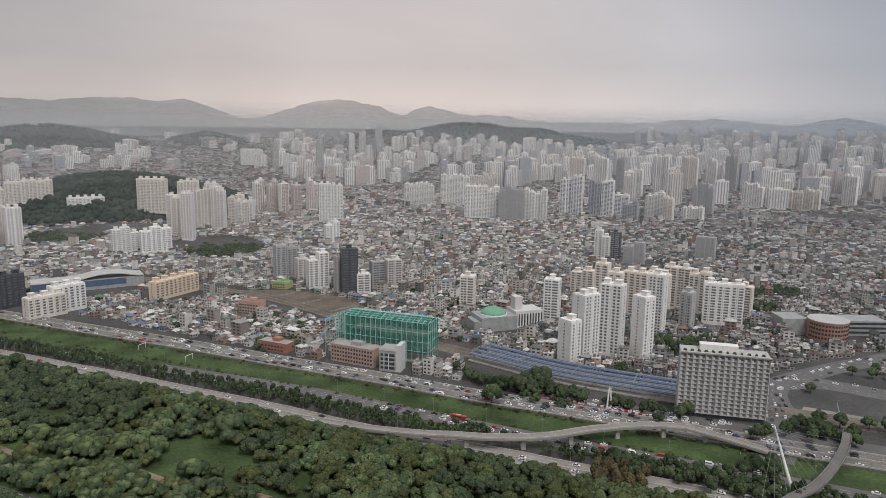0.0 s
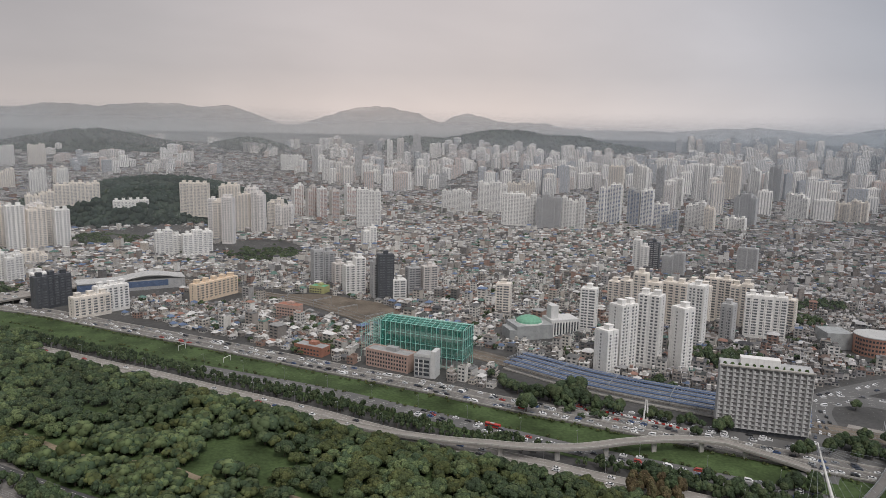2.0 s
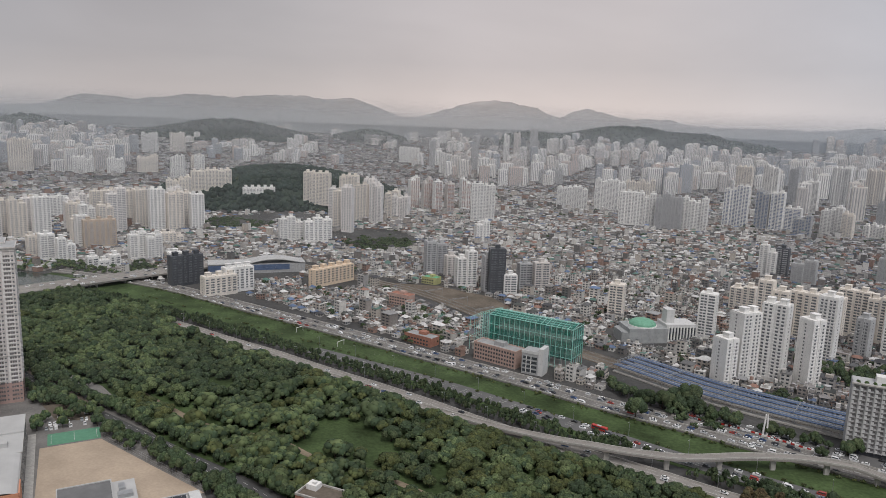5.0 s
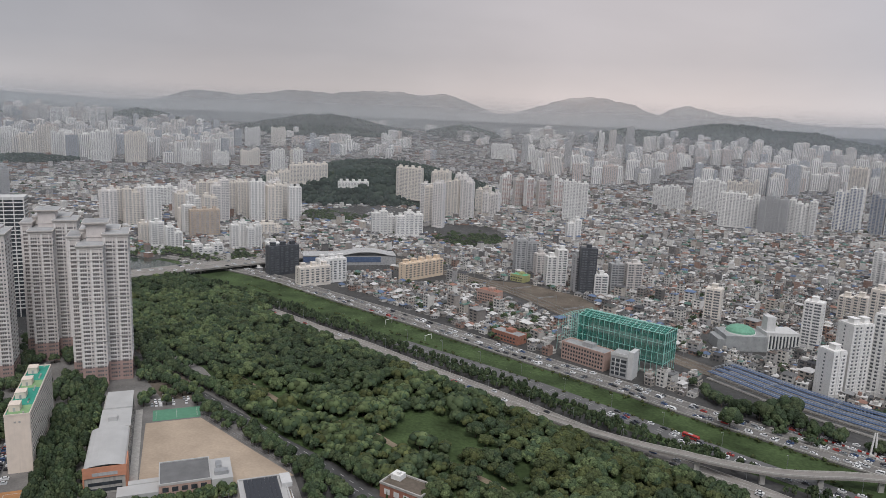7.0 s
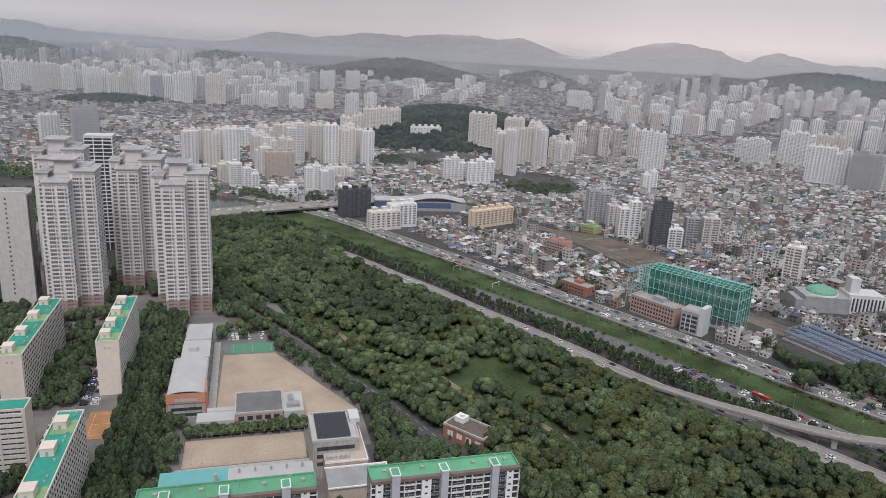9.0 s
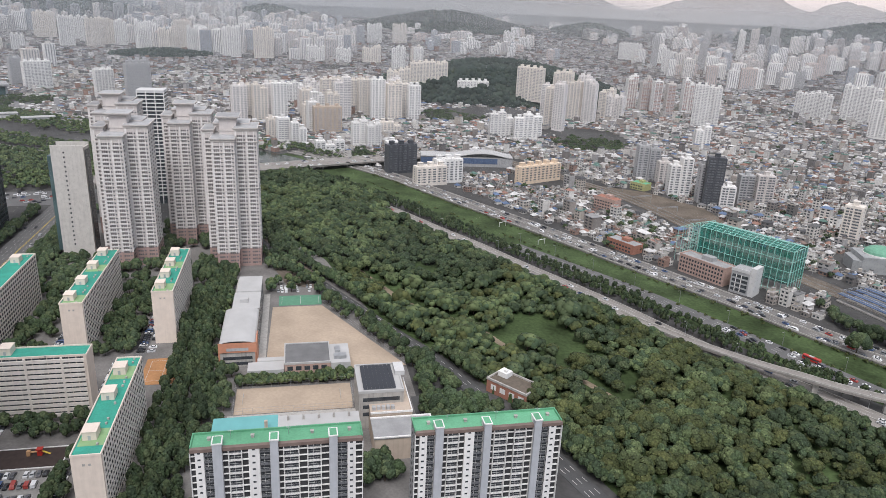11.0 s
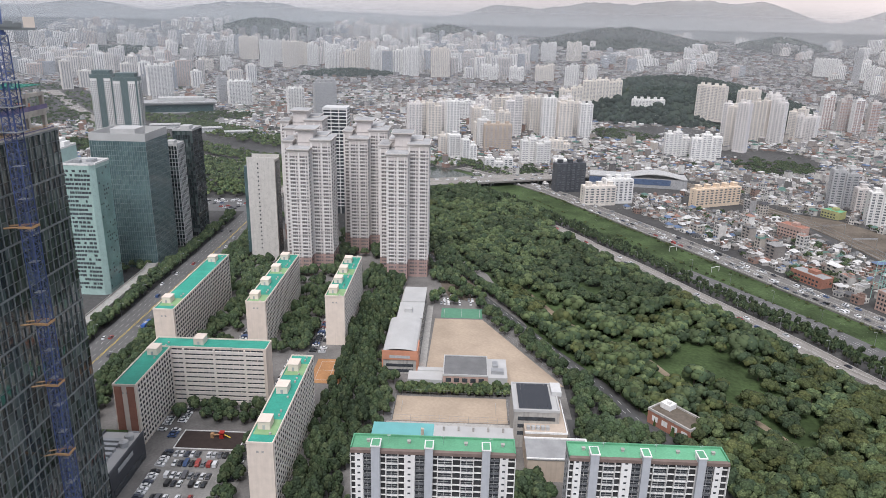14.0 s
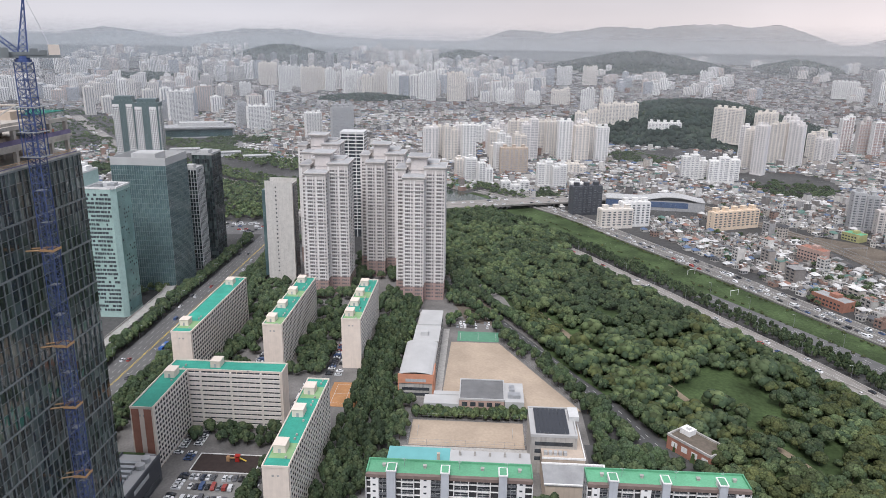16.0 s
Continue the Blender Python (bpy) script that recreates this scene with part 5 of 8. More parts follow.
# pale green apartment tower with a stepped roof and cut corners
MINT = material("mint_cladding", (0.39, 0.525, 0.485), rough=0.45, vary=0.08, stain=0.08)
MINTGLASS = material("mint_glass", (0.20, 0.33, 0.31), rough=0.15, vary=0.2, scale=0.1, spec=0.7)
x, y = uv(-280.5, 491.5)
mt = thing("apartment_tower", x, y, 0, TURN, "pale green apartment tower with a stepped roof", "apartment tower", "glass offices")
for nm, x0, x1, hh in (("upper_wing", -21.5, -1, 107), ("lower_wing", -1, 21.5, 96.5)):
    cut = 3.0
    right = x1 - (cut if nm == "lower_wing" else 0)
    wing = part(nm, Shape().prism([(x0, -11.5), (right, -11.5), (x1, -11.5 + x1 - right), (x1, 11.5), (x0, 11.5)], 0, hh), MINT, mt)
    part("roof_rim", Shape().box(x0, -11.8, hh, right, -11.1, hh + 1.3).box(x0, 11.1, hh, x1, 11.8, hh + 1.3).box(x1 - 0.6, -8.4, hh, x1 + 0.2, 11.1, hh + 1.3).box(x0 - 0.1, -11.1, hh, x0 + 0.5, 11.1, hh + 1.3), WHITE, wing)
    part("roof", Shape().box(x0 + 0.6, -11, hh, x1 - 0.7, 11, hh + 0.2), ROOF_GREY, wing)
    slots, bands = Shape(), Shape()
    rs = random.Random(int(hh))
    for z in np.arange(5, hh - 2.5, 3.1):
        bands.box(x0 + 0.3, -11.75, z - 0.55, right - 0.3, -11.51, z - 0.2)
        a = x0 + 0.8
        while a < right - 2.2:
            wd = rs.choice((1.2, 1.7, 2.3))
            if rs.random() < 0.86:
                slots.box(a, -11.6, z - 0.1, a + wd, -11.45, z + 1.6)
            a += wd + rs.choice((0.25, 0.3, 0.7))
        if nm == "lower_wing":
            for q in range(6):
                if rs.random() < 0.3:
                    slots.box(x1 - 0.05, -7 + q * 3, z, x1 + 0.28, -5.6 + q * 3, z + 1.2)
    tagged(part("window_slots", slots, PANE, wing), kind="stuff")
    tagged(part("floor_bands", bands, MINT, wing), kind="stuff")
part("glazed_flank", Shape().box(21.51, -8, 3, 21.7, 11, 94), MINTGLASS, mt, "pale mint glass flank")
part("plant_room", Shape().box(-14, -6, 107.2, -5, 6, 113).box(-4.5, -3, 107.2, -1.5, 5, 111), WHITE, mt)
part("roof_plant", Shape().box(4, -6, 96.7, 9, -2, 99).box(11, 0, 96.7, 16, 6, 98.5), STEEL, mt)


NEWCONCRETE = material("fresh_concrete", (0.52, 0.475, 0.42), vary=0.16, scale=0.2, stain=0.25)

# dark tower under construction
x, y = uv(-166, 196)
dt = thing("office_tower", x, y, 0, TURN, "black glass office tower still under construction", "office tower")
dw, dd, dh = 22.5, 50.0, 160.0
part("core", Shape().box(-dw + 0.5, -dd + 0.5, 0, dw - 0.5, dd - 0.5, dh), DARKGREY, dt)
r = random.Random(3)
for side in ("east", "north", "south"):
    panes, fins = Shape(), Shape()
    span = 2 * dd if side == "east" else 2 * dw
    n, m = round(span / 1.6), 40
    for i in range(n):
        a, b = -span / 2 + i * span / n, -span / 2 + (i + 1) * span / n
        for j in range(m):
            z0, z1 = j * dh / m, (j + 1) * dh / m - 0.25
            e = [r.uniform(-0.03, 0.03) for _ in range(4)]
            if side == "east":
                panes.quad((dw + e[0], a, z0), (dw + e[1], b, z0), (dw + e[2], b, z1), (dw + e[3], a, z1))
            elif side == "north":
                panes.quad((b, dd + e[0], z0), (a, dd + e[1], z0), (a, dd + e[2], z1), (b, dd + e[3], z1))
            else:
                panes.quad((a, -dd + e[0], z0), (b, -dd + e[1], z0), (b, -dd + e[2], z1), (a, -dd + e[3], z1))
    for j in range(0, m + 1):
        z = j * dh / m
        t, out = (0.3, 0.35) if j % 4 == 0 else (0.08, 0.1)
        one = Shape() if j % 4 == 0 else fins
        if side == "east":
            one.box(dw, -dd, z - t, dw + out, dd, z + t)
        elif side == "north":
            one.box(-dw, dd, z - t, dw, dd + out, z + t)
        else:
            one.box(-dw, -dd - out, z - t, dw, -dd, z + t)
        if j % 4 == 0:
            part("floor_belt", one, FIN, dt)
    for band_i in range(m // 4):
        shift = 0.8 * (band_i % 2)
        for i in range(0, n, 2):
            a = -span / 2 + (i + shift) * span / n
            z0, z1 = band_i * dh / (m // 4), (band_i + 1) * dh / (m // 4)
            if side == "east":
                fins.box(dw, a - 0.1, z0, dw + 0.4, a + 0.1, z1)
            elif side == "north":
                fins.box(a - 0.1, dd, z0, a + 0.1, dd + 0.4, z1)
            else:
                fins.box(a - 0.1, -dd - 0.4, z0, a + 0.1, -dd, z1)
    tagged(part("pane_grid", panes, GLASS_DARK, dt), kind="stuff")
    tagged(part("fin_grid", fins, FIN, dt), kind="stuff")
for k in range(2):
    z = dh + k * 6.5
    part("floor_slab", Shape().box(-dw + 1.5 * k, -dd + k, z, dw - 1.2 * k, dd - 1.2 * k, z + 0.9), NEWCONCRETE, dt)
    for i in range(11):
        a = -dd + 2 + i * (2 * dd - 5) / 10
        part("column", Shape().box(dw - 3.0, a - 0.6, z + 0.9, dw - 1.8, a + 0.6, z + 6.5), NEWCONCRETE, dt)
        part("column", Shape().box(dw - 14.0, a - 0.6, z + 0.9, dw - 12.8, a + 0.6, z + 6.5), NEWCONCRETE, dt)
    part("edge_beam", Shape().box(dw - 3.2, -dd + 2, z + 5.3, dw - 1.6, dd - 2.4, z + 6.5), NEWCONCRETE, dt)
    part("guard_rail", Shape().rod((dw - 0.4 - 1.2 * k, -dd + 1, z + 2.0), (dw - 0.4 - 1.2 * k, dd - 1.3, z + 2.0), 0.08).rod((dw - 0.4 - 1.2 * k, -dd + 1, z + 1.5), (dw - 0.4 - 1.2 * k, dd - 1.3, z + 1.5), 0.06), ORANGE, dt)
    part("edge_net", Shape().box(dw - 1.3 * k - 0.1, -dd + 2, z + 0.9, dw - 1.3 * k, dd - 2, z + (1.2 if k == 0 else 2.4)), material("purple_net_%d" % k, (0.20, 0.17, 0.27), vary=0.2), dt, "faded purple safety net")
part("top_slab", Shape().box(-dw + 4, -dd + 4, dh + 13, dw - 3, dd - 12, dh + 13.9), NEWCONCRETE, dt)
part("net_canopy", Shape().box(4, dd - 20, dh + 15.2, dw - 2, dd - 3, dh + 15.4), NET, dt, "green safety net canopy")
rs = random.Random(17)
for i in range(26):
    px, py = rs.uniform(-6, dw - 3.5), rs.uniform(-dd + 6, dd - 14)
    part("formwork_post", Shape().rod((px, py, dh + 13.9), (px + rs.uniform(-0.4, 0.4), py, dh + rs.uniform(17, 21)), 0.12), rs.choice((STEEL, NEWCONCRETE, FIN)), dt)
for i in range(7):
    py = -dd + 10 + i * 11
    part("formwork_beam", Shape().rod((-4, py, dh + 18.5), (dw - 4, py + 2, dh + 18.5 + (i % 3)), 0.28).rod((dw - 4.5, py, dh + 16), (dw - 4.5, py + 11, dh + 19), 0.25), rs.choice((NEWCONCRETE, TAN)), dt)
for px, py in ((-8, -10), (6, 4), (-2, 22), (12, 30), (9, -22)):
    part("formwork", Shape().box(px - 3, py - 4, dh + 13.9, px + 3, py + 4, dh + 16.5), TAN, dt)
for i in range(5):
    py = dd - 9 - i * 6.5
    part("material_stack", Shape().box(dw - 9, py, dh + 7.4, dw - 5, py + 3.4, dh + 9.2), rs.choice((TAN, STEEL, ORANGEWALL)), dt)


def tower_crane(u, v, top_z):
    x, y = uv(u, v)
    cr = thing("tower_crane", x, y, 0, TURN, "blue lattice tower crane tied to the unfinished tower", "crane")
    half, step = 1.85, 2.6
    n = int(top_z / step)
    for k in range(0, n, 8):
        s = Shape()
        z0, z1 = k * step, min(n, k + 8) * step
        for sx, sy in ((-1, -1), (1, -1), (1, 1), (-1, 1)):
            s.rod((sx * half, sy * half, z0), (sx * half, sy * half, z1), 0.2)
        for j in range(k, min(n, k + 8)):
            z = j * step
            c = [(-half, -half), (half, -half), (half, half), (-half, half)]
            for q in range(4):
                a, b = c[q], c[(q + 1) % 4]
                s.rod((*a, z), (*b, z), 0.1)
                s.rod((*a, z), (*b, z + step), 0.09)
                s.rod((*b, z), (*a, z + step), 0.09)
        tagged(part("mast_lattice", s, BLUE, cr), kind="stuff")
    for z in (51.5, 78.5, 101, 134):
        part("tie_collar", Shape().box(-2.3, -2.3, z, 2.3, -1.8, z + 0.7).box(-2.3, 1.8, z, 2.3, 2.3, z + 0.7).box(-2.3, -1.8, z, -1.8, 1.8, z + 0.7).box(1.8, -1.8, z, 2.3, 1.8, z + 0.7).rod((-1.6, -1.6, z + 0.35), (-8.5, -4.5, z + 0.35), 0.3).rod((-1.6, 1.6, z + 0.35), (-8.5, -1.5, z + 0.35), 0.3), ORANGE, cr, "orange wall tie")
    for z in np.arange(8, top_z - 4, 10.4):
        part("climbing_stage", Shape().box(-1.3, -1.3, z, 1.3, 1.3, z + 0.08), STEEL, cr)
    for z0, z1, out in ((top_z - 29, top_z - 14, 2.5),):
        for sx, sy in ((-1, -1), (1, -1), (1, 1), (-1, 1)):
            part("cage_post", Shape().rod((sx * out, sy * out, z0), (sx * out, sy * out, z1), 0.2), BLUE, cr)
        for z in (z0, (z0 + z1) / 2, z1):
            part("cage_deck", Shape().box(-out - 0.8, -out - 0.8, z, out + 0.8, -out + 0.3, z + 0.25).box(-out - 0.8, out - 0.3, z, out + 0.8, out + 0.8, z + 0.25).box(-out - 0.8, -out + 0.3, z, -out + 0.3, out - 0.3, z + 0.25).box(out - 0.3, -out + 0.3, z, out + 0.8, out - 0.3, z + 0.25), STEEL, cr)
    e, n = Vector((0.84, 0.54, 0)), Vector((-0.54, 0.84, 0))        # the counter-jib's direction and its side

    def beam(s, e0, e1, n0, n1, z0, z1):
        return s.prism([tuple((e * a + n * c)[:2]) for a, c in ((e0, n0), (e1, n0), (e1, n1), (e0, n1))], top_z + z0, top_z + z1)

    part("slew_ring", Shape().rod((0, 0, top_z), (0, 0, top_z + 1.0), 1.9, 12).rod((0, 0, top_z - 0.8), (0, 0, top_z), 2.3, 12, 2.3), BLUE, cr)
    part("machine_deck", beam(beam(Shape(), -6.5, 10.2, -1.6, 1.6, 0.5, 1.3), -6.5, 6.0, -1.75, -1.6, 1.3, 2.2), FIN, cr)
    part("winch", beam(beam(Shape(), 2.0, 4.2, -1.2, 1.2, 1.3, 3.2), 4.5, 6.6, -1.0, 1.0, 1.3, 2.7), FIN, cr)
    part("counterweight", beam(Shape(), 7.0, 10.0, -1.5, 1.5, 1.3, 4.3), CREAM, cr, "pale concrete counterweight")
    part("cabin", beam(Shape(), -6.0, -3.4, -3.0, -1.8, 0.6, 3.4), FIN, cr)
    lattice = Shape()
    foot, peak = [e * a + n * c + Vector((0, 0, top_z + 1.4)) for a, c in ((-1.2, -1.2), (1.4, -1.2), (1.4, 1.2), (-1.2, 1.2))], e * 2.4 + Vector((0, 0, top_z + 19))
    for k in range(8):
        for q in range(4):
            p0, p1, o0, o1 = foot[q].lerp(peak, k / 9), foot[q].lerp(peak, (k + 1) / 9), foot[(q + 1) % 4].lerp(peak, k / 9), foot[(q + 1) % 4].lerp(peak, (k + 1) / 9)
            lattice.rod(p0, p1, 0.24)
            lattice.rod(p0, o1, 0.13)
            lattice.rod(p1, o1, 0.08)
    part("a_frame", lattice, BLUE, cr)
    jib, a, b = Shape(), e * -1.5 + Vector((0, 0, top_z + 1.8)), e * -27 + Vector((0, 0, top_z + 25))
    side, up = n * 0.85, Vector((0.46, 0.3, 0.8)) * 1.3
    for o in (side, -side, up):
        jib.rod(a + o, b + o * 0.5, 0.2)
    for k in range(20):
        p, q = a.lerp(b, k / 20), a.lerp(b, (k + 1) / 20)
        g = 1 - 0.5 * k / 20
        for s0, s1 in ((side, -side), (-side, up), (up, side)):
            jib.rod(p + s0 * g, q + s1 * g, 0.1)
    part("jib", jib, BLUE, cr, "blue lattice luffing jib")
    part("pendant_rope", Shape().rod(peak, b, 0.05), STEEL, cr)
    part("hoist_rope", Shape().rod(peak + e * -0.3, e * 7.5 + Vector((0, 0, top_z + 4.0)), 0.06), STEEL, cr)


tower_crane(-137.5, 212, 193.2)

# ---------------------------------------------------------------- school
x, y = uv(-35, 400)
sc = thing("school_building", x, y, 0, TURN, "white-roofed school building with an orange front", "school")
part("hall", Shape().box(-10, -25, 0, 10, 22, 14), CONCRETE, sc)
part("orange_front", Shape().box(-10.4, -25.5, 9.2, 10.4, -24.98, 15).box(10.02, -25.5, 0, 10.6, -10, 15).box(-10.4, -25.5, 0, -9.6, -24.98, 9.2).box(9.6, -25.5, 0, 10.4, -24.98, 9.2), ORANGEWALL, sc, "orange cladding")
roof_s = Shape()
for i in range(8):
    a0, a1 = i / 8 * math.pi, (i + 1) / 8 * math.pi
    roof_s.quad((-10 * math.cos(a0), -25.5, 14 + 2.2 * math.sin(a0)), (-10 * math.cos(a1), -25.5, 14 + 2.2 * math.sin(a1)), (-10 * math.cos(a1), 22, 14 + 2.2 * math.sin(a1)), (-10 * math.cos(a0), 22, 14 + 2.2 * math.sin(a0)))
part("hall_roof", roof_s, ROOF_WHITE, sc, "arched white metal roof")
part("classrooms", Shape().box(-6, 22, 0, 10, 74, 15), CONCRETE, sc)
part("classroom_roof", Shape().box(-6.3, 22, 15, 10.3, 48, 15.5).box(-5, 48, 15, 10.3, 74.4, 16.4).box(-2, 30, 15.5, 3, 35, 18), ROOF_WHITE, sc)
for z in (1.2, 4.6):
    part("window_band", Shape().box(-8, -25.12, z, 8, -24.9, z + 1.8), PANE, sc)
part("sign_band", Shape().box(-6, -25.62, 10.2, 6, -25.5, 12.0), GREY, sc)
for z in (2, 6, 10):
    part("window_band", Shape().box(10.02, -6, z, 10.12, 72, z + 2), PANE, sc)

# gymnasium
x, y = uv(3, 369)
gy = thing("gymnasium", x, y, 0, TURN, "grey flat-roofed gymnasium with white wings", "school hall")
part("wall", Shape().box(-12, -12, 0, 13, 12, 9.6), PALEBRICK, gy)
part("roof", Shape().box(-11.6, -11.6, 9.6, 12.6, 11.6, 9.75), ROOF_DARK, gy)
for i in range(5):
    part("window", Shape().box(-10.5 + i * 4.6, -12.1, 5.5, -7.5 + i * 4.6, -11.9, 8), PANE, gy)
part("parapet", Shape().box(-12.2, -12.2, 9.2, 13.2, -11.6, 10.3).box(-12.2, 11.6, 9.2, 13.2, 12.2, 10.3).box(-12.2, -11.6, 9.2, -11.6, 11.6, 10.3).box(12.6, -11.6, 9.2, 13.2, 11.6, 10.3), ROOF_WHITE, gy)
part("west_wing", Shape().box(-32, -11, 0, -12.3, -1, 6).box(-27, -1, 0, -12.3, 3, 6.6), ROOF_WHITE, gy)
part("east_wing", Shape().box(13.3, -12, 0, 24, 11, 9), ROOF_WHITE, gy)
part("plant", Shape().box(15, -8, 9, 22, -4, 11).box(16, 0, 9, 19, 6, 10.4), STEEL, gy)

slab("field_sand", [uv(-20, 366), uv(60, 366), uv(44, 398), uv(15, 457), uv(-18, 457)], -0.1, 0.14, SAND, "tan sand school playing field", "playing field")
slab("field_sand_small", uv_rect(-34, 324, 26, 349.5), -0.1, 0.14, SAND, "small tan sand school yard", "playing field")
slab("court_green", uv_rect(-14, 459, 15, 476), -0.1, 0.16, COURT, "green ball court beside the sand field", "sports court")
slab("court_clay", uv_rect(-86, 360, -64, 390), -0.1, 0.16, CLAY, "orange clay tennis court", "sports court")
lines_s = Shape()
for a in (-83, -67, -75):
    lines_s.prism(uv_rect(a - 0.1, 364, a + 0.1, 387), 0.1, 0.175)
for b in (364, 387, 375.5):
    lines_s.prism(uv_rect(-83, b - 0.1, -67, b + 0.1), 0.1, 0.176)
for a in (-12, 13, 0.5):
    lines_s.prism(uv_rect(a - 0.1, 461, a + 0.1, 474), 0.1, 0.175)
tagged(new("court_lines", lines_s.mesh("court_lines", PAINT)), "white court lines", "court lines", kind="structure")
slab("playground", uv_rect(-136, 292, -105, 307), -0.1, 0.14, PLAYRUBBER, "dark rubber playground surface", "playground")

# science block with the solar roof
x, y = uv(38, 317)
so = thing("school_building", x, y, 0, TURN, "beige school block with dark solar panels on top", "school")
part("wall", Shape().box(-11, -13, 0, 11, 14, 20), CONCRETE, so)
part("annex", Shape().box(-6, -22, 0, 14, -13.01, 13.5).box(11.01, -13, 0, 14, 10, 13.5), TAN, so, "tan lower storeys")
part("stair_box", Shape().box(8.5, 2, 20.2, 13.5, 12, 22.5), PALEGREY, so)
part("terrace_rim", Shape().box(-6.2, -22.2, 13.5, 14.2, -21.7, 14.4).box(13.7, -21.7, 13.5, 14.2, 10, 14.4), WHITE, so)
part("roof", Shape().box(-10.5, -12.5, 20, 10.5, 13.5, 20.2), ROOF_WHITE, so)
part("parapet", Shape().box(-11.2, -13.2, 19.6, 11.2, -12.5, 21).box(-11.2, 13.5, 19.6, 11.2, 14.2, 21).box(-11.2, -12.5, 19.6, -10.5, 13.5, 21).box(10.5, -12.5, 19.6, 11.2, 13.5, 21), ROOF_WHITE, so)
panel = Shape().quad((-0.95, -1.6, 0.4), (0.95, -1.6, 0.4), (0.95, 1.6, 1.3), (-0.95, 1.6, 1.3)).box(-0.9, 1.3, 0, 0.9, 1.45, 1.2).mesh("solar_panel", material("solar_cell", (0.03, 0.035, 0.045), rough=0.25, vary=0.15, spec=0.6))
for i in range(8):
    for j in range(7):
        o = part("solar_panel", panel, None, so)
        o.matrix_basis = Matrix.Translation((-7.6 + i * 2.0, -9.5 + j * 3.3, 20.2))
for i in range(5):
    part("air_unit", Shape().box(-5 + i * 2.3, -19, 13.5, -3.4 + i * 2.3, -17, 15.2).box(-4.8 + i * 2.3, -18.8, 15.2, -3.6 + i * 2.3, -17.2, 15.3), GREY, so)
for z in (4, 8, 12):
    part("window_band", Shape().box(-9, -13.12, z + 3, 9, -12.9, z + 5), PANE, so)
part("window_band", Shape().box(-4, -22.1, 9, 8, -21.9, 11), PANE, so)

x, y = uv(7, 292)
lo = thing("school_building", x, y, 0, TURN, "low white and teal-roofed school wing", "school")
part("wall", Shape().box(-47, -6, 0, -18.5, 8, 13).box(-18.4, -5, 0, 19, 6, 13.4), WHITE, lo)
part("teal_roof", Shape().box(-47.4, -6.4, 13, -18.2, 8.4, 13.5), material("pale_teal_roof", (0.16, 0.42, 0.42), rough=0.6, vary=0.1, scale=0.1), lo, "pale teal roof")
part("white_roof", Shape().box(-18.1, -5.4, 13.4, 19.3, 6.4, 13.9), ROOF_WHITE, lo)
for i in range(5):
    part("roof_vent", Shape().box(-14 + i * 7, 2, 13.9, -13 + i * 7, 3, 16), CONCRETE, lo)
part("chimney", Shape().box(-24, -4, 13.5, -22.6, -2.6, 18), TAN, lo)
part("link_block", Shape().box(25, -15, 0, 53, 1, 11.5), TAN, lo)
part("link_roof", Shape().box(24.6, -15.4, 11.5, 53.4, 1.4, 12.1), ROOF_GREY, lo)
part("link_rim", Shape().box(24.4, -15.6, 12.1, 53.6, -15.0, 12.7).box(24.4, 0.9, 12.1, 53.6, 1.6, 12.7).box(52.9, -15, 12.1, 53.6, 0.9, 12.7), WHITE, lo)

# derelict hut by the park road
hu = thing("hut", -126, 321, 0, radians(-12), "flat-roofed brick hut with a worn roof among trees", "building")
part("wall", Shape().box(-13, -7, 0, 13, 7, 7.5), BRICK, hu)
for px, py in ((-9, -9), (4, -10), (15, -3), (-15, 2)):
    part("ivy", Shape().turned(px * 0.86, py * 0.74, 0, 5, 2.5, 1.0, 0.4, 0.5), GRASS, hu, "green ivy on the wall")
part("roof", Shape().box(-12.4, -6.4, 7.5, 12.4, 6.4, 7.6), RAIL_EARTH, hu, "dirty flat roof")
part("parapet", Shape().box(-13.2, -7.2, 7.3, 13.2, -6.4, 8.5).box(-13.2, 6.4, 7.3, 13.2, 7.2, 8.5).box(-13.2, -6.4, 7.3, -12.4, 6.4, 8.5).box(12.4, -6.4, 7.3, 13.2, 6.4, 8.5), CONCRETE, hu)
part("roof_house", Shape().box(-11, 0, 7.6, -5, 5.5, 10.5).box(-8, 1, 10.5, -6, 3, 12), WHITE, hu)
for i in range(4):
    part("window", Shape().box(-10 + i * 6, -7.1, 2.5, -6.5 + i * 6, -6.9, 5.5), WHITE, hu)

# shop block with roof tanks
x, y = uv(-155, 270)
sh = thing("shop_building", x, y, 0, TURN, "dark clad shop block with two round roof tanks", "shop")
part("wall", Shape().box(-9, -19, 0, 9, 14, 13), DARKGREY, sh)
part("roof", Shape().box(-8.5, -18.5, 13, 8.5, 13.5, 13.15), ROOF_WHITE, sh)
part("annex", Shape().box(-14, 14.1, 0, 4, 20, 10), GREY, sh)
part("roof_garden", Shape().box(-13.5, 14.5, 10, -1, 19.6, 10.5), GRASS, sh, "green planted roof")
part("parapet", Shape().box(-9.1, -19.1, 12.8, -8.6, 14.1, 14.2).box(8.6, -19.1, 12.8, 9.1, 14.1, 14.2).box(-8.6, -19.1, 12.8, 8.6, -18.6, 14.2), DARKGREY, sh)
for py in (3, 8.5):
    tank = part("water_tank", Shape().rod((5, py, 13.1), (5, py, 15.4), 2.1, 16).rod((5, py, 15.4), (5, py, 16.4), 2.1, 16, 0.5), ROOF_WHITE, sh, "white domed water tank")
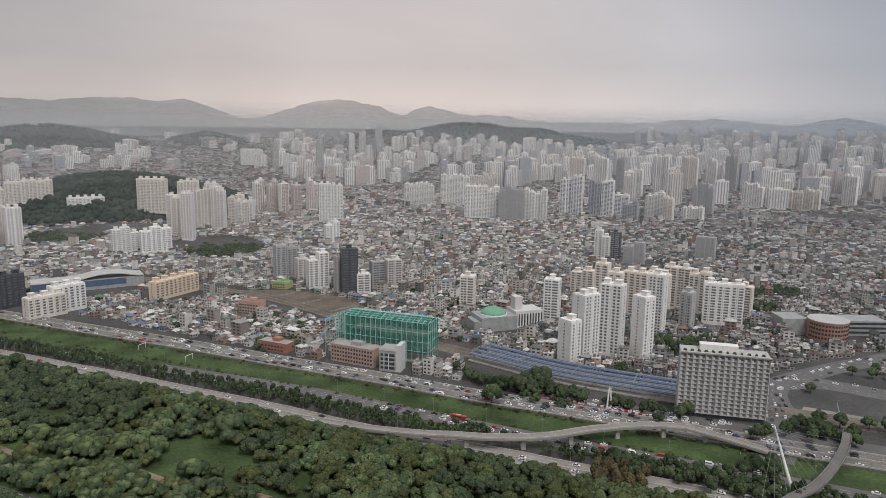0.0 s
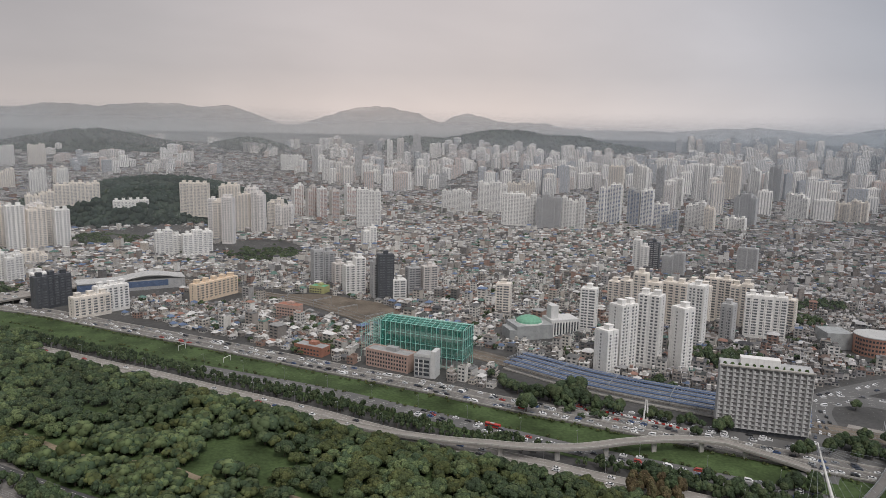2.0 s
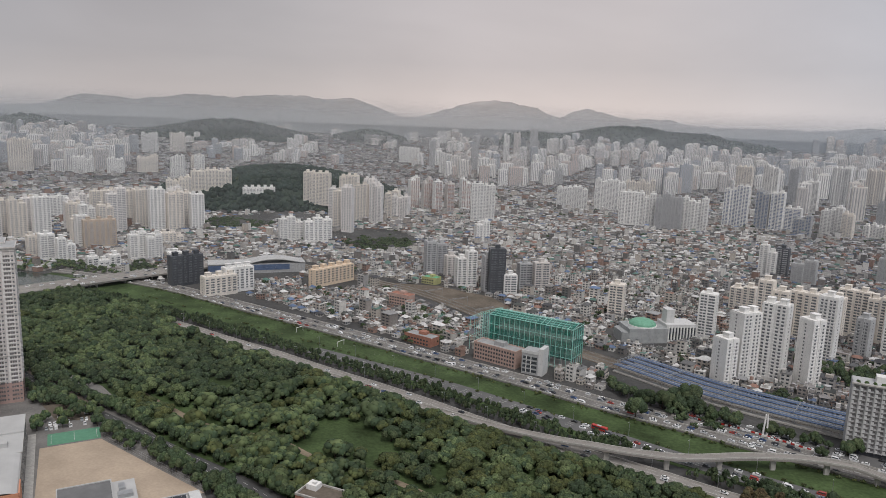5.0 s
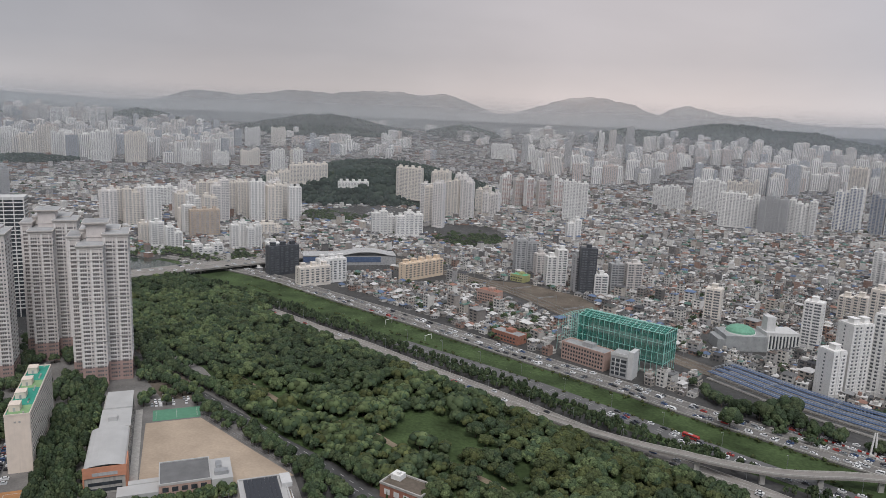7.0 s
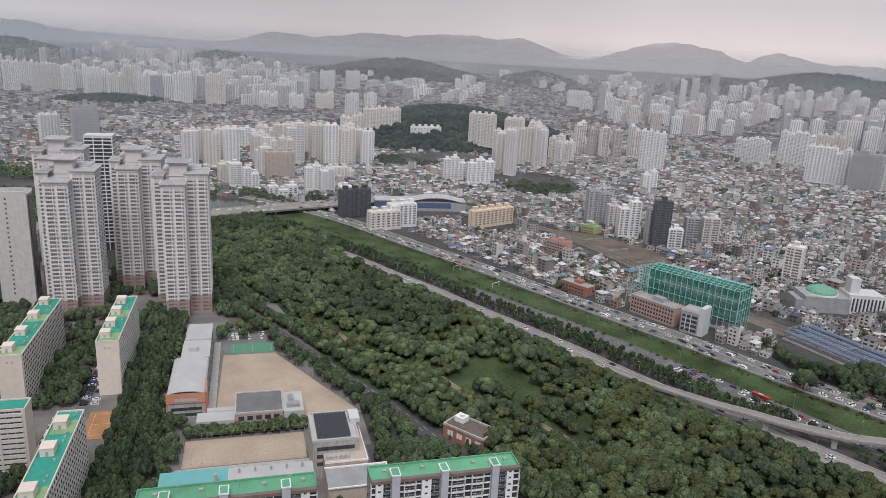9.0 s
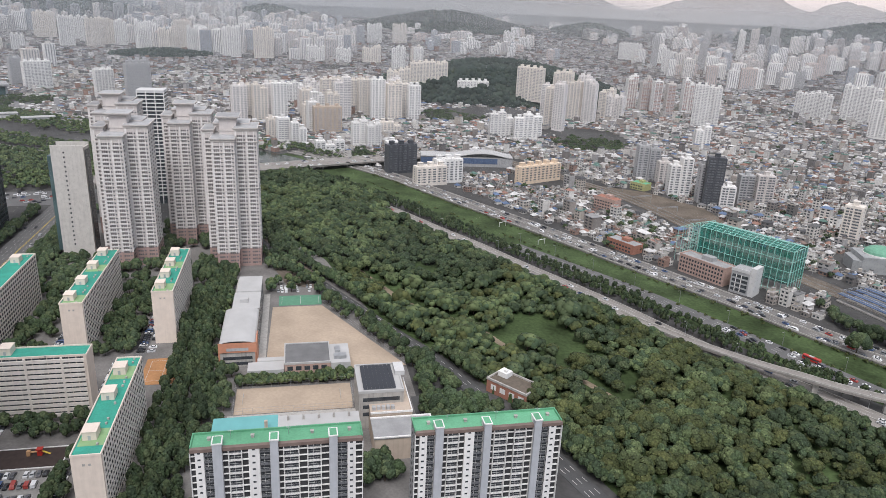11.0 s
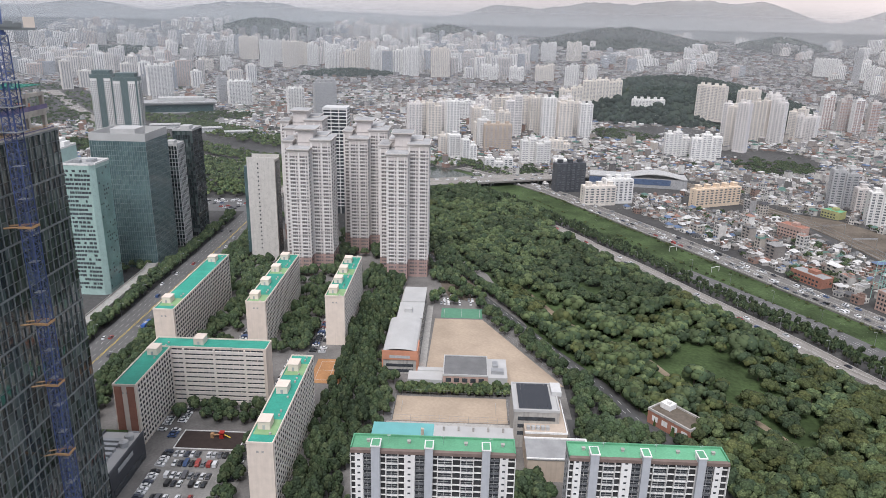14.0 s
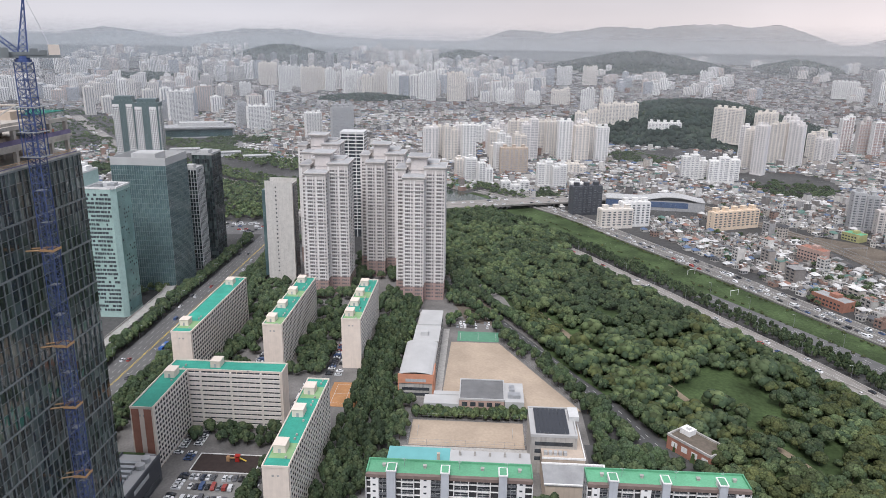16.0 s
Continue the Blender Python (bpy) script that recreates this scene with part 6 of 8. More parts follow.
for i in range(7):
    part("roof_plant", Shape().box(-7, -17 + i * 3.6, 13.15, 3, -15 + i * 3.6, 14.6), STEEL, sh)
part("sign_board", Shape().box(9.0, -12, 9.5, 9.25, 2, 11.5), GREY, sh, "grey sign board with unreadable bars")
part("shop_window", Shape().box(9.0, -17, 1, 9.15, 12, 4), PANE, sh)

# ---------------------------------------------------------------- building wrapped in green netting
PALE_NET = material("pale_scaffold_tube", (0.34, 0.58, 0.52), rough=0.6, vary=0.1)
nb = thing("scaffolded_building", -42, 595, 0, radians(-20), "large building wrapped in green scaffold netting", "building site")
NX, NY, NH = 38.5, 11.5, 35.5
part("frame_core", Shape().box(-NX + 2, -NY + 2, 0, NX - 2, NY - 2, 1.2).box(-NX + 3, -NY + 3, 12, NX - 3, NY - 3, 12.5).box(-NX + 3, -NY + 3, 23, NX - 3, NY - 3, 23.5), CONCRETE, nb)
for i in range(12):
    a = -NX + 3 + i * (2 * NX - 6) / 11
    for q in (-NY + 3, NY - 3):
        part("inner_column", Shape().box(a - 0.35, q - 0.35, 0, a + 0.35, q + 0.35, NH - 2), CONCRETE, nb)
cols_n, rows_n = 16, 3


def net_foot(a):
    """The netting is lifted near the open east end."""
    return 9.0 if a > NX * 0.45 else 4.5


for i in range(cols_n):
    a, b = -NX + i * 2 * NX / cols_n, -NX + (i + 1) * 2 * NX / cols_n
    foot = net_foot(a)
    for j in range(rows_n):
        z0, z1 = foot + j * (NH - foot) / rows_n, foot + (j + 1) * (NH - foot) / rows_n
        for yy in (-NY, NY):
            sag = 0.5 if yy < 0 else -0.5
            p = Shape().quad((a, yy, z0), ((a + b) / 2, yy + sag, z0 + 0.1), (b, yy, z0), (b, yy, z1), ((a + b) / 2, yy + sag, z1), (a, yy, z1))
            part("net_panel", p, NET, nb)
for xx, foot in ((-NX, 4.5), (NX, 9.0)):
    for i in range(5):
        a, b = -NY + i * 2 * NY / 5, -NY + (i + 1) * 2 * NY / 5
        part("net_panel", Shape().quad((xx, a, foot), (xx, b, foot), (xx, b, NH), (xx, a, NH)), NET, nb)
for i in range(cols_n + 1):
    a = -NX + i * 2 * NX / cols_n
    for yy in (-NY - 0.3, NY + 0.3):
        part("scaffold_post", Shape().rod((a, yy, 0), (a, yy, NH + 1), 0.24), PALE_NET, nb)
for i in range(6):
    a = -NY + i * 2 * NY / 5
    for xx in (-NX - 0.3, NX + 0.3):
        part("scaffold_post", Shape().rod((xx, a, 0), (xx, a, NH + 1), 0.2), PALE_NET, nb)
for j in range(5):
    z = 2.5 + j * (NH - 2.5) / 4
    part("scaffold_rail", Shape().rod((-NX, -NY - 0.4, z), (NX, -NY - 0.4, z), 0.17).rod((NX + 0.4, -NY, z), (NX + 0.4, NY, z), 0.15).rod((-NX - 0.4, -NY, z), (-NX - 0.4, NY, z), 0.17), PALE_NET, nb)
# low pitched roof of tubes
for i in range(cols_n + 1):
    a = -NX + i * 2 * NX / cols_n
    part("roof_truss", Shape().rod((a, -NY, NH), (a, 0, NH + 2.6), 0.18).rod((a, NY, NH), (a, 0, NH + 2.6), 0.18).rod((a, -NY, NH), (a, NY, NH), 0.12), PALE_NET, nb)
for j in range(7):
    a = -NY + j * 2 * NY / 6
    part("roof_rail", Shape().rod((-NX, a, NH + 2.6 * (1 - abs(a) / NY)), (NX, a, NH + 2.6 * (1 - abs(a) / NY)), 0.15), PALE_NET, nb)
for sy in (-1, 1):
    part("roof_net", Shape().quad((-NX + 0.5, sy * (NY - 0.3), NH - 0.3), (NX - 0.5, sy * (NY - 0.3), NH - 0.3), (NX - 0.5, 0, NH + 2.2), (-NX + 0.5, 0, NH + 2.2)), NET, nb)
# bare scaffold of the lower west end
for i, top_z in enumerate((34.5, 32.0, 29.5)):
    a = -NX - 6.5 * (i + 1)
    for yy in (-NY, -NY / 3, NY / 3, NY):
        part("scaffold_post", Shape().rod((a, yy, 0), (a, yy, top_z), 0.22), PALE_NET, nb)
    for z in (12.0, 22.0, top_z):
        part("scaffold_rail", Shape().rod((a, -NY, z), (a, NY, z), 0.17).rod((a, -NY, z), (a + 6.5, -NY, z + (2.5 if z > 25 else 0)), 0.17).rod((a, NY, z), (a + 6.5, NY, z + (2.5 if z > 25 else 0)), 0.17), PALE_NET, nb)
    part("net_panel", Shape().quad((a, NY, 6), (a + 6.5, NY, 6), (a + 6.5, NY, top_z), (a, NY, top_z)), NET, nb)
part("work_floor", Shape().box(-NX - 19, -NY + 1, 5.5, -NX, NY - 1, 6.0).box(-NX - 18, -NY + 2, 0, -NX - 2, NY - 2, 5.5), CONCRETE, nb)

# brick block and grey stair block before it
bb = thing("brick_building", -70.5, 577.5, 0, radians(-26), "salmon brick block with rows of windows", "building")
part("wall", Shape().box(-21, -7, 0, 21, 7, 14.5), PALEBRICK, bb)
part("roof", Shape().box(-20.6, -6.6, 14.5, 20.6, 6.6, 14.62), ROOF_GREY, bb)
part("parapet", Shape().box(-21.2, -7.2, 14.2, 21.2, -6.6, 15.4).box(-21.2, 6.6, 14.2, 21.2, 7.2, 15.4).box(-21.2, -6.6, 14.2, -20.6, 6.6, 15.4).box(20.6, -6.6, 14.2, 21.2, 6.6, 15.4), PALEBRICK, bb)
part("roof_house", Shape().box(-4, -2, 14.6, 6, 4, 18), GREY, bb)
pane_m = Shape().box(-0.75, -0.1, 0, 0.75, 0.05, 1.7).mesh("window", PANE)
for i in range(15):
    for j in range(4):
        o = part("window", pane_m, None, bb)
        o.matrix_basis = Matrix.Translation((-19 + i * 2.7, -7.02, 1.6 + j * 3.3))
TAKEN += [(-84, 583, 15), (-56, 571, 15)]
gb = thing("office_building", -38.4, 560.5, 0, radians(-16), "narrow grey office block with white stair tower", "office building")
part("wall", Shape().box(-9, -7, 0, 5, 7, 19), GREY, gb)
part("stair_tower", Shape().box(5.01, -6.5, 0, 9, 6, 22.5).box(-9.3, -7.4, 17.5, 5, -7.01, 20), PALEGREY, gb)
for j in range(4):
    part("window_band", Shape().box(-8, -7.15, 2 + j * 3.6, 4, -6.95, 4.2 + j * 3.6), PANE, gb)
    for a in (-5, -1):
        part("window_pier", Shape().box(a - 0.3, -7.3, 1.5 + j * 3.6, a + 0.3, -7.16, 4.6 + j * 3.6), WHITE, gb)
TAKEN += [(-38, 560, 12), (-70, 605, 22), (-42, 595, 20), (-14, 585, 20), (-92, 613, 18)]

# grey slab of flats near the bridge
gs = thing("apartment_building", 197, 474, 0, radians(-14), "grey concrete slab with deep regular balconies", "apartment building")
GW, GD, GH = 29.0, 7.5, 47.0
part("wall", Shape().box(-GW, -GD, 3, GW, GD, GH), GREY, gs)
part("podium", Shape().box(-GW + 1, -GD + 1, 0, GW - 1, GD - 1, 3.01), DARKGREY, gs)
part("roof", Shape().box(-GW + 0.4, -GD + 0.4, GH, GW - 0.4, GD - 0.4, GH + 0.2), ROOF_GREY, gs)
part("cornice", Shape().box(-GW - 0.6, -GD - 1.6, GH - 0.5, GW + 0.6, -GD + 0.4, GH + 0.4), CONCRETE, gs)
for a in np.arange(-GW + 3, GW - 2, 4.6):
    part("roof_planting", Shape().turned(a, -GD + 2.2, GH + 0.2, GH + 1.5, 2.6, 1.4, a, 0.6), GRASS, gs, "clipped green roof shrubs")
part("roof_house", Shape().box(-16, -2, GH + 0.2, 9, 5, GH + 4.5), WHITE, gs)
pane_g = Shape().box(-1.25, -0.05, 0.5, 1.25, 0.05, 2.3).mesh("window", PANE_TOWER)
rail_g = Shape().box(-1.9, -0.1, 0, 1.9, 0.02, 0.34).box(-1.9, -0.1, 0.34, -0.5, 0.02, 2.1).mesh("balcony_front", PALEGREY)
pier_g = Shape().box(-0.16, -1.0, 3, 0.16, 0, GH - 0.8).mesh("pier", PALEGREY)
for i in range(14):
    cx = -GW + 2.2 + i * (2 * GW - 4.4) / 13
    for j in range(14):
        z = 4 + j * 3.0
        o = part("window", pane_g, None, gs)
        o.matrix_basis = Matrix.Translation((cx, -GD - 0.02, z))
        o = part("balcony_front", rail_g, None, gs)
        o.matrix_basis = Matrix.Translation((cx, -GD - 1.1, z - 0.4))
for i in range(15):
    o = part("pier", pier_g, None, gs)
    o.matrix_basis = Matrix.Translation((-GW + 0.1 + i * (2 * GW - 0.2) / 14, -GD, 0))
TAKEN.append((197, 474, 34))

# railway station canopies
for k, (off, wide) in enumerate(((15.5, 6.4), (5.5, 6.8), (-5, 6.6), (-15, 6))):
    pts = [(x, y) for x, y in RAILWAY if 28 < x < 250]
    st = thing("station_canopy", 0, 0, 0, 0, "long blue station canopy over a platform", "station roof", "station canopies")
    part("roof", band(pts, off + wide / 2, off - wide / 2, 6.2, 6.6), RAILBLUE, st)
    part("ridge", band(pts, off + 0.4, off - 0.4, 6.6, 7.0), STEEL, st)
    part("platform", band(pts, off + 3, off - 3, 0.2, 1.3), CONCRETE, st)
    for x, y, a in along(pts, 14, off):
        part("column", Shape().box(x - 0.2, y - 0.2, 1.2, x + 0.2, y + 0.2, 6.3), STEEL, st)
rails = Shape()
for o in (-8.7, -7.3, -0.7, 0.7, 7.3, 8.7):
    b = band(RAILWAY, o + 0.08, o - 0.08, 0.28, 0.46)
    k = len(rails.v)
    rails.v += b.v
    rails.f += [tuple(i + k for i in q) for q in b.f]
tagged(new("rails", rails.mesh("rails", STEEL)), "steel rails on the railway bed", "rails", kind="structure")
for x, y, a in along(RAILWAY, 46, 0):
    if x > -300:
        gt = thing("catenary_gantry", x, y, 0.2, a, "grey steel gantry over the tracks", "gantry", "railway gantries")
        for s in (-12.5, 12.5):
            part("post", Shape().rod((0, s, 0), (0, s, 9), 0.22), STEEL, gt)
        part("beam", Shape().rod((0, -12.5, 8.6), (0, 12.5, 8.6), 0.2).rod((0, -12.5, 7.6), (0, 12.5, 7.6), 0.14), STEEL, gt)

# domed hall
ha = thing("assembly_hall", 62, 690, 0, radians(20), "grey assembly hall with a green dome", "hall")
part("wall", Shape().box(-28, -14, 0, 10, 14, 14).prism([(-34, -10), (-28, -14), (-28, 14), (-34, 10)], 0, 10), DARKBELT, ha)
part("annex", Shape().box(10.1, -10, 0, 40, 12, 17).box(12, -4, 17, 20, 6, 30), PALEGREY, ha)
dome = Shape()
for k in range(5):
    r0, r1 = 13 * math.cos(k / 5 * math.pi / 2), 13 * math.cos((k + 1) / 5 * math.pi / 2)
    z0, z1 = 15 + 6 * math.sin(k / 5 * math.pi / 2), 15 + 6 * math.sin((k + 1) / 5 * math.pi / 2)
    for i in range(20):
        a0, a1 = 2 * math.pi * i / 20, 2 * math.pi * (i + 1) / 20
        dome.quad((-10 + r0 * math.cos(a0), r0 * math.sin(a0), z0), (-10 + r0 * math.cos(a1), r0 * math.sin(a1), z0), (-10 + r1 * math.cos(a1), r1 * math.sin(a1), z1), (-10 + r1 * math.cos(a0), r1 * math.sin(a0), z1))
part("drum", Shape().rod((-10, 0, 14), (-10, 0, 15.1), 13.5, 20), WHITE, ha)
part("dome", dome, material("copper_green", (0.16, 0.36, 0.25), rough=0.6, vary=0.15), ha, "green copper dome")
for i in range(9):
    part("column", Shape().box(12 + i * 3.1, -10.5, 0, 12.9 + i * 3.1, -10.01, 15), WHITE, ha)
    part("tall_window", Shape().box(13.2 + i * 3.1, -10.15, 2, 14.6 + i * 3.1, -9.95, 14), PANE, ha)
TAKEN.append((50, 690, 34))
TAKEN.append((88, 704, 20))

# round brick building
REDBRICK = material("weathered_red_brick", (0.40, 0.22, 0.165), vary=0.12, stain=0.12)
rb = thing("round_building", 376, 668, 0, 0, "round brick building with a pale flat roof", "building")
part("drum", Shape().rod((0, 0, 0), (0, 0, 18), 18, 28), REDBRICK, rb)
part("roof", Shape().rod((0, 0, 18), (0, 0, 18.8), 18.6, 28), ROOF_WHITE, rb)
for j in range(4):
    for i in range(20):
        a = math.pi + math.pi * (i + 0.5) / 20
        part("window", Shape().turned(18 * math.cos(a), 18 * math.sin(a), 2 + j * 4, 4 + j * 4, 1.8, 0.3, a + math.pi / 2), PANE, rb)
part("side_block", Shape().box(-40, 8, 0, -16, 34, 16).box(18, 6, 0, 62, 30, 15), DARKBELT, rb)
for j in range(3):
    part("window_band", Shape().box(20, 5.85, 2.5 + j * 4.4, 61, 6.1, 4.6 + j * 4.4), PANE, rb)
TAKEN.append((376, 668, 32))
TAKEN.append((415, 690, 26))

# curved white station hall by the river bend
wh = thing("exhibition_hall", -420, 830, 0, radians(32), "long white hall with a wave roof and blue glass", "hall")
part("wall", Shape().box(-60, -14, 0, 60, 14, 12), GREY, wh)
part("blue_glass", Shape().box(-60, -14.3, 4, 40, -14.02, 11), RAILBLUE, wh)
wave = Shape()
for i in range(24):
    a, b = -60 + i * 5, -55 + i * 5
    za, zb = (13 + 5 * max(0, math.sin(q / 60 * math.pi * 0.9 + 0.6)) for q in (a, b))
    wave.quad((a, -15, za), (b, -15, zb), (b, 15, zb), (a, 15, za))
    wave.quad((a, -15, za - 0.8), (a, -15, za), (b, -15, zb), (b, -15, zb - 0.8))
part("wave_roof", wave, ROOF_WHITE, wh)
TAKEN.append((-420, 830, 62))
TAKEN.append((-460, 800, 40))

# cable-stayed footbridge
fb = thing("footbridge", 0, 0, 0, 0, "curved footbridge hung from a leaning white mast", "bridge")
FB = smooth_line([(150, 318), (185, 347), (207, 362), (232, 388), (251, 412), (266, 436)])
part("deck", band(FB, 2.7, -2.7, 6.0, 6.7), FARDECK, fb)
for o in (2.6, -2.6):
    part("railing", band(FB, o + 0.06, o - 0.06, 6.7, 7.9), STEEL, fb)
part("mast", Shape().rod((199, 371, 0), (194, 388, 31), 1.1, 8, 0.35), WHITE, fb, "white leaning steel mast")
for k in range(2, len(FB) - 3, 2):
    part("cable", Shape().rod((194.3, 387, 29), (*FB[k], 6.8), 0.06), STEEL, fb)
for k in (4, 14, 26):
    part("pier", Shape().rod((*FB[k], 0), (*FB[k], 6.0), 0.7, 8), CONCRETE, fb)

# light-rail viaduct beside the avenue
vd = thing("viaduct", 0, 0, 0, 0, "low grey light-rail viaduct beside the avenue", "viaduct")
VD = [uv(-246, 330), uv(-245, 420), uv(-247, 520), uv(-250, 536)]
part("deck", band(VD, 4, -4, 5.0, 6.0), CONCRETE, vd)
for o in (3.9, -3.9):
    part("parapet", band(VD, o + 0.15, o - 0.15, 6.0, 7.1), CONCRETE, vd)
for o in (-2.6, -1.2, 1.2, 2.6):
    part("rail", band(VD, o + 0.07, o - 0.07, 6.0, 6.2), STEEL, vd)
for x, y, a in along(VD, 22):
    part("pier", Shape().turned(x, y, 0, 5.0, 1.6, 2.4, a), CONCRETE, vd)

# halls and sheds in the western plain
ch = thing("convention_hall", -1420, 740, 0, radians(62), "long low convention hall with a grey glass front", "hall")
part("wall", Shape().box(-70, -25, 0, 70, 25, 20), GREY, ch)
part("glass_front", Shape().box(-66, -25.4, 3, 66, -25.02, 17), GLASS_TEAL, ch)
part("roof", Shape().prism([(-74, -32), (74, -32), (70, 26), (-70, 26)], 20, 23), ROOF_GREY, ch)
part("upper_hall", Shape().box(-40, -10, 23, 50, 22, 30), ROOF_WHITE, ch)
for k, (x, y, w, d, t) in enumerate(((-1150, 640, 60, 16, 65), (-1080, 665, 45, 14, 65), (-1230, 610, 50, 18, 60), (-980, 720, 40, 16, 70))):
    sd = thing("shed", x, y, 0, radians(t), "long white-roofed low shed", "shed", "white sheds")
    part("wall", Shape().box(-w / 2, -d / 2, 0, w / 2, d / 2, 7), PALEGREY, sd)
    part("roof", Shape().prism([(-w / 2 - 1, -d / 2 - 1), (w / 2 + 1, -d / 2 - 1), (w / 2 + 1, d / 2 + 1), (-w / 2 - 1, d / 2 + 1)], 7, 8), ROOF_WHITE, sd)
    part("roof_light", Shape().box(-w / 2 + 4, -1.2, 8, w / 2 - 4, 1.2, 9), PALEGREY, sd)
    TAKEN.append((x, y, w / 2))
TAKEN.append((-1420, 740, 70))

# white portal frames on the riverside lawn
for x, y, t in ((-211, 575, 68), (-262, 603, 68)):
    po = thing("portal_frame", x, y, 0.05, radians(t), "white steel portal frame on the lawn", "portal frame", "portal frames on the lawn")
    for a in (-4.2, 4.2):
        part("post", Shape().rod((a, 0, 0), (a, 0, 4.6), 0.2, 6), WHITE, po)
    part("beam", Shape().rod((-4.6, 0, 4.5), (4.6, 0, 4.5), 0.24, 6), WHITE, po)

# excavator in the building yard
ex = thing("excavator", -345, 414, 0.15, radians(35), "small orange excavator in the building yard", "excavator")
for a in (-1.1, 1.1):
    part("track", Shape().prism([(-1.9, a - 0.3), (1.9, a - 0.3), (1.9, a + 0.3), (-1.9, a + 0.3)], 0.0, 0.9), RUBBER, ex)
part("body", Shape().prism([(-1.9, -1.3), (1.2, -1.3), (1.4, 0), (1.2, 1.3), (-1.9, 1.3)], 0.95, 2.1), ORANGE, ex)
part("cab", Shape().turned(0.5, 0.65, 2.1, 3.4, 1.5, 1.1, 0, 0.85), PANE, ex)
part("boom", Shape().rod((1.2, -0.3, 1.8), (4.2, -0.3, 4.8), 0.28).rod((4.2, -0.3, 4.8), (6.4, -0.3, 2.6), 0.22), ORANGE, ex)
part("bucket", Shape().turned(6.5, -0.3, 1.6, 2.7, 1.0, 1.2, 0, 0.7), FIN, ex)

# road bridge over the river bend
br = thing("road_bridge", 0, 0, 0, 0, "wide pale concrete road bridge over the river", "bridge")
part("deck", band(BRIDGE, 17, -17, 4.6, 6.2), DECK, br)
for o in (16.8, -17.1, 0.15):
    part("parapet", band(BRIDGE, o, o - 0.3, 6.2, 7.1), CONCRETE, br, "pale concrete parapet")
for x, y, a in along(BRIDGE, 32, 0.0):
    for o in (-11, 0, 11):
        px, py = x - o * math.sin(a), y + o * math.cos(a)
        part("pier", Shape().rod((px, py, -0.5), (px, py, 4.6), 1.1, 8), CONCRETE, br)


def twin_tower(x, y, w, h, turn):
    """Teal core with white window piers and a teal crown."""
    top = thing("apartment_tower", x, y, 0, turn, "twin white and teal apartment tower", "apartment tower", "twin towers")
    part("core", Shape().box(-w / 2, -12, 0, w / 2, 12, h), TEALPANEL, top)
    part("crown", Shape().box(-w * 0.4, -10, h, w * 0.4, 10, h + 6), TEALPANEL, top)
    for x0, x1 in ((-0.5, -0.2), (0.12, 0.42)):
        pier = part("window_pier", Shape().box(x0 * w, -12.8, 0, x1 * w, -12.02, h - 6), WHITE, top)
        holes, n = Shape(), 4
        for z in np.arange(4, h - 9, 3.0):
            for i in range(n):
                a = x0 * w + (i + 0.2) * (x1 - x0) * w / n
                holes.box(a, -12.9, z, a + (x1 - x0) * w / n * 0.6, -12.7, z + 1.7)
        tagged(part("window_grid", holes, PANE, pier), kind="stuff")
    for y0 in (-11, 3):
        pier = part("window_pier", Shape().box(w / 2 + 0.02, y0, 0, w / 2 + 0.8, y0 + 8, h - 6), WHITE, top)
        holes = Shape()
        for z in np.arange(4, h - 9, 3.0):
            for i in range(3):
                holes.box(w / 2 + 0.7, y0 + 0.6 + i * 2.5, z, w / 2 + 0.9, y0 + 2.2 + i * 2.5, z + 1.7)
        tagged(part("window_grid", holes, PANE, pier), kind="stuff")


twin_tower(-1182, 491, 33, 103, radians(52))
twin_tower(-1113, 498, 35, 103, radians(50))


def low_block(x, y, w, d, h, turn, mat, roof, label):
    """A low plain block with window rows, a parapet and a roof hut."""
    top = thing("building", x, y, 0, turn, label, "building")
    part("wall", Shape().box(-w / 2, -d / 2, 0, w / 2, d / 2, h), mat, top)
    part("roof", Shape().box(-w / 2 + 0.3, -d / 2 + 0.3, h, w / 2 - 0.3, d / 2 - 0.3, h + 0.1), roof, top)
    part("parapet", Shape().box(-w / 2 - 0.1, -d / 2 - 0.1, h - 0.2, w / 2 + 0.1, -d / 2 + 0.3, h + 0.8).box(-w / 2 - 0.1, d / 2 - 0.3, h - 0.2, w / 2 + 0.1, d / 2 + 0.1, h + 0.8), mat, top)
    part("roof_hut", Shape().box(-w * 0.1, -1, h + 0.1, w * 0.15, d * 0.4, h + 2.8), mat, top)
    for z in np.arange(1.1, h - 2, 3.2):
        for i in range(int(w / 3.4)):
            a = -w / 2 + 1.0 + i * 3.4
            part("window", Shape().box(a, -d / 2 - 0.06, z, a + 2.0, -d / 2 + 0.05, z + 1.5), PANE, top)
    TAKEN.append((x, y, max(w, d) / 2 + 2))


low_block(-192, 845, 20, 14, 8, radians(-18), material("faded_yellow_paint", (0.42, 0.41, 0.20), vary=0.1, stain=0.12), ROOF_GREEN, "small faded yellow block beside the rail yard")
low_block(-145, 607, 30, 13, 8, radians(-24), BRICK, ROOF_GREY, "low red brick block by the river road")
low_block(-199, 733, 26, 12, 12, radians(-20), PALEBRICK, BRICK, "salmon brick block among low sheds")

# ---------------------------------------------------------------- low houses


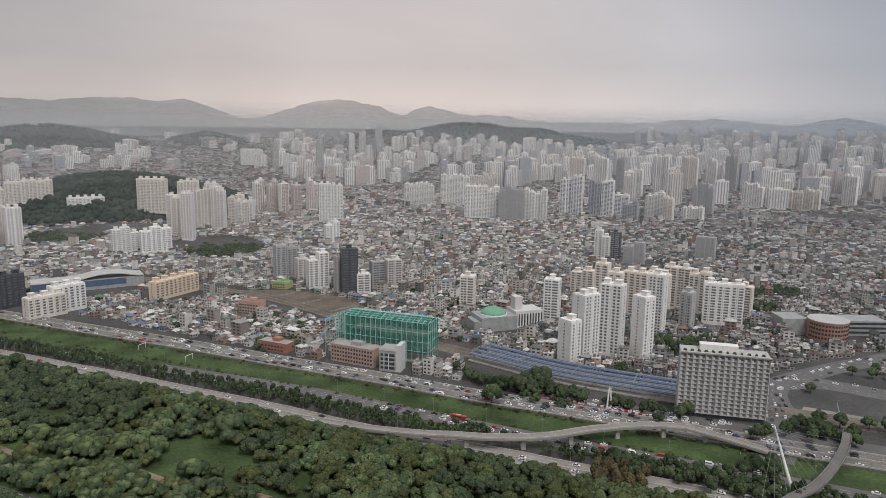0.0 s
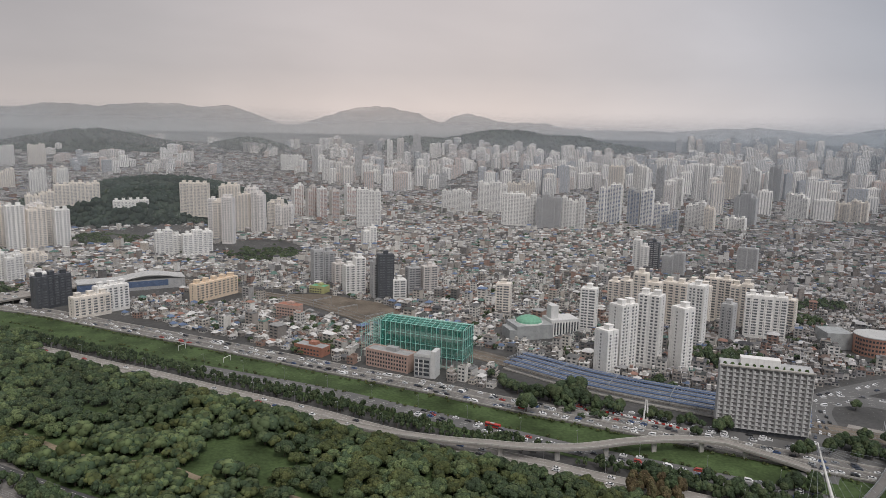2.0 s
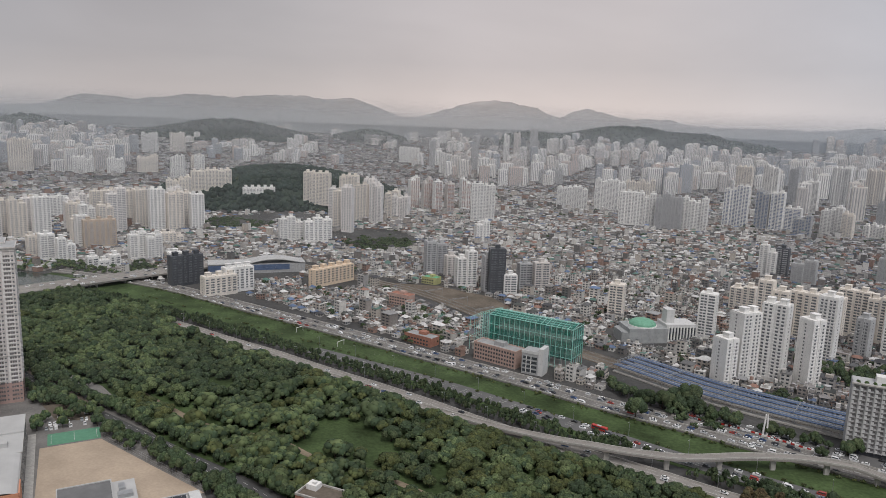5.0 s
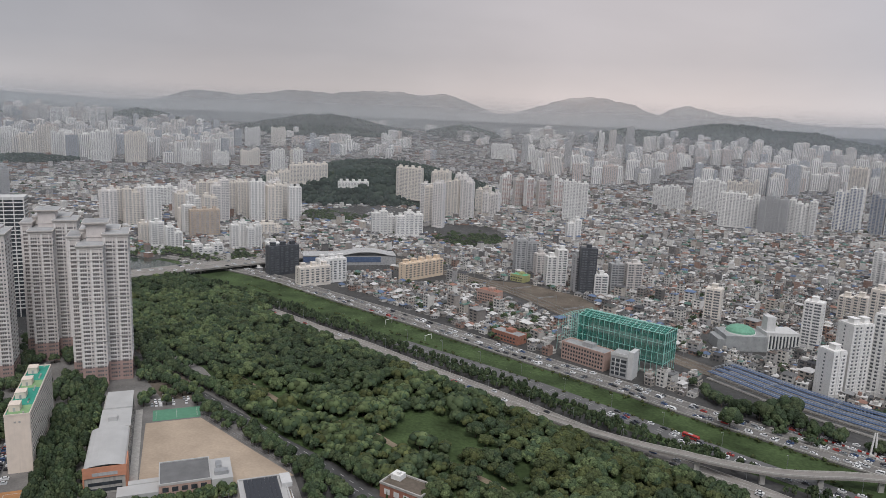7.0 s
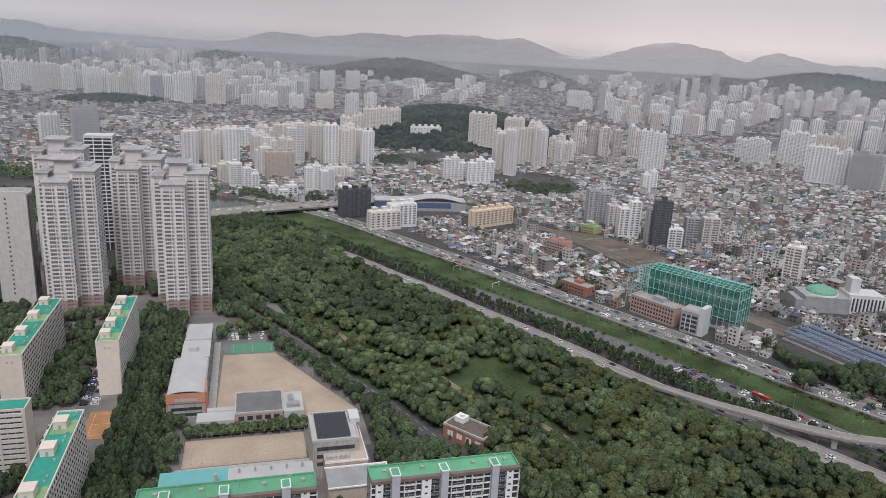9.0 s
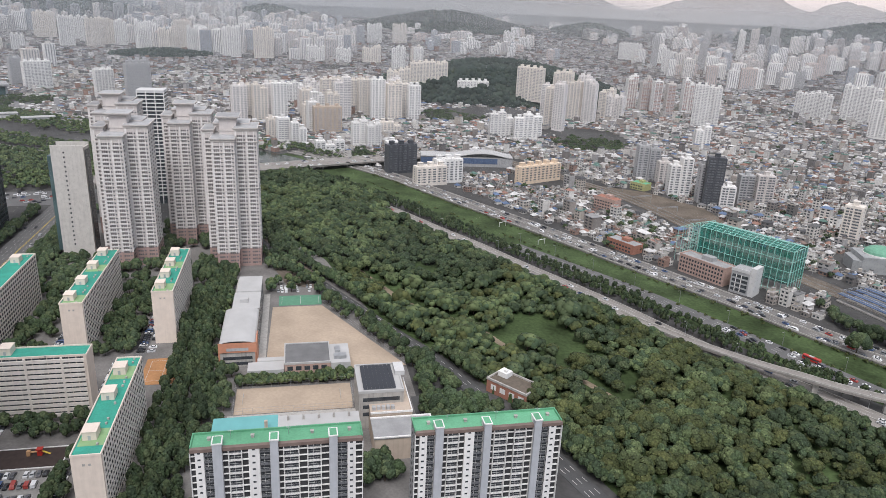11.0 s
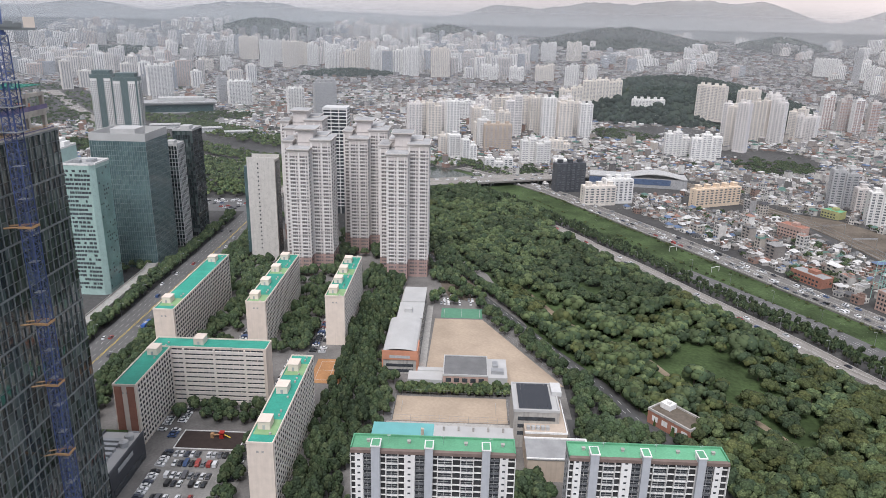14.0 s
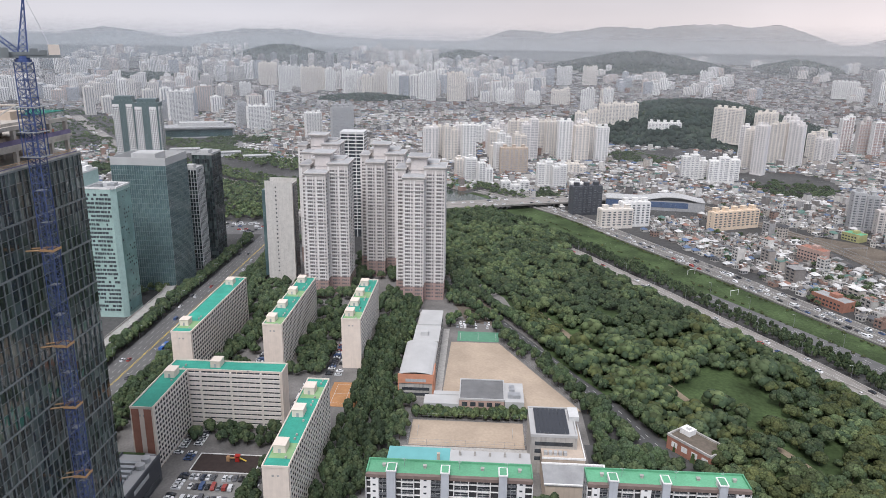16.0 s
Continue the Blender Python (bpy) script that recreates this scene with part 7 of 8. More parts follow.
def house_shapes(w, d, h, style):
    """Walls and roof of a small flat- or hip-roofed house."""
    wall, roof, glass = Shape(), Shape(), Shape()
    wall.box(-w / 2, -d / 2, 0, w / 2, d / 2, h)
    if style == 0:
        roof.box(-w / 2 + 0.3, -d / 2 + 0.3, h, w / 2 - 0.3, d / 2 - 0.3, h + 0.08)
        wall.box(-w / 2 - 0.1, -d / 2 - 0.1, h - 0.3, w / 2 + 0.1, -d / 2 + 0.3, h + 0.8).box(-w / 2 - 0.1, d / 2 - 0.3, h - 0.3, w / 2 + 0.1, d / 2 + 0.1, h + 0.8)
        wall.box(w * 0.05, 0, h, w * 0.42, d * 0.4, h + 2.5)
        roof.box(w * 0.02, -0.2, h + 2.5, w * 0.45, d * 0.43, h + 2.7)
    elif style == 1:
        k, e = len(roof.v), 0.5
        roof.v += [(-w / 2 - e, -d / 2 - e, h), (w / 2 + e, -d / 2 - e, h), (w / 2 + e, d / 2 + e, h), (-w / 2 - e, d / 2 + e, h), (-w / 4, 0, h + 2.0), (w / 4, 0, h + 2.0)]
        roof.f += [(k, k + 1, k + 5, k + 4), (k + 1, k + 2, k + 5), (k + 2, k + 3, k + 4, k + 5), (k + 3, k, k + 4), (k, k + 3, k + 2, k + 1)]
    else:
        roof.box(-w / 2 - 0.25, -d / 2 - 0.25, h, w / 2 + 0.25, d / 2 + 0.25, h + 0.35)
        wall.box(-w * 0.4, -d * 0.3, h + 0.3, -w * 0.05, d * 0.2, h + 2.7)
        roof.rod((w * 0.2, d * 0.2, h + 0.3), (w * 0.2, d * 0.2, h + 2.0), 0.8, 8)
    for j in range(max(1, int(h / 3))):
        for i in range(2):
            a = -w / 2 + w * (0.14 + 0.46 * i)
            glass.quad((a, -d / 2 - 0.04, 1.0 + j * 3), (a + w * 0.26, -d / 2 - 0.04, 1.0 + j * 3), (a + w * 0.26, -d / 2 - 0.04, 2.4 + j * 3), (a, -d / 2 - 0.04, 2.4 + j * 3))
            glass.quad((-w / 2 - 0.04, a * d / w + d * 0.26, 1.0 + j * 3), (-w / 2 - 0.04, a * d / w, 1.0 + j * 3), (-w / 2 - 0.04, a * d / w, 2.4 + j * 3), (-w / 2 - 0.04, a * d / w + d * 0.26, 2.4 + j * 3))
    return wall, roof, glass


OLD_TOWN = [(-600, 700), (-470, 745), (-380, 715), (-250, 650), (-130, 592), (-30, 550), (60, 515), (200, 460), (300, 410), (760, 330), (2400, 1400), (1300, 2300), (-300, 2500), (-1900, 2300), (-3000, 900), (-2700, 420), (-1000, 300), (-880, 380), (-1000, 480), (-1500, 540), (-2000, 680), (-2000, 760), (-1400, 720), (-1000, 690), (-700, 720)]
CLEAR_LINES = [(BRIDGE, 24), (FAR_ROAD, 16), (RAILWAY, 24), (EAST_ROAD, 16), (SQUARE_ROAD, 20), (WEST_ROAD, 26), (STREAM, 30)]
OPEN_LAND = [(0, 560), (40, 505), (280, 400), (420, 400), (330, 500), (262, 545), (180, 530), (60, 580)]
SLUM = [(-335, 675), (-130, 590), (-95, 640), (-125, 700), (-190, 770), (-300, 800)]
OPEN_SPOTS = [(330, 560, 34), (300, 500, 40), (265, 470, 30)]
GREEN_SPOTS = [(-145, 620, 22), (365, 845, 30), (-560, 790, 26), (230, 610, 22), (150, 560, 14), (80, 500, 20), (420, 850, 26), (-330, 1080, 60), (-640, 1180, 70), (-1500, 480, 110), (-1750, 560, 130), (-1150, 420, 60), (-1300, 760, 70), (-2100, 640, 120)]
rnd = random.Random(11)
near_houses, mid_wall, mid_roof, mid_glass = [], Shape(), Shape(), Shape()
east_wall, east_roof = Shape(), Shape()
buckets = {}
for a, b, c in TAKEN:
    for i in range(int((a - c) // 100), int((a + c) // 100) + 1):
        for j in range(int((b - c) // 100), int((b + c) // 100) + 1):
            buckets.setdefault((i, j), []).append((a, b, c))


def free_spot(x, y, need):
    return all(math.hypot(x - a, y - b) > c + need for a, b, c in buckets.get((int(x // 100), int(y // 100)), ())) and all(math.hypot(x - a, y - b) > c for a, b, c in GREEN_SPOTS + OPEN_SPOTS)


def add(target, source, x, y, z, turn):
    c, s, k = math.cos(turn), math.sin(turn), len(target.v)
    target.v += [(x + p * c - q * s, y + p * s + q * c, z + e) for p, q, e in source.v]
    target.f += [tuple(i + k for i in f) for f in source.f]


street_turn = lambda x, y: radians(-22) + 0.5 * noise.noise((x * 0.0025, y * 0.0025, 4))
for r0, r1, cell in ((480, 860, 8.5), (860, 1200, 9.0), (1200, 1800, 11.0), (1800, 2700, 15.0), (2700, 3500, 19.0), (3500, 4300, 26.0)):
    step = cell
    for gx in np.arange(-r1, r1 * 0.75, step):
        for gy in np.arange(200, r1, step):
            r = math.hypot(gx, gy)
            if not r0 <= r < r1:
                continue
            az = math.degrees(math.atan2(gx, gy))
            if az > 40 or az < -84:
                continue
            turn = street_turn(gx, gy) + rnd.gauss(0, 0.09) + rnd.choice((0, 0, math.pi / 2))
            x, y = gx + rnd.uniform(-0.26, 0.26) * cell, gy + rnd.uniform(-0.26, 0.26) * cell
            if r < 2600 and not inside(x, y, OLD_TOWN):
                continue
            if r < 700 and inside(x, y, OPEN_LAND):
                continue
            if r < 1500 and (any(near_line(x, y, l) < d for l, d in CLEAR_LINES) or inside(x, y, EARTH)):
                continue
            if on_wood(x, y) or not free_spot(x, y, cell * 0.35) or rnd.random() < 0.05:
                continue
            if noise.noise((x * 0.004, y * 0.004, 9)) < -0.55:
                continue
            big = rnd.random()
            w, d = cell * rnd.uniform(0.55, 0.98), cell * rnd.uniform(0.5, 0.9)
            h = rnd.choice((2.6, 2.8, 3.2, 3.2, 5.6, 6.2)) if big < 0.93 else rnd.choice((9, 9, 12, 15))
            if r < 860 and big > 0.94:
                w, d = w * 1.5, d * 1.5
            if r < 860 and big < 0.84:
                h = rnd.choice((3.0, 3.2, 3.4, 6.0))
            if r < 860 and inside(x, y, SLUM) and big < 0.97:
                w, d, h = min(w, 7.4), min(d, 7.4), rnd.uniform(2.4, 3.4)
            if r < 860 and -340 < x < 70:
                near_houses.append((x, y, w, d, h, turn, rnd.choice((0, 0, 1, 2, 1))))
                continue
            style = rnd.choice((0, 1, 2, 0, 2))
            z = ground_z(x, y) - 0.3
            to_wall, to_roof = (east_wall, east_roof) if az + 6 * noise.noise((x * 0.006, y * 0.006, 3)) > 13 or r > 2100 else (mid_wall, mid_roof)
            if r < 1000:
                wl_, rf_, gl_ = house_shapes(w, d, h, style)
                add(to_wall, wl_, x, y, z, turn)
                add(to_roof, rf_, x, y, z, turn)
                if r < 950:
                    add(mid_glass, gl_, x, y, z, turn)
            elif r > 1500:
                to_wall.tent(x, y, z, z + h, w, d, turn)
                del to_wall.f[-5]
                to_roof.tent(x, y, z, z + h + 0.05, w * 1.06, d * 1.06, turn)
                del to_roof.f[-4:]
            else:
                to_wall.tent(x, y, z, z + h, w, d, turn)
                to_roof.tent(x, y, z + h, z + h + (0.5 if style else 1.7), w * 1.04, d * 1.04, turn, 1.0 if style else 0.7)
                if r < 1500 and rnd.random() < 0.45:
                    to_wall.tent(x + w * 0.15, y + d * 0.1, z + h + 0.4, z + h + 2.6, w * 0.4, d * 0.36, turn)
old = thing("old_town", 0, 0, 0, 0, "sea of low houses with grey, green and blue roofs", "houses", kind="stuff")
tagged(part("walls", mid_wall, HOUSE_WALL, old), kind="stuff")
tagged(part("roofs", mid_roof, HOUSE_ROOF, old), kind="stuff")
tagged(part("house_windows", mid_glass, PANE, old), kind="stuff")
east = thing("eastern_old_town", 0, 0, 0, 0, "dense low houses far from the river, painted dimmer", "houses", kind="stuff")
tagged(part("walls", east_wall, HOUSE_WALL_EAST, east), kind="stuff")
tagged(part("roofs", east_roof, HOUSE_ROOF_EAST, east), kind="stuff")
HOUSE_LABEL = ("small flat-roofed house with a roof hut", "small house with a low hipped roof", "small house with a sheet roof and water tank")
protos = {}
rest_wall, rest_roof, rest_glass = Shape(), Shape(), Shape()
near_houses.sort(key=lambda q: math.hypot(q[0] + 120, q[1] - 600))
for x, y, w, d, h, turn, style in near_houses[215:]:
    wl_, rf_, gl_ = house_shapes(w, d, h, style)
    add(rest_wall, wl_, x, y, 0, turn)
    add(rest_roof, rf_, x, y, 0, turn)
    add(rest_glass, gl_, x, y, 0, turn)
for x, y, w, d, h, turn, style in near_houses[:215]:
    key = (round(w), round(d), h, style)
    if key not in protos:
        wl_, rf_, gl_ = house_shapes(key[0], key[1], h, style)
        protos[key] = wl_.mesh("wall", HOUSE_WALL_ONE), rf_.mesh("roof", HOUSE_ROOF_ONE), gl_.mesh("windows", PANE)
    ho = thing("house", x, y, 0, turn, HOUSE_LABEL[style], "house", "low houses by the river road")
    for nm, me in zip(("wall", "roof", "windows"), protos[key]):
        part(nm, me, None, ho)

rest = thing("river_quarter", 0, 0, 0, 0, "crowded low houses with patched roofs by the railway", "houses", kind="stuff")
for nm, sh_, mt in (("walls", rest_wall, HOUSE_WALL), ("roofs", rest_roof, HOUSE_ROOF), ("house_windows", rest_glass, PANE)):
    tagged(part(nm, sh_, mt, rest), kind="stuff")

# ---------------------------------------------------------------- trees


def crown_arrays(seed, lobes, leaves, spread, tall, leaf, fine=2, size=(0.34, 0.5)):
    """A crown of rounded lobes on a dome, and loose leaf clumps that break its outline: vertices and quads, vertices and triangles."""
    r = np.random.RandomState(seed)
    ico = bmesh.new()
    bmesh.ops.create_icosphere(ico, subdivisions=fine, radius=1.0)
    iv = np.array([v.co[:] for v in ico.verts])
    itf = np.array([[v.index for v in f.verts] for f in ico.faces])
    ico.free()
    V, Q, IV, IF, balls = [], [], [], [], []
    for k in range(lobes):
        t = 2.4 * k + r.uniform(-0.35, 0.35)
        up = 1 - (k + 0.35) / lobes * 1.05
        out = math.sqrt(max(0.0, 1 - up * up)) * spread * 0.62
        c = np.array([math.cos(t) * out, math.sin(t) * out, tall * (0.50 + 0.26 * up + r.uniform(-0.05, 0.05))])
        rad = np.array([spread, spread, tall * 0.56]) * r.uniform(*size) * (1.12 if k == 0 else 1.0)
        bumps = 1 + 0.16 * np.array([noise.noise(Vector(p) * 1.9 + Vector((seed * 3.1, k * 1.7, 0))) for p in iv])[:, None]
        IV.append(iv * rad * bumps * r.uniform(0.95, 1.05, (len(iv), 1)) + c)
        IF.append(itf + k * len(iv))
        balls.append((c, rad))
        for _ in range(leaves):
            n = r.normal(size=3)
            n[2] = abs(n[2]) * 0.9 - 0.3
            n /= np.linalg.norm(n)
            p = c + n * rad * r.uniform(0.98, 1.1)
            m = n + r.normal(size=3) * 0.35
            m /= np.linalg.norm(m)
            a = np.cross(m, r.normal(size=3))
            a /= np.linalg.norm(a)
            b = np.cross(m, a)
            s = leaf * r.uniform(0.6, 1.3)
            V += [p - a * s - b * s * 0.7, p + a * s * 0.8 - b * s, p + a * s + b * s * 0.8, p - a * s * 0.7 + b * s]
            Q.append(np.arange(4) + len(V) - 4)
    keep = []                                   # only what shows: no undersides, nothing buried in a neighbour
    for k, f in enumerate(IF):
        at = IV[k][f - k * len(iv)]
        mid = at.mean(axis=1)
        norm = np.cross(at[:, 1] - at[:, 0], at[:, 2] - at[:, 0])
        ok = norm[:, 2] > -0.55 * np.linalg.norm(norm, axis=1)
        for c, rad in (q for i, q in enumerate(balls) if i != k):
            ok &= (((mid - c) / rad) ** 2).sum(axis=1) > 0.8
        keep.append(f[ok])
    return np.array(V), np.array(Q), np.vstack(IV), np.vstack(keep)


CROWNS = [crown_arrays(i, 11 + i % 3, 10, 1.0, 1.45 + 0.15 * (i % 3), 0.06, 2, (0.29, 0.45)) for i in range(6)]
TALL = [crown_arrays(20 + i, 10, 9, 0.72, 2.3, 0.06, 2, (0.34, 0.5)) for i in range(4)]
MID = [crown_arrays(60 + i, 9, 7, 1.0, 1.45 + 0.15 * (i % 3), 0.085, 2, (0.32, 0.48)) for i in range(5)]
ESTATE = [crown_arrays(80 + i, 8, 6, 0.9, 1.7 + 0.25 * (i % 3), 0.07, 2, (0.34, 0.5)) for i in range(4)]
HEDGE = [crown_arrays(100 + i, 8, 4, 0.72, 2.3, 0.1, 1, (0.34, 0.52)) for i in range(4)]
SMALL = [crown_arrays(40 + i, 4, 3, 1.0, 1.5, 0.2, 1) for i in range(4)]


def grove(name, spots, kinds, mat, label, category="trees"):
    """Many trees as one sheet of leaves, one of inner foliage and the trunks."""
    if not spots:
        return
    V, Q, IV, IF, tr = [], [], [], [], Shape()
    nv = ni = 0
    r = random.Random(len(spots))
    for x, y, z, size in spots:
        v, q, iv, itf = (MID if kinds is CROWNS and math.hypot(x, y) > 380 else kinds)[r.randrange(len(kinds) - (kinds is CROWNS))]
        t = r.uniform(0, 6.28)
        rot = np.array([[math.cos(t), -math.sin(t), 0], [math.sin(t), math.cos(t), 0], [0, 0, 1]]) * size
        o = np.array([x, y, z])
        V.append(v @ rot.T + o)
        Q.append(q + nv)
        nv += len(v)
        IV.append(iv @ rot.T + o)
        IF.append(itf + ni)
        ni += len(iv)
        tr.rod((x, y, z), (x, y, z + size * 0.9), 0.06 * size, 5, 0.035 * size)
    top = thing(name, 0, 0, 0, 0, label, category, kind="stuff")
    tagged(part("leaves", numpy_mesh("leaves", np.vstack(V), np.vstack(Q), mat), None, top), kind="stuff")
    tagged(part("inner_foliage", numpy_mesh("inner_foliage", np.vstack(IV), np.vstack(IF), mat, True), None, top), kind="stuff")
    tagged(part("trunks", tr, BARK, top), kind="stuff")


def tree_meshes(kind, mat):
    v, q, iv, itf = kind
    tr = Shape().rod((0, 0, 0), (0.03, 0.02, 0.7), 0.07, 7, 0.045)
    for k in range(4):
        t = k * 1.6 + 0.3
        tr.rod((0.03, 0.02, 0.62), (0.45 * math.cos(t), 0.45 * math.sin(t), 1.0), 0.035, 5, 0.015)
    return numpy_mesh("crown", v, q, mat), numpy_mesh("inner_crown", iv, itf, mat, True), tr.mesh("trunk", BARK)


def scatter(poly, step, seed, jitter=0.42):
    r = random.Random(seed)
    xs, ys = [p[0] for p in poly], [p[1] for p in poly]
    out = []
    for x in np.arange(min(xs), max(xs), step):
        for y in np.arange(min(ys), max(ys), step):
            px, py = x + r.uniform(-jitter, jitter) * step, y + r.uniform(-jitter, jitter) * step
            if inside(px, py, poly):
                out.append((px, py))
    return out


r = random.Random(21)
GLADES = [(-150, 408, 21), (-128, 397, 17), (-112, 385, 11), (-262, 455, 10), (-75, 372, 9), (-126, 321, 14)]
KEEP_OFF = [(PARK_ROAD, 7.0), ([p for p in NEAR_ROAD if p[0] > -385], 11), (RAMP, 9), (BRIDGE, 20), (PARK_PATH, 4.5)]
park = [[], [], []]
singles = []
for x, y in scatter(FOREST, 7.2, 4):
    if math.hypot(x, y) < 262 or any(math.hypot(x - a, y - b) < c * (0.8 + 0.4 * r.random()) for a, b, c in GLADES) or any(near_line(x, y, l) < d for l, d in KEEP_OFF):
        continue
    n = noise.noise((x * 0.012, y * 0.012, 1))
    size = max(2.6, r.gauss(4.9, 1.2) + 1.4 * n)
    kind = 1 if n < -0.12 + 0.25 * (r.random() - 0.5) else (2 if n > 0.42 and r.random() < 0.6 else 0)
    if r.random() < (0.42 if x > -120 else 0.2 if x > -220 else 0.04):
        kind = 2
    if math.hypot(x + 170, y - 385) < 92 and len(singles) < 260:
        singles.append((x, y, size, kind))
    else:
        park[kind].append((x, y, 0.0, size))
grove("park_trees", park[0], CROWNS, LEAF, "dense green broadleaf trees of the park")
grove("park_trees", park[1], CROWNS, LEAF_DARK, "dense dark green trees of the park")
grove("park_trees", park[2], CROWNS, LEAF_OLIVE, "yellowish green trees among the park woods")
KIND_MESH = [[tree_meshes(c, m) for c in CROWNS[:4]] for m in (LEAF, LEAF_DARK, LEAF_OLIVE)]
TREE_LABEL = ("round-crowned green park tree", "round-crowned dark green park tree", "yellowish green round-crowned park tree")
for x, y, size, kind in singles:
    tr = thing("tree", x, y, 0, r.uniform(0, 6.28), TREE_LABEL[kind], "tree", "park trees by the glade")
    tr.scale = (size, size, size)
    for nm, me in zip(("crown", "inner_crown", "trunk"), KIND_MESH[kind][r.randrange(4)]):
        part(nm, me, None, tr)

dark, green = [], []


def strip(u0, v0, u1, v1, step, size, to, chance=1.0):
    for x, y in scatter(uv_rect(u0, v0, u1, v1), step, int(u0 + v0)):
        if r.random() < chance:
            to.append((x, y, 0.0, size * r.uniform(0.8, 1.2)))


tall_rows = []
strip(-71, 245, -48, 470, 5.6, 4.6, tall_rows)
strip(-70, 470, -46, 530, 7, 4.4, dark)
strip(-117, 395, -96, 492, 6, 4.2, dark, 0.95)
strip(-166, 385, -145, 485, 6, 4.0, dark, 0.9)
strip(-146, 314, -103, 331, 6, 4.0, dark, 0.9)
strip(-165, 492, -75, 528, 8, 4.6, dark, 0.75)
strip(-150, 582, -20, 660, 9, 4.6, dark, 0.5)
strip(-24, 480, 20, 560, 9, 4.0, green, 0.4)
strip(-186, 487, -152, 562, 6.5, 4.4, dark, 0.8)
strip(-198, 560, -184, 660, 6.5, 4.4, dark, 0.85)
strip(-110, 535, -100, 600, 6, 4.4, dark, 0.8)
strip(-150, 528, -60, 538, 6, 4.2, dark, 0.8)
strip(-76, 530, -70, 660, 6, 4.4, dark, 0.8)
strip(-20, 520, 0, 560, 7, 4.2, dark, 0.7)
strip(-25, 560, 0, 640, 7, 4.4, dark, 0.6)
for u in np.arange(-33, 27, 4.2):
    for v in (352, 356):
        x, y = uv(u + r.uniform(-0.8, 0.8), v)
        green.append((x, y, 0.0, r.uniform(2.9, 3.8)))
strip(58, 262, 100, 318, 7, 4.8, dark, 0.85)
strip(24, 256, 41, 275, 5.5, 5.0, dark, 0.95)
strip(62, 290, 78, 332, 6, 4.8, dark, 0.9)
strip(-100, 232, -90, 330, 7, 4.2, dark, 0.6)
strip(-104, 240, -97, 290, 6, 3.6, dark, 0.5)
for v in np.arange(285, 700, 6.0):
    for u in (-200.5, -195.5, -190.5, -186, -235.5, -240):
        if r.random() < 0.85:
            x, y = uv(u + r.uniform(-0.8, 0.8), v + r.uniform(-1.5, 1.5))
            dark.append((x, y, 0.0, r.uniform(3.6, 5.0)))
strip(-172, 262, -166, 290, 6, 3.4, green)
strip(-300, 520, -240, 540, 8, 3.6, green, 0.7)
strip(-150, 485, -135, 560, 8, 4.2, dark, 0.6)
strip(60, 330, 75, 372, 7, 5.0, dark, 0.9)
for x, y in scatter([uv(63, 366), uv(47, 398), uv(19, 456), uv(18, 480), uv(30, 500), (-334, 405), (-195, 345), (-150, 318), uv(75, 330)], 6.4, 31):
    if near_line(x, y, PARK_ROAD) > 7.0:
        dark.append((x, y, 0.0, r.uniform(4, 5.6)))
strip(-45, 240, -20, 262, 7, 4.0, dark, 0.7)
strip(-48, 286, -37.5, 372, 6, 4.2, dark, 0.9)
strip(-48, 372, -46, 424, 6, 3.8, dark, 0.9)
strip(-48, 424, -42, 474, 6, 4.0, green, 0.8)
grove("estate_trees", tall_rows, TALL, LEAF_DARK, "tall dark green trees in rows by the slabs")
grove("estate_trees", dark, ESTATE, LEAF_DARK, "dark green trees between the apartment slabs")
grove("estate_trees", green, ESTATE, LEAF, "green trees around the school and towers")

river_trees, hedge, bank = [], [], []
for line, offs, step, size in ((NEAR_ROAD, (12.5, 16.5, 21, 26), 5.0, 3.0), (NEAR_ROAD, (-12, -17), 6.6, 3.8)):
    for o in offs:
        for x, y, a in along(line, step, o):
            if near_line(x, y, RAMP) > 7 and near_line(x, y, MID_ROAD) > 9 and r.random() < 0.86 and x < 260:
                (hedge if offs[0] > 0 else river_trees).append((x + r.uniform(-1.5, 1.5), y + r.uniform(-1.5, 1.5), 0.0, size * r.uniform(0.7, 1.25)))
grove("riverside_trees", hedge, HEDGE, LEAF_DARK, "slender dark green trees in a belt by the river")
grove("riverside_trees", river_trees, MID, LEAF_DARK, "row of dark green trees along the riverside road")
for x, y, s in ((38, 486, 8.5), (58, 512, 7.5), (66, 517, 7), (74, 521, 8), (80, 524, 8.5), (70, 509, 7), (46, 517, 7), (84, 516, 5.5), (42, 520, 5), (30, 531, 5), (24, 537, 5), (100, 507, 4.5), (108, 502, 4), (50, 524, 5), (205, 432, 5.5), (214, 438, 5), (236, 448, 6), (244, 455, 6), (252, 448, 6.5), (262, 462, 6), (272, 455, 5), (228, 440, 5), (150, 458, 5), (168, 470, 5), (178, 386, 6), (186, 392, 6.5), (194, 384, 6), (200, 398, 5), (-10, 566, 4), (-4, 574, 4), (14, 560, 4), (285, 520, 5), (290, 452, 6), (300, 448, 6), (310, 446, 5.5), (318, 440, 5), (300, 436, 5.5), (340, 560, 5), (352, 552, 5), (362, 566, 4.5)):
    bank.append((x, y, 0.0, s))
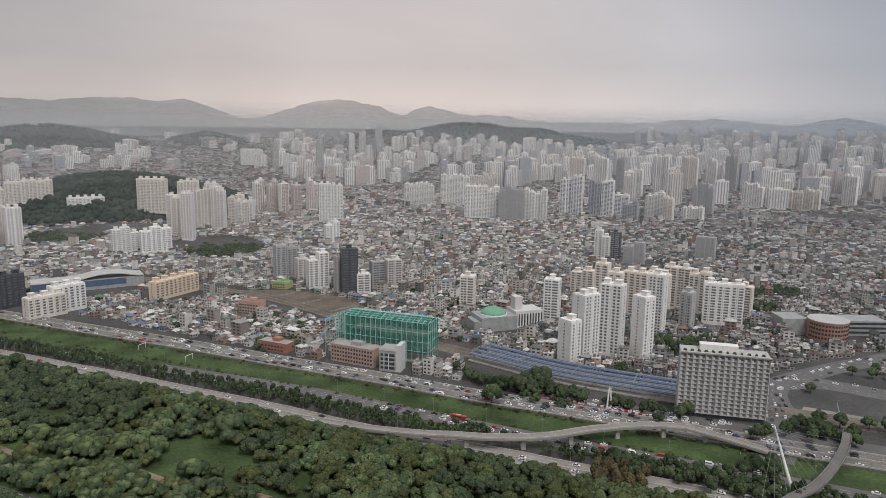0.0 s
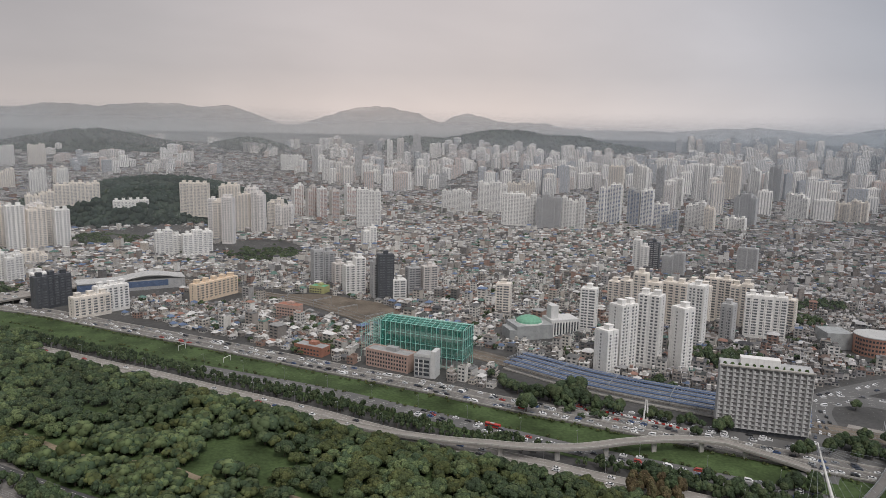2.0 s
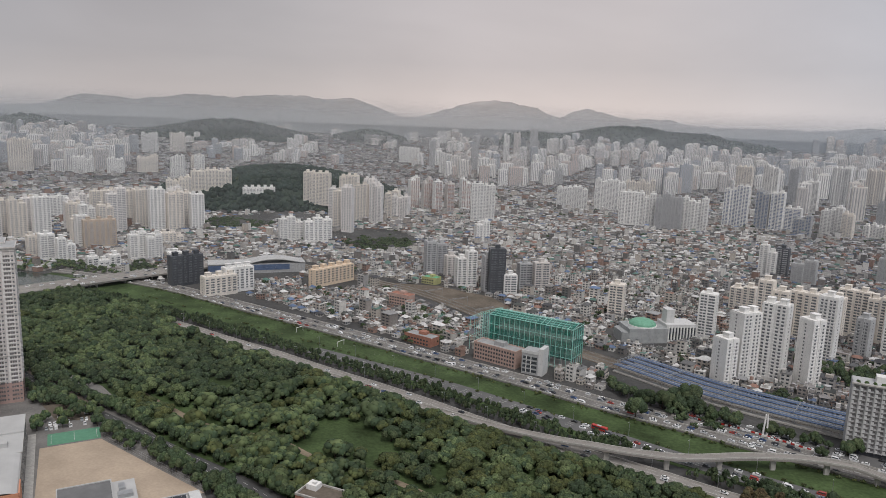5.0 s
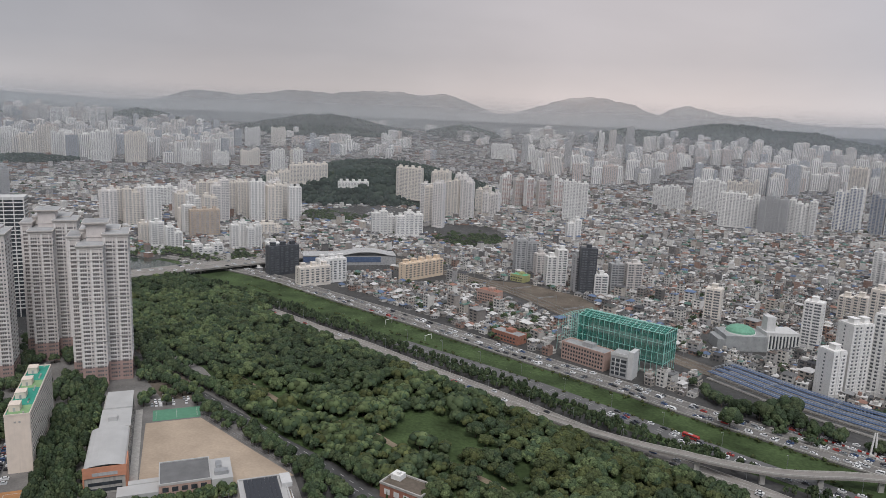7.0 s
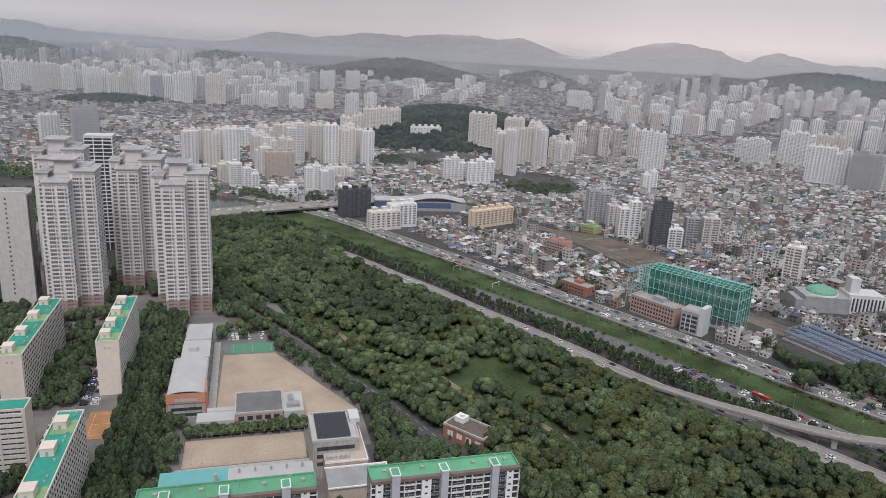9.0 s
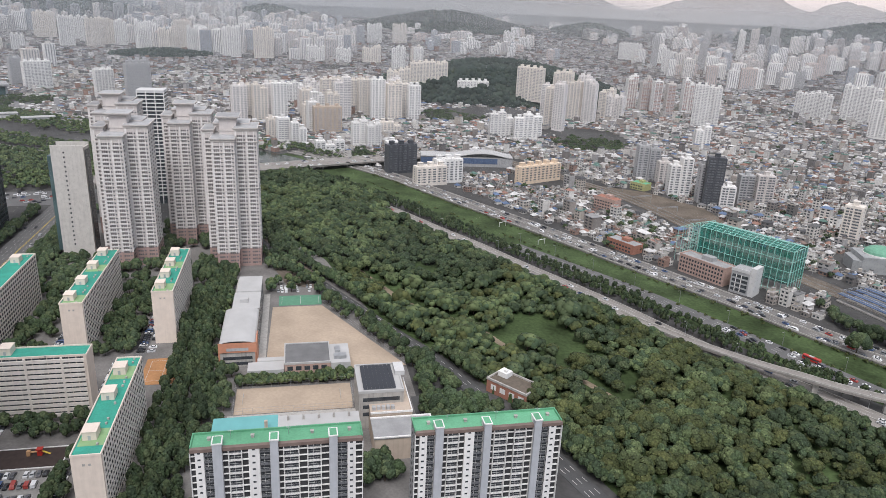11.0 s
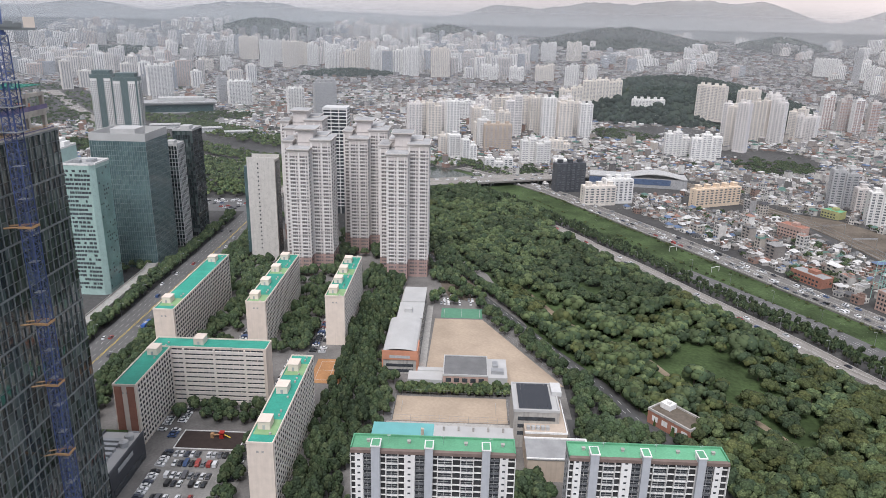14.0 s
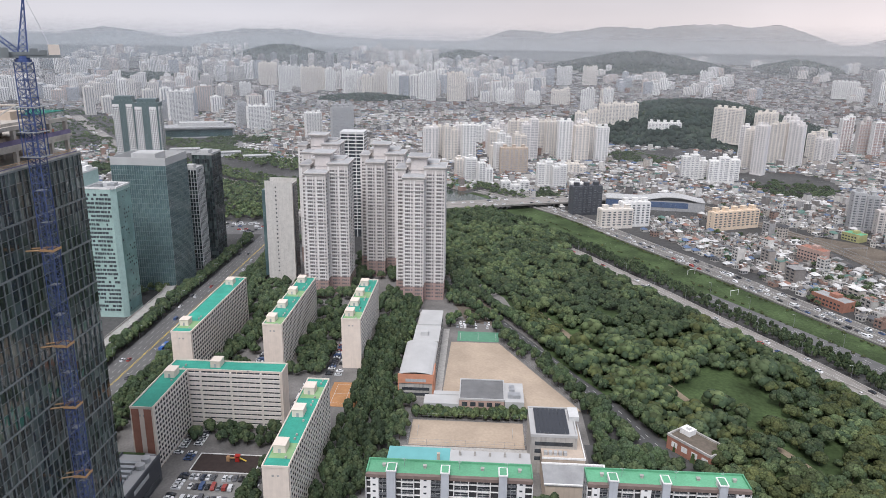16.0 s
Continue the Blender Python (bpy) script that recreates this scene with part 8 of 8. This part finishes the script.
for x, y in scatter([(190, 600), (260, 600), (250, 640), (200, 650)], 9, 3) + scatter([(330, 735), (380, 760), (360, 810), (320, 790)], 10, 8) + scatter([(236, 432), (268, 424), (276, 440), (244, 452)], 8, 9) + scatter([(15, 548), (110, 502), (104, 488), (30, 524)], 7, 29) + scatter([(120, 496), (180, 470), (178, 462), (118, 486)], 7, 30) + scatter([(96, 384), (190, 350), (200, 372), (110, 408)], 8, 19):
    bank.append((x, y, 0.0, r.uniform(3.5, 5.5)))
dry = [(x, y, 0.0, r.uniform(3.6, 5.2)) for x, y in scatter([(84, 372), (112, 362), (122, 380), (94, 394)], 6.0, 33)]
grove("dry_trees", dry, TALL, LEAF_DRY, "tall trees with brown, half withered leaves")
shrubs = []
for o in (-13, -15.5, -40):
    for x, y, a in along(FAR_ROAD, 4.0, o):
        if -480 < x < 230 and r.random() < 0.42 + 0.5 * noise.noise((x * 0.02, y * 0.02, o)):
            shrubs.append((x + r.uniform(-1.5, 1.5), y + r.uniform(-1.5, 1.5), -0.4, r.uniform(1.0, 1.9)))
grove("riverside_shrubs", shrubs, SMALL, LEAF_OLIVE, "low brownish shrubs on the riverside lawn", "shrubs")
for x, y, a in along(PARK_ROAD, 6.0, 8.4) + along(PARK_ROAD, 7.0, -10):
    if math.hypot(x, y) > 280 and r.random() < 0.8 and math.hypot(x + 126, y - 321) > 15:
        bank.append((x, y, 0.0, r.uniform(3.6, 5.4)))
grove("bank_trees", bank, ESTATE, LEAF_DARK, "clumps of dark trees by the railway and road")
scattered, belt = [], []
for x, y in scatter([(-980, 400), (-760, 380), (-640, 470), (-610, 560), (-700, 590), (-980, 500)], 9, 12):
    belt.append((x, y, 0.0, r.uniform(4, 6)))
for x, y in scatter([(-1300, 640), (-900, 640), (-730, 700), (-600, 760), (-640, 790), (-900, 720), (-1300, 700)], 10, 13):
    belt.append((x, y, 0.0, r.uniform(3.5, 5.5)))
for x, y in scatter([(-620, 735), (-500, 760), (-520, 790), (-640, 770)], 9, 14):
    belt.append((x, y, 0.0, r.uniform(3, 4.5)))
for o in (-52, -40, -30, -21, 21, 30, 42, 55):
    for x, y, a in along(WEST_ROAD, 11, o):
        if x > -1900 and r.random() < 0.7:
            belt.append((x + r.uniform(-4, 4), y + r.uniform(-4, 4), 0.0, r.uniform(3.2, 5.2)))
for x, y in ((-551, 658), (-546, 672), (-556, 644), (-540, 682), (-562, 634), (-536, 664)):
    belt.append((x, y, 0.0, r.uniform(5, 7)))
for x, y in scatter([(-1500, 560), (-1000, 470), (-760, 440), (-690, 560), (-720, 660), (-1000, 640), (-1300, 700), (-1500, 700)], 10, 41):
    if near_line(x, y, WEST_ROAD) > 17 and r.random() < 0.75:
        belt.append((x, y, 0.0, r.uniform(3.4, 5.2)))
belt = [q for q in belt if free_spot(q[0], q[1], -4) and near_line(q[0], q[1], BRIDGE) > 19 and near_line(q[0], q[1], STREAM) > 24]
grove("river_belt_trees", belt, SMALL, LEAF, "green belt of trees along the river bend")
for k in range(1900):
    az, rr = r.uniform(-72, 36), r.uniform(620, 2400)
    x, y = polar(az, rr)
    if rr < 2600 and inside(x, y, OLD_TOWN) and free_spot(x, y, -3) and all(near_line(x, y, l) > d * 0.7 for l, d in CLEAR_LINES[:4]):
        scattered.append((x, y, ground_z(x, y), r.uniform(2.6, 5.0)))
for a, b, c in GREEN_SPOTS:
    for k in range(min(190, int(c * c / 20))):
        t, q = r.uniform(0, 6.28), c * math.sqrt(r.random())
        scattered.append((a + q * math.cos(t), b + q * math.sin(t), 0.0, r.uniform(3, 4.8)))
grove("town_trees", scattered, SMALL, LEAF_DARK, "scattered dark trees among the houses")

# woods on the far hills
ic = bmesh.new()
bmesh.ops.create_icosphere(ic, subdivisions=1, radius=1.0)
iv, itf = np.array([v.co[:] for v in ic.verts]), np.array([[v.index for v in f.verts] for f in ic.faces])
ic.free()
V, F, n = [], [], 0
nr = np.random.RandomState(2)
for a, rr, side, deep, tall in HILLS:
    count = int(side * deep / (34 if rr < 3000 else 90))
    for k in range(min(count, 2600)):
        e, t = math.sqrt(nr.random_sample()) * (1.22 if tall > 30 else 1.0), nr.uniform(0, 6.28)
        q = rr + e * deep * math.sin(t)
        x, y = polar(a + math.degrees(e * side * math.cos(t) / q), q)
        s = nr.uniform(5, 9) * (1 if rr < 3000 else 1.5)
        V.append(iv * s * nr.uniform(0.75, 1.2, (len(iv), 1)) + np.array([x, y, ground_z(x, y) + s * 0.3]))
        F.append(itf + n)
        n += len(iv)
tagged(new("hill_woods", numpy_mesh("hill_woods", np.vstack(V), np.vstack(F), WOODS)), "dark green woods covering the hills", "woods", kind="stuff")


# ---------------------------------------------------------------- vehicles


def profile_mesh(name, pts, width, mat, inset=0.0, roof=None):
    """A side outline drawn out across the car, narrower at the top where inset is given."""
    s, n = Shape(), len(pts)
    top = max(z for _, z in pts)
    for side in (-1, 1):
        for x, z in pts:
            s.v.append((x, side * (width / 2 - (inset if z > top - 0.05 else 0)), z))
    s.f = [tuple(range(n)), tuple(range(2 * n - 1, n - 1, -1))] + [(i, i + n, (i + 1) % n + n, (i + 1) % n) for i in range(n)]
    if roof:
        s.box(*roof)
    return s.mesh(name, mat)


CAR = {
    "car": (profile_mesh("body", [(-2.25, 0.3), (2.25, 0.3), (2.3, 0.62), (2.05, 0.85), (1.1, 0.95), (-1.7, 0.98), (-2.25, 0.9)], 1.8, CARPAINT, 0.0, (-1.0, -0.62, 1.42, 0.4, 0.62, 1.48)),
            profile_mesh("cabin", [(1.15, 0.92), (0.45, 1.42), (-1.1, 1.44), (-1.85, 0.95)], 1.66, PANE, 0.16), 1.35, 0.33),
    "van": (profile_mesh("body", [(-2.4, 0.35), (2.4, 0.35), (2.45, 0.9), (1.9, 1.1), (1.2, 1.85), (-2.35, 1.9)], 1.9, CARPAINT),
            profile_mesh("cabin", [(1.72, 1.12), (1.25, 1.72), (-2.0, 1.75), (-2.0, 1.12)], 1.94, PANE), 1.5, 0.36),
}
WHEEL = Shape().rod((0, -0.11, 0), (0, 0.11, 0), 0.33, 10).mesh("wheel", RUBBER)
LOW_BODY = profile_mesh("body", [(-2.25, 0.02), (2.25, 0.02), (2.3, 0.62), (2.05, 0.85), (1.1, 0.95), (-1.7, 0.98), (-2.25, 0.9)], 1.8, CARPAINT, 0.0, (-1.0, -0.62, 1.42, 0.4, 0.62, 1.48))
LOW_VAN = profile_mesh("body", [(-2.4, 0.02), (2.4, 0.02), (2.45, 0.9), (1.9, 1.1), (1.2, 1.85), (-2.35, 1.9)], 1.9, CARPAINT)
CAR_LABEL = {"car": "small saloon car on the asphalt", "van": "boxy van on the asphalt"}
rv = random.Random(8)


def car(x, y, z, turn, group):
    kind = "van" if rv.random() < 0.16 else "car"
    far_off = math.hypot(x, y) > 420
    body, cabin, axle, rad = CAR[kind]
    c = thing(kind, x, y, z, turn + (math.pi if rv.random() < 0.3 else 0), CAR_LABEL[kind], kind, group)
    part("body", (LOW_BODY if kind == "car" else LOW_VAN) if far_off else body, None, c)
    part("cabin", cabin, None, c)
    for sx in () if far_off else (-axle, axle):
        for sy in (-0.82, 0.82):
            part("wheel", WHEEL, None, c).matrix_basis = Matrix.Translation((sx, sy, 0.33))


def traffic(line, lanes, z, gap, chance, group, limit=None, z_at=None):
    for o in lanes:
        for x, y, a in along(line, gap, o):
            if rv.random() < chance and (limit is None or limit(x, y)):
                car(x + rv.uniform(-1, 1), y + rv.uniform(-1, 1), z, a, group)


def parking(u0, v0, u1, v1, along_u, group, chance=0.85):
    n = int(((u1 - u0) if along_u else (v1 - v0)) / 2.7)
    for i in range(n):
        if rv.random() < chance:
            u, v = (u0 + (i + 0.5) * 2.7, (v0 + v1) / 2) if along_u else ((u0 + u1) / 2, v0 + (i + 0.5) * 2.7)
            x, y = uv(u, v)
            car(x, y, 0.06, TURN + (math.pi / 2 if along_u else 0) + rv.uniform(-0.04, 0.04), group)


parking(-132, 268, -108, 273, True, "cars in the estate car park")
parking(-132, 262, -108, 267, True, "cars in the estate car park")
parking(-132, 252, -108, 257, True, "cars in the estate car park", 0.7)
parking(-132, 277, -108, 282, True, "cars in the estate car park", 0.8)
parking(-104, 262, -99, 288, False, "cars in the estate car park")
parking(-143, 300, -138.5, 330, False, "cars in the estate car park")
parking(-150, 300, -145.5, 330, False, "cars in the estate car park", 0.6)
parking(-94, 398, -89, 486, False, "cars between the slabs", 0.75)
parking(-142, 396, -137, 486, False, "cars between the slabs", 0.8)
parking(25, 243, 39, 248, True, "cars behind the front flats")
parking(25, 236, 39, 241, True, "cars behind the front flats", 0.6)
parking(-16, 482, 16, 487, True, "cars by the school", 0.5)
traffic(AVENUE, (-12.5, -9, -5.6, 5.6, 9, 12.5), 0.16, 24, 0.22, "cars on the avenue", lambda x, y: x > -640)
traffic(NEAR_ROAD, (-5.6, -2.4, 2.4, 5.6), 0.52, 16, 0.24, "cars on the riverside road", lambda x, y: -390 < x < 240)
traffic(FAR_ROAD, (-7.4, -4.2, 4.2, 7.4), 1.22, 8.5, 0.40, "cars on the embankment road", lambda x, y: -300 < x < 240)
traffic(MID_ROAD, (-4.5, -1.5, 1.5, 4.5), 0.32, 9, 0.5, "cars on the river road", lambda x, y: -60 < x < 200)
traffic(SQUARE_ROAD, (-10, -6, 6, 10), 0.18, 13, 0.3, "cars at the junction", lambda x, y: x < 430)
traffic([p for p in FAR_ROAD if p[0] > 60], (18, 22, 26), 0.22, 9, 0.45, "cars on the station road", lambda x, y: x < 215)
RED = material("red_paint", (0.45, 0.04, 0.03), rough=0.35, vary=0.05)
BUSBLUE = material("bus_blue", (0.05, 0.13, 0.40), rough=0.35, vary=0.05)


def bus(x, y, z, turn, mat, label):
    b = thing("bus", x, y, z, turn, label, "bus", "buses")
    part("body", profile_mesh("body", [(-5.5, 0.4), (5.4, 0.4), (5.5, 1.2), (5.3, 3.0), (-5.5, 3.05)], 2.5, mat), None, b)
    part("window_band", Shape().box(-5.2, -1.28, 1.5, 5.0, 1.28, 2.4), PANE, b)
    part("roof_unit", Shape().box(-2, -0.8, 3.0, 1, 0.8, 3.3), ROOF_WHITE, b)
    for sx in (-3.4, 3.3):
        for sy in (-1.12, 1.12):
            part("wheel", WHEEL, None, b).matrix_basis = Matrix.Translation((sx, sy, 0.45)) @ Matrix.Diagonal((1.4, 1.4, 1.4, 1))


bus(14, 460.5, 0.32, radians(-26), RED, "red and white city bus in the traffic")
x, y = uv(-209, 428)
bus(x, y, 0.16, TURN + math.pi / 2, BUSBLUE, "blue city bus on the avenue")


def street_lamp(x, y, z, turn, tall=9.0):
    l = thing("street_lamp", x, y, z, turn, "grey steel street lamp beside the road", "street lamp", "street lamps")
    part("pole", Shape().rod((0, 0, 0), (0, 0, tall), 0.13, 6, 0.08), STEEL, l)
    part("arm", Shape().rod((0, 0, tall), (0, -2.2, tall + 0.5), 0.07, 5), STEEL, l)
    part("lamp_head", Shape().box(-0.18, -2.9, tall + 0.38, 0.18, -2.0, tall + 0.56), ROOF_WHITE, l)


for line, o, z, gap in ((NEAR_ROAD, 9.2, 0.2, 38), (FAR_ROAD, -11.8, 0.2, 42), (MID_ROAD, 9.2, 0.1, 40)):
    for x, y, a in along(line, gap, o):
        if -400 < x < 260:
            street_lamp(x, y, z, a, 9.5)
for v in range(300, 700, 36):
    for u, t in ((-202.6, TURN - math.pi / 2), (-233.4, TURN + math.pi / 2)):
        x, y = uv(u, v)
        street_lamp(x, y, 0, t, 9)

# red and white barriers round the road works, and a pale monument
bar_red, bar_white = Shape().box(-1.1, -0.3, 0, 1.1, 0.3, 1.1).mesh("red_block", RED), Shape().box(-1.1, -0.3, 0, 1.1, 0.3, 1.1).mesh("white_block", WHITE)
for i, (x, y, a) in enumerate(along([(80, 499), (104, 493), (132, 478), (152, 466)], 2.5)):
    rb_ = thing("road_barrier", x, y, 0.2, a, "red or white plastic road barrier", "barrier", "road works barriers")
    part("block", bar_red if i % 2 else bar_white, None, rb_)
mo = thing("monument", 122, 484, 0, radians(-15), "tall pale twin-pillar monument by the road", "monument")
for a in (-0.9, 0.9):
    part("pillar", Shape().rod((a * 1.5, 0, 0), (a * 0.6, 0, 15.5), 0.75, 6, 0.45), WHITE, mo)
part("base", Shape().turned(0, 0, 0, 0.9, 5, 4, 0.2, 0.9), CONCRETE, mo)

# play equipment and goals
kerb_s = Shape()
for a in ((-136.5, 291.5, -104.5, 292), (-136.5, 307, -104.5, 307.5), (-136.5, 292, -136, 307), (-105, 292, -104.5, 307)):
    kerb_s.prism(uv_rect(*a), 0.0, 0.45)
tagged(new("kerb_playground", kerb_s.mesh("kerb_playground", WHITE)), "white kerb round the dark playground", "kerb", kind="structure")
x, y = uv(-116, 302)
pl = thing("play_frame", x, y, 0.14, TURN, "bright climbing frame with a yellow slide", "playground equipment")
part("tower_frame", Shape().box(-1, -1, 0, 1, 1, 2.2).prism([(-1.3, -1.3), (1.3, -1.3), (1.3, 1.3), (-1.3, 1.3)], 3.0, 3.3), RED, pl)
part("slide", Shape().quad((1, -0.5, 1.9), (4.2, -0.5, 0.2), (4.2, 0.5, 0.2), (1, 0.5, 1.9)), YELLOW, pl)
part("bridge", Shape().box(-4, -0.5, 1.6, -1, 0.5, 1.8).box(-5.5, -0.8, 0, -4, 0.8, 2.4), ORANGE, pl)

# fence round the school yards
for name, pts in (("yard_fence", [uv(-34.5, 323.5), uv(26.5, 323.5), uv(26.5, 350), uv(-34.5, 350), uv(-34.5, 323.5)]), ("field_fence", [uv(61, 366), uv(45, 398), uv(16, 458)])):
    fe = thing(name, 0, 0, 0, 0, "tall grey mesh fence round the sand yard", "fence")
    for x, y, a in along(pts, 5.0):
        part("post", Shape().rod((x, y, 0), (x, y, 4.0), 0.06), STEEL, fe)
    for z in (1.0, 2.4, 3.9):
        part("rail", band(pts, 0.03, -0.03, z, z + 0.06), STEEL, fe)
for u, v in ((20, 337), (-30, 337)):
    x, y = uv(u, v)
    gl = thing("goal", x, y, 0.14, TURN, "white football goal on the sand yard", "goal", "goals")
    part("frame", Shape().rod((0, -3.5, 0), (0, -3.5, 2.4), 0.08).rod((0, 3.5, 0), (0, 3.5, 2.4), 0.08).rod((0, -3.5, 2.4), (0, 3.5, 2.4), 0.08), PAINT, gl)

# parking bays
bays_s = Shape()
for u0, v0, n in ((-132, 268, 9), (-132, 252, 9)):
    for i in range(n + 1):
        bays_s.prism(uv_rect(u0 + i * 2.7 - 0.06, v0, u0 + i * 2.7 + 0.06, v0 + 5), 0.02, 0.07)
for i in range(33):
    bays_s.prism(uv_rect(-94, 398 + i * 2.7, -89, 398.12 + i * 2.7), 0.02, 0.07)
    bays_s.prism(uv_rect(-142, 396 + i * 2.7, -137, 396.12 + i * 2.7), 0.02, 0.07)
tagged(new("parking_lines", bays_s.mesh("parking_lines", PAINT)), "white parking bay lines", "road marking", kind="structure")
slab("car_park", uv_rect(-140, 246, -97, 290.5), -0.1, 0.055, material("pale_car_park", (0.26, 0.25, 0.235), vary=0.2, scale=0.1, fine=1.0), "pale concrete car park of the estate", "car park")
slab("lane", uv_rect(-95, 344, -88, 530), -0.1, 0.056, ASPHALT, "grey estate lane between slabs", "road")
slab("lane_west", uv_rect(-143, 344.5, -134, 530), -0.1, 0.056, ASPHALT, "grey estate lane beside parked cars", "road")
slab("school_lawn", uv_rect(52.2, 296, 55.5, 318), -0.1, 0.09, GRASS, "narrow green lawn beside the school block", "grass")
slab("lane_school", uv_rect(57, 286, 64, 331), -0.1, 0.056, ASPHALT_DARK, "dark lane behind the school block", "road")

lot = [(-735, 385), (-672, 372), (-640, 405), (-690, 432)]
slab("car_park_west", lot, -0.1, 0.2, ASPHALT, "asphalt car park beside the office towers", "car park")
for k in range(6):
    for i in range(9):
        if rv.random() < 0.55:
            p = (-720 + i * 7.5 + k * 3.5, 388 - i * 0.8 + k * 6.5)
            if inside(*p, lot):
                car(*p, 0.2, radians(60), "cars in the office car park")

# further traffic and parked cars, too many to pick apart
CARPAINT_MANY = material("many_car_paint", (0.75, 0.75, 0.75), rough=0.3, vary=0.02, spec=0.6, island=[(0.02, 0.02, 0.022), (0.55, 0.56, 0.57), (0.78, 0.78, 0.77), (0.10, 0.10, 0.11), (0.74, 0.74, 0.74), (0.25, 0.26, 0.27), (0.70, 0.70, 0.70), (0.76, 0.76, 0.76), (0.05, 0.06, 0.09)])
OUTLINE = [(-2.25, 0.02), (2.25, 0.02), (2.3, 0.62), (2.05, 0.85), (1.15, 0.95), (0.45, 1.44), (-1.1, 1.46), (-1.85, 1.0), (-2.25, 0.9)]


def many_cars(name, spots, label):
    paint, glass = Shape(), Shape()
    for x, y, z, t in spots:
        c, s, k, n = math.cos(t), math.sin(t), len(paint.v), len(OUTLINE)

        def at(px, py, pz):
            return (x + px * c - py * s, y + px * s + py * c, z + pz)

        for side in (-1, 1):
            paint.v += [at(px, side * (0.9 if pz < 1.2 else 0.68), pz) for px, pz in OUTLINE]
        paint.f += [tuple(k + i for i in range(n)), tuple(k + 2 * n - 1 - i for i in range(n))] + [(k + i, k + i + n, k + (i + 1) % n + n, k + (i + 1) % n) for i in range(n)]
        glass.quad(at(1.13, -0.8, 0.99), at(1.13, 0.8, 0.99), at(0.53, 0.64, 1.42), at(0.53, -0.64, 1.42))
        glass.quad(at(-1.8, 0.8, 1.05), at(-1.8, -0.8, 1.05), at(-1.2, -0.64, 1.45), at(-1.2, 0.64, 1.45))
        for side in (-1, 1):
            glass.quad(at(0.95, side * 0.9, 1.0), at(-1.6, side * 0.9, 1.0), at(-1.0, side * 0.72, 1.38), at(0.4, side * 0.72, 1.38))
    top = thing(name, 0, 0, 0, 0, label, "cars", kind="stuff")
    tagged(part("bodies", paint, CARPAINT_MANY, top), kind="stuff")
    tagged(part("car_windows", glass, PANE, top), kind="stuff")


def row_spots(u0, v0, u1, v1, along_u, chance):
    out, n = [], int(((u1 - u0) if along_u else (v1 - v0)) / 2.6)
    for i in range(n):
        if rv.random() < chance:
            u, v = (u0 + (i + 0.5) * 2.6, (v0 + v1) / 2) if along_u else ((u0 + u1) / 2, v0 + (i + 0.5) * 2.6)
            out.append((*uv(u, v), 0.06, TURN + (math.pi / 2 if along_u else 0) + rv.choice((0, math.pi)) + rv.uniform(-0.04, 0.04)))
    return out


def lane_spots(line, lanes, z, gap, chance, ok):
    out = []
    for o in lanes:
        for x, y, a in along(line, gap, o):
            if ok(x, y) and rv.random() < chance:
                out.append((x + rv.uniform(-1.2, 1.2), y + rv.uniform(-0.6, 0.6), z, a + (math.pi if o > 0 else 0)))
    return out


parked = []
for v in (246.5, 284.5):
    parked += row_spots(-134, v, -106, v + 5, True, 0.8)
parked += row_spots(-139.5, 248, -134.5, 290, False, 0.8) + row_spots(-88, 398, -83.5, 486, False, 0.7) + row_spots(-133.5, 396, -129, 486, False, 0.6)
parked += row_spots(-150, 345, -145.5, 392, False, 0.7) + row_spots(-104, 345, -99.5, 392, False, 0.7) + row_spots(-14, 489, 16, 494, True, 0.7) + row_spots(-14, 500, 16, 505, True, 0.6)
many_cars("parked_cars", parked, "white, grey and black cars parked in rows")
moving = lane_spots(FAR_ROAD, (-9.2, -5.8, -2.2, 2.2, 5.8, 9.2), 1.22, 12, 0.33, lambda x, y: -560 < x < 260)
moving += lane_spots(WEST_ROAD, (-8, -4, 4, 8), 0.92, 16, 0.3, lambda x, y: x > -1700) + lane_spots(EAST_ROAD, (-6, -2.5, 2.5, 6), 0.16, 11, 0.35, lambda x, y: x < 600)
moving += lane_spots([p for p in FAR_ROAD if p[0] > 70], (16, 20, 24, 28), 0.2, 8, 0.35, lambda x, y: x < 215)
moving += lane_spots(MID_ROAD, (-6, 6), 0.32, 10, 0.3, lambda x, y: 0 < x < 300)
moving += lane_spots(BRIDGE, (-12, -7, 7, 12), 6.22, 12, 0.35, lambda x, y: True)
many_cars("distant_traffic", moving, "small cars strung along the distant roads")
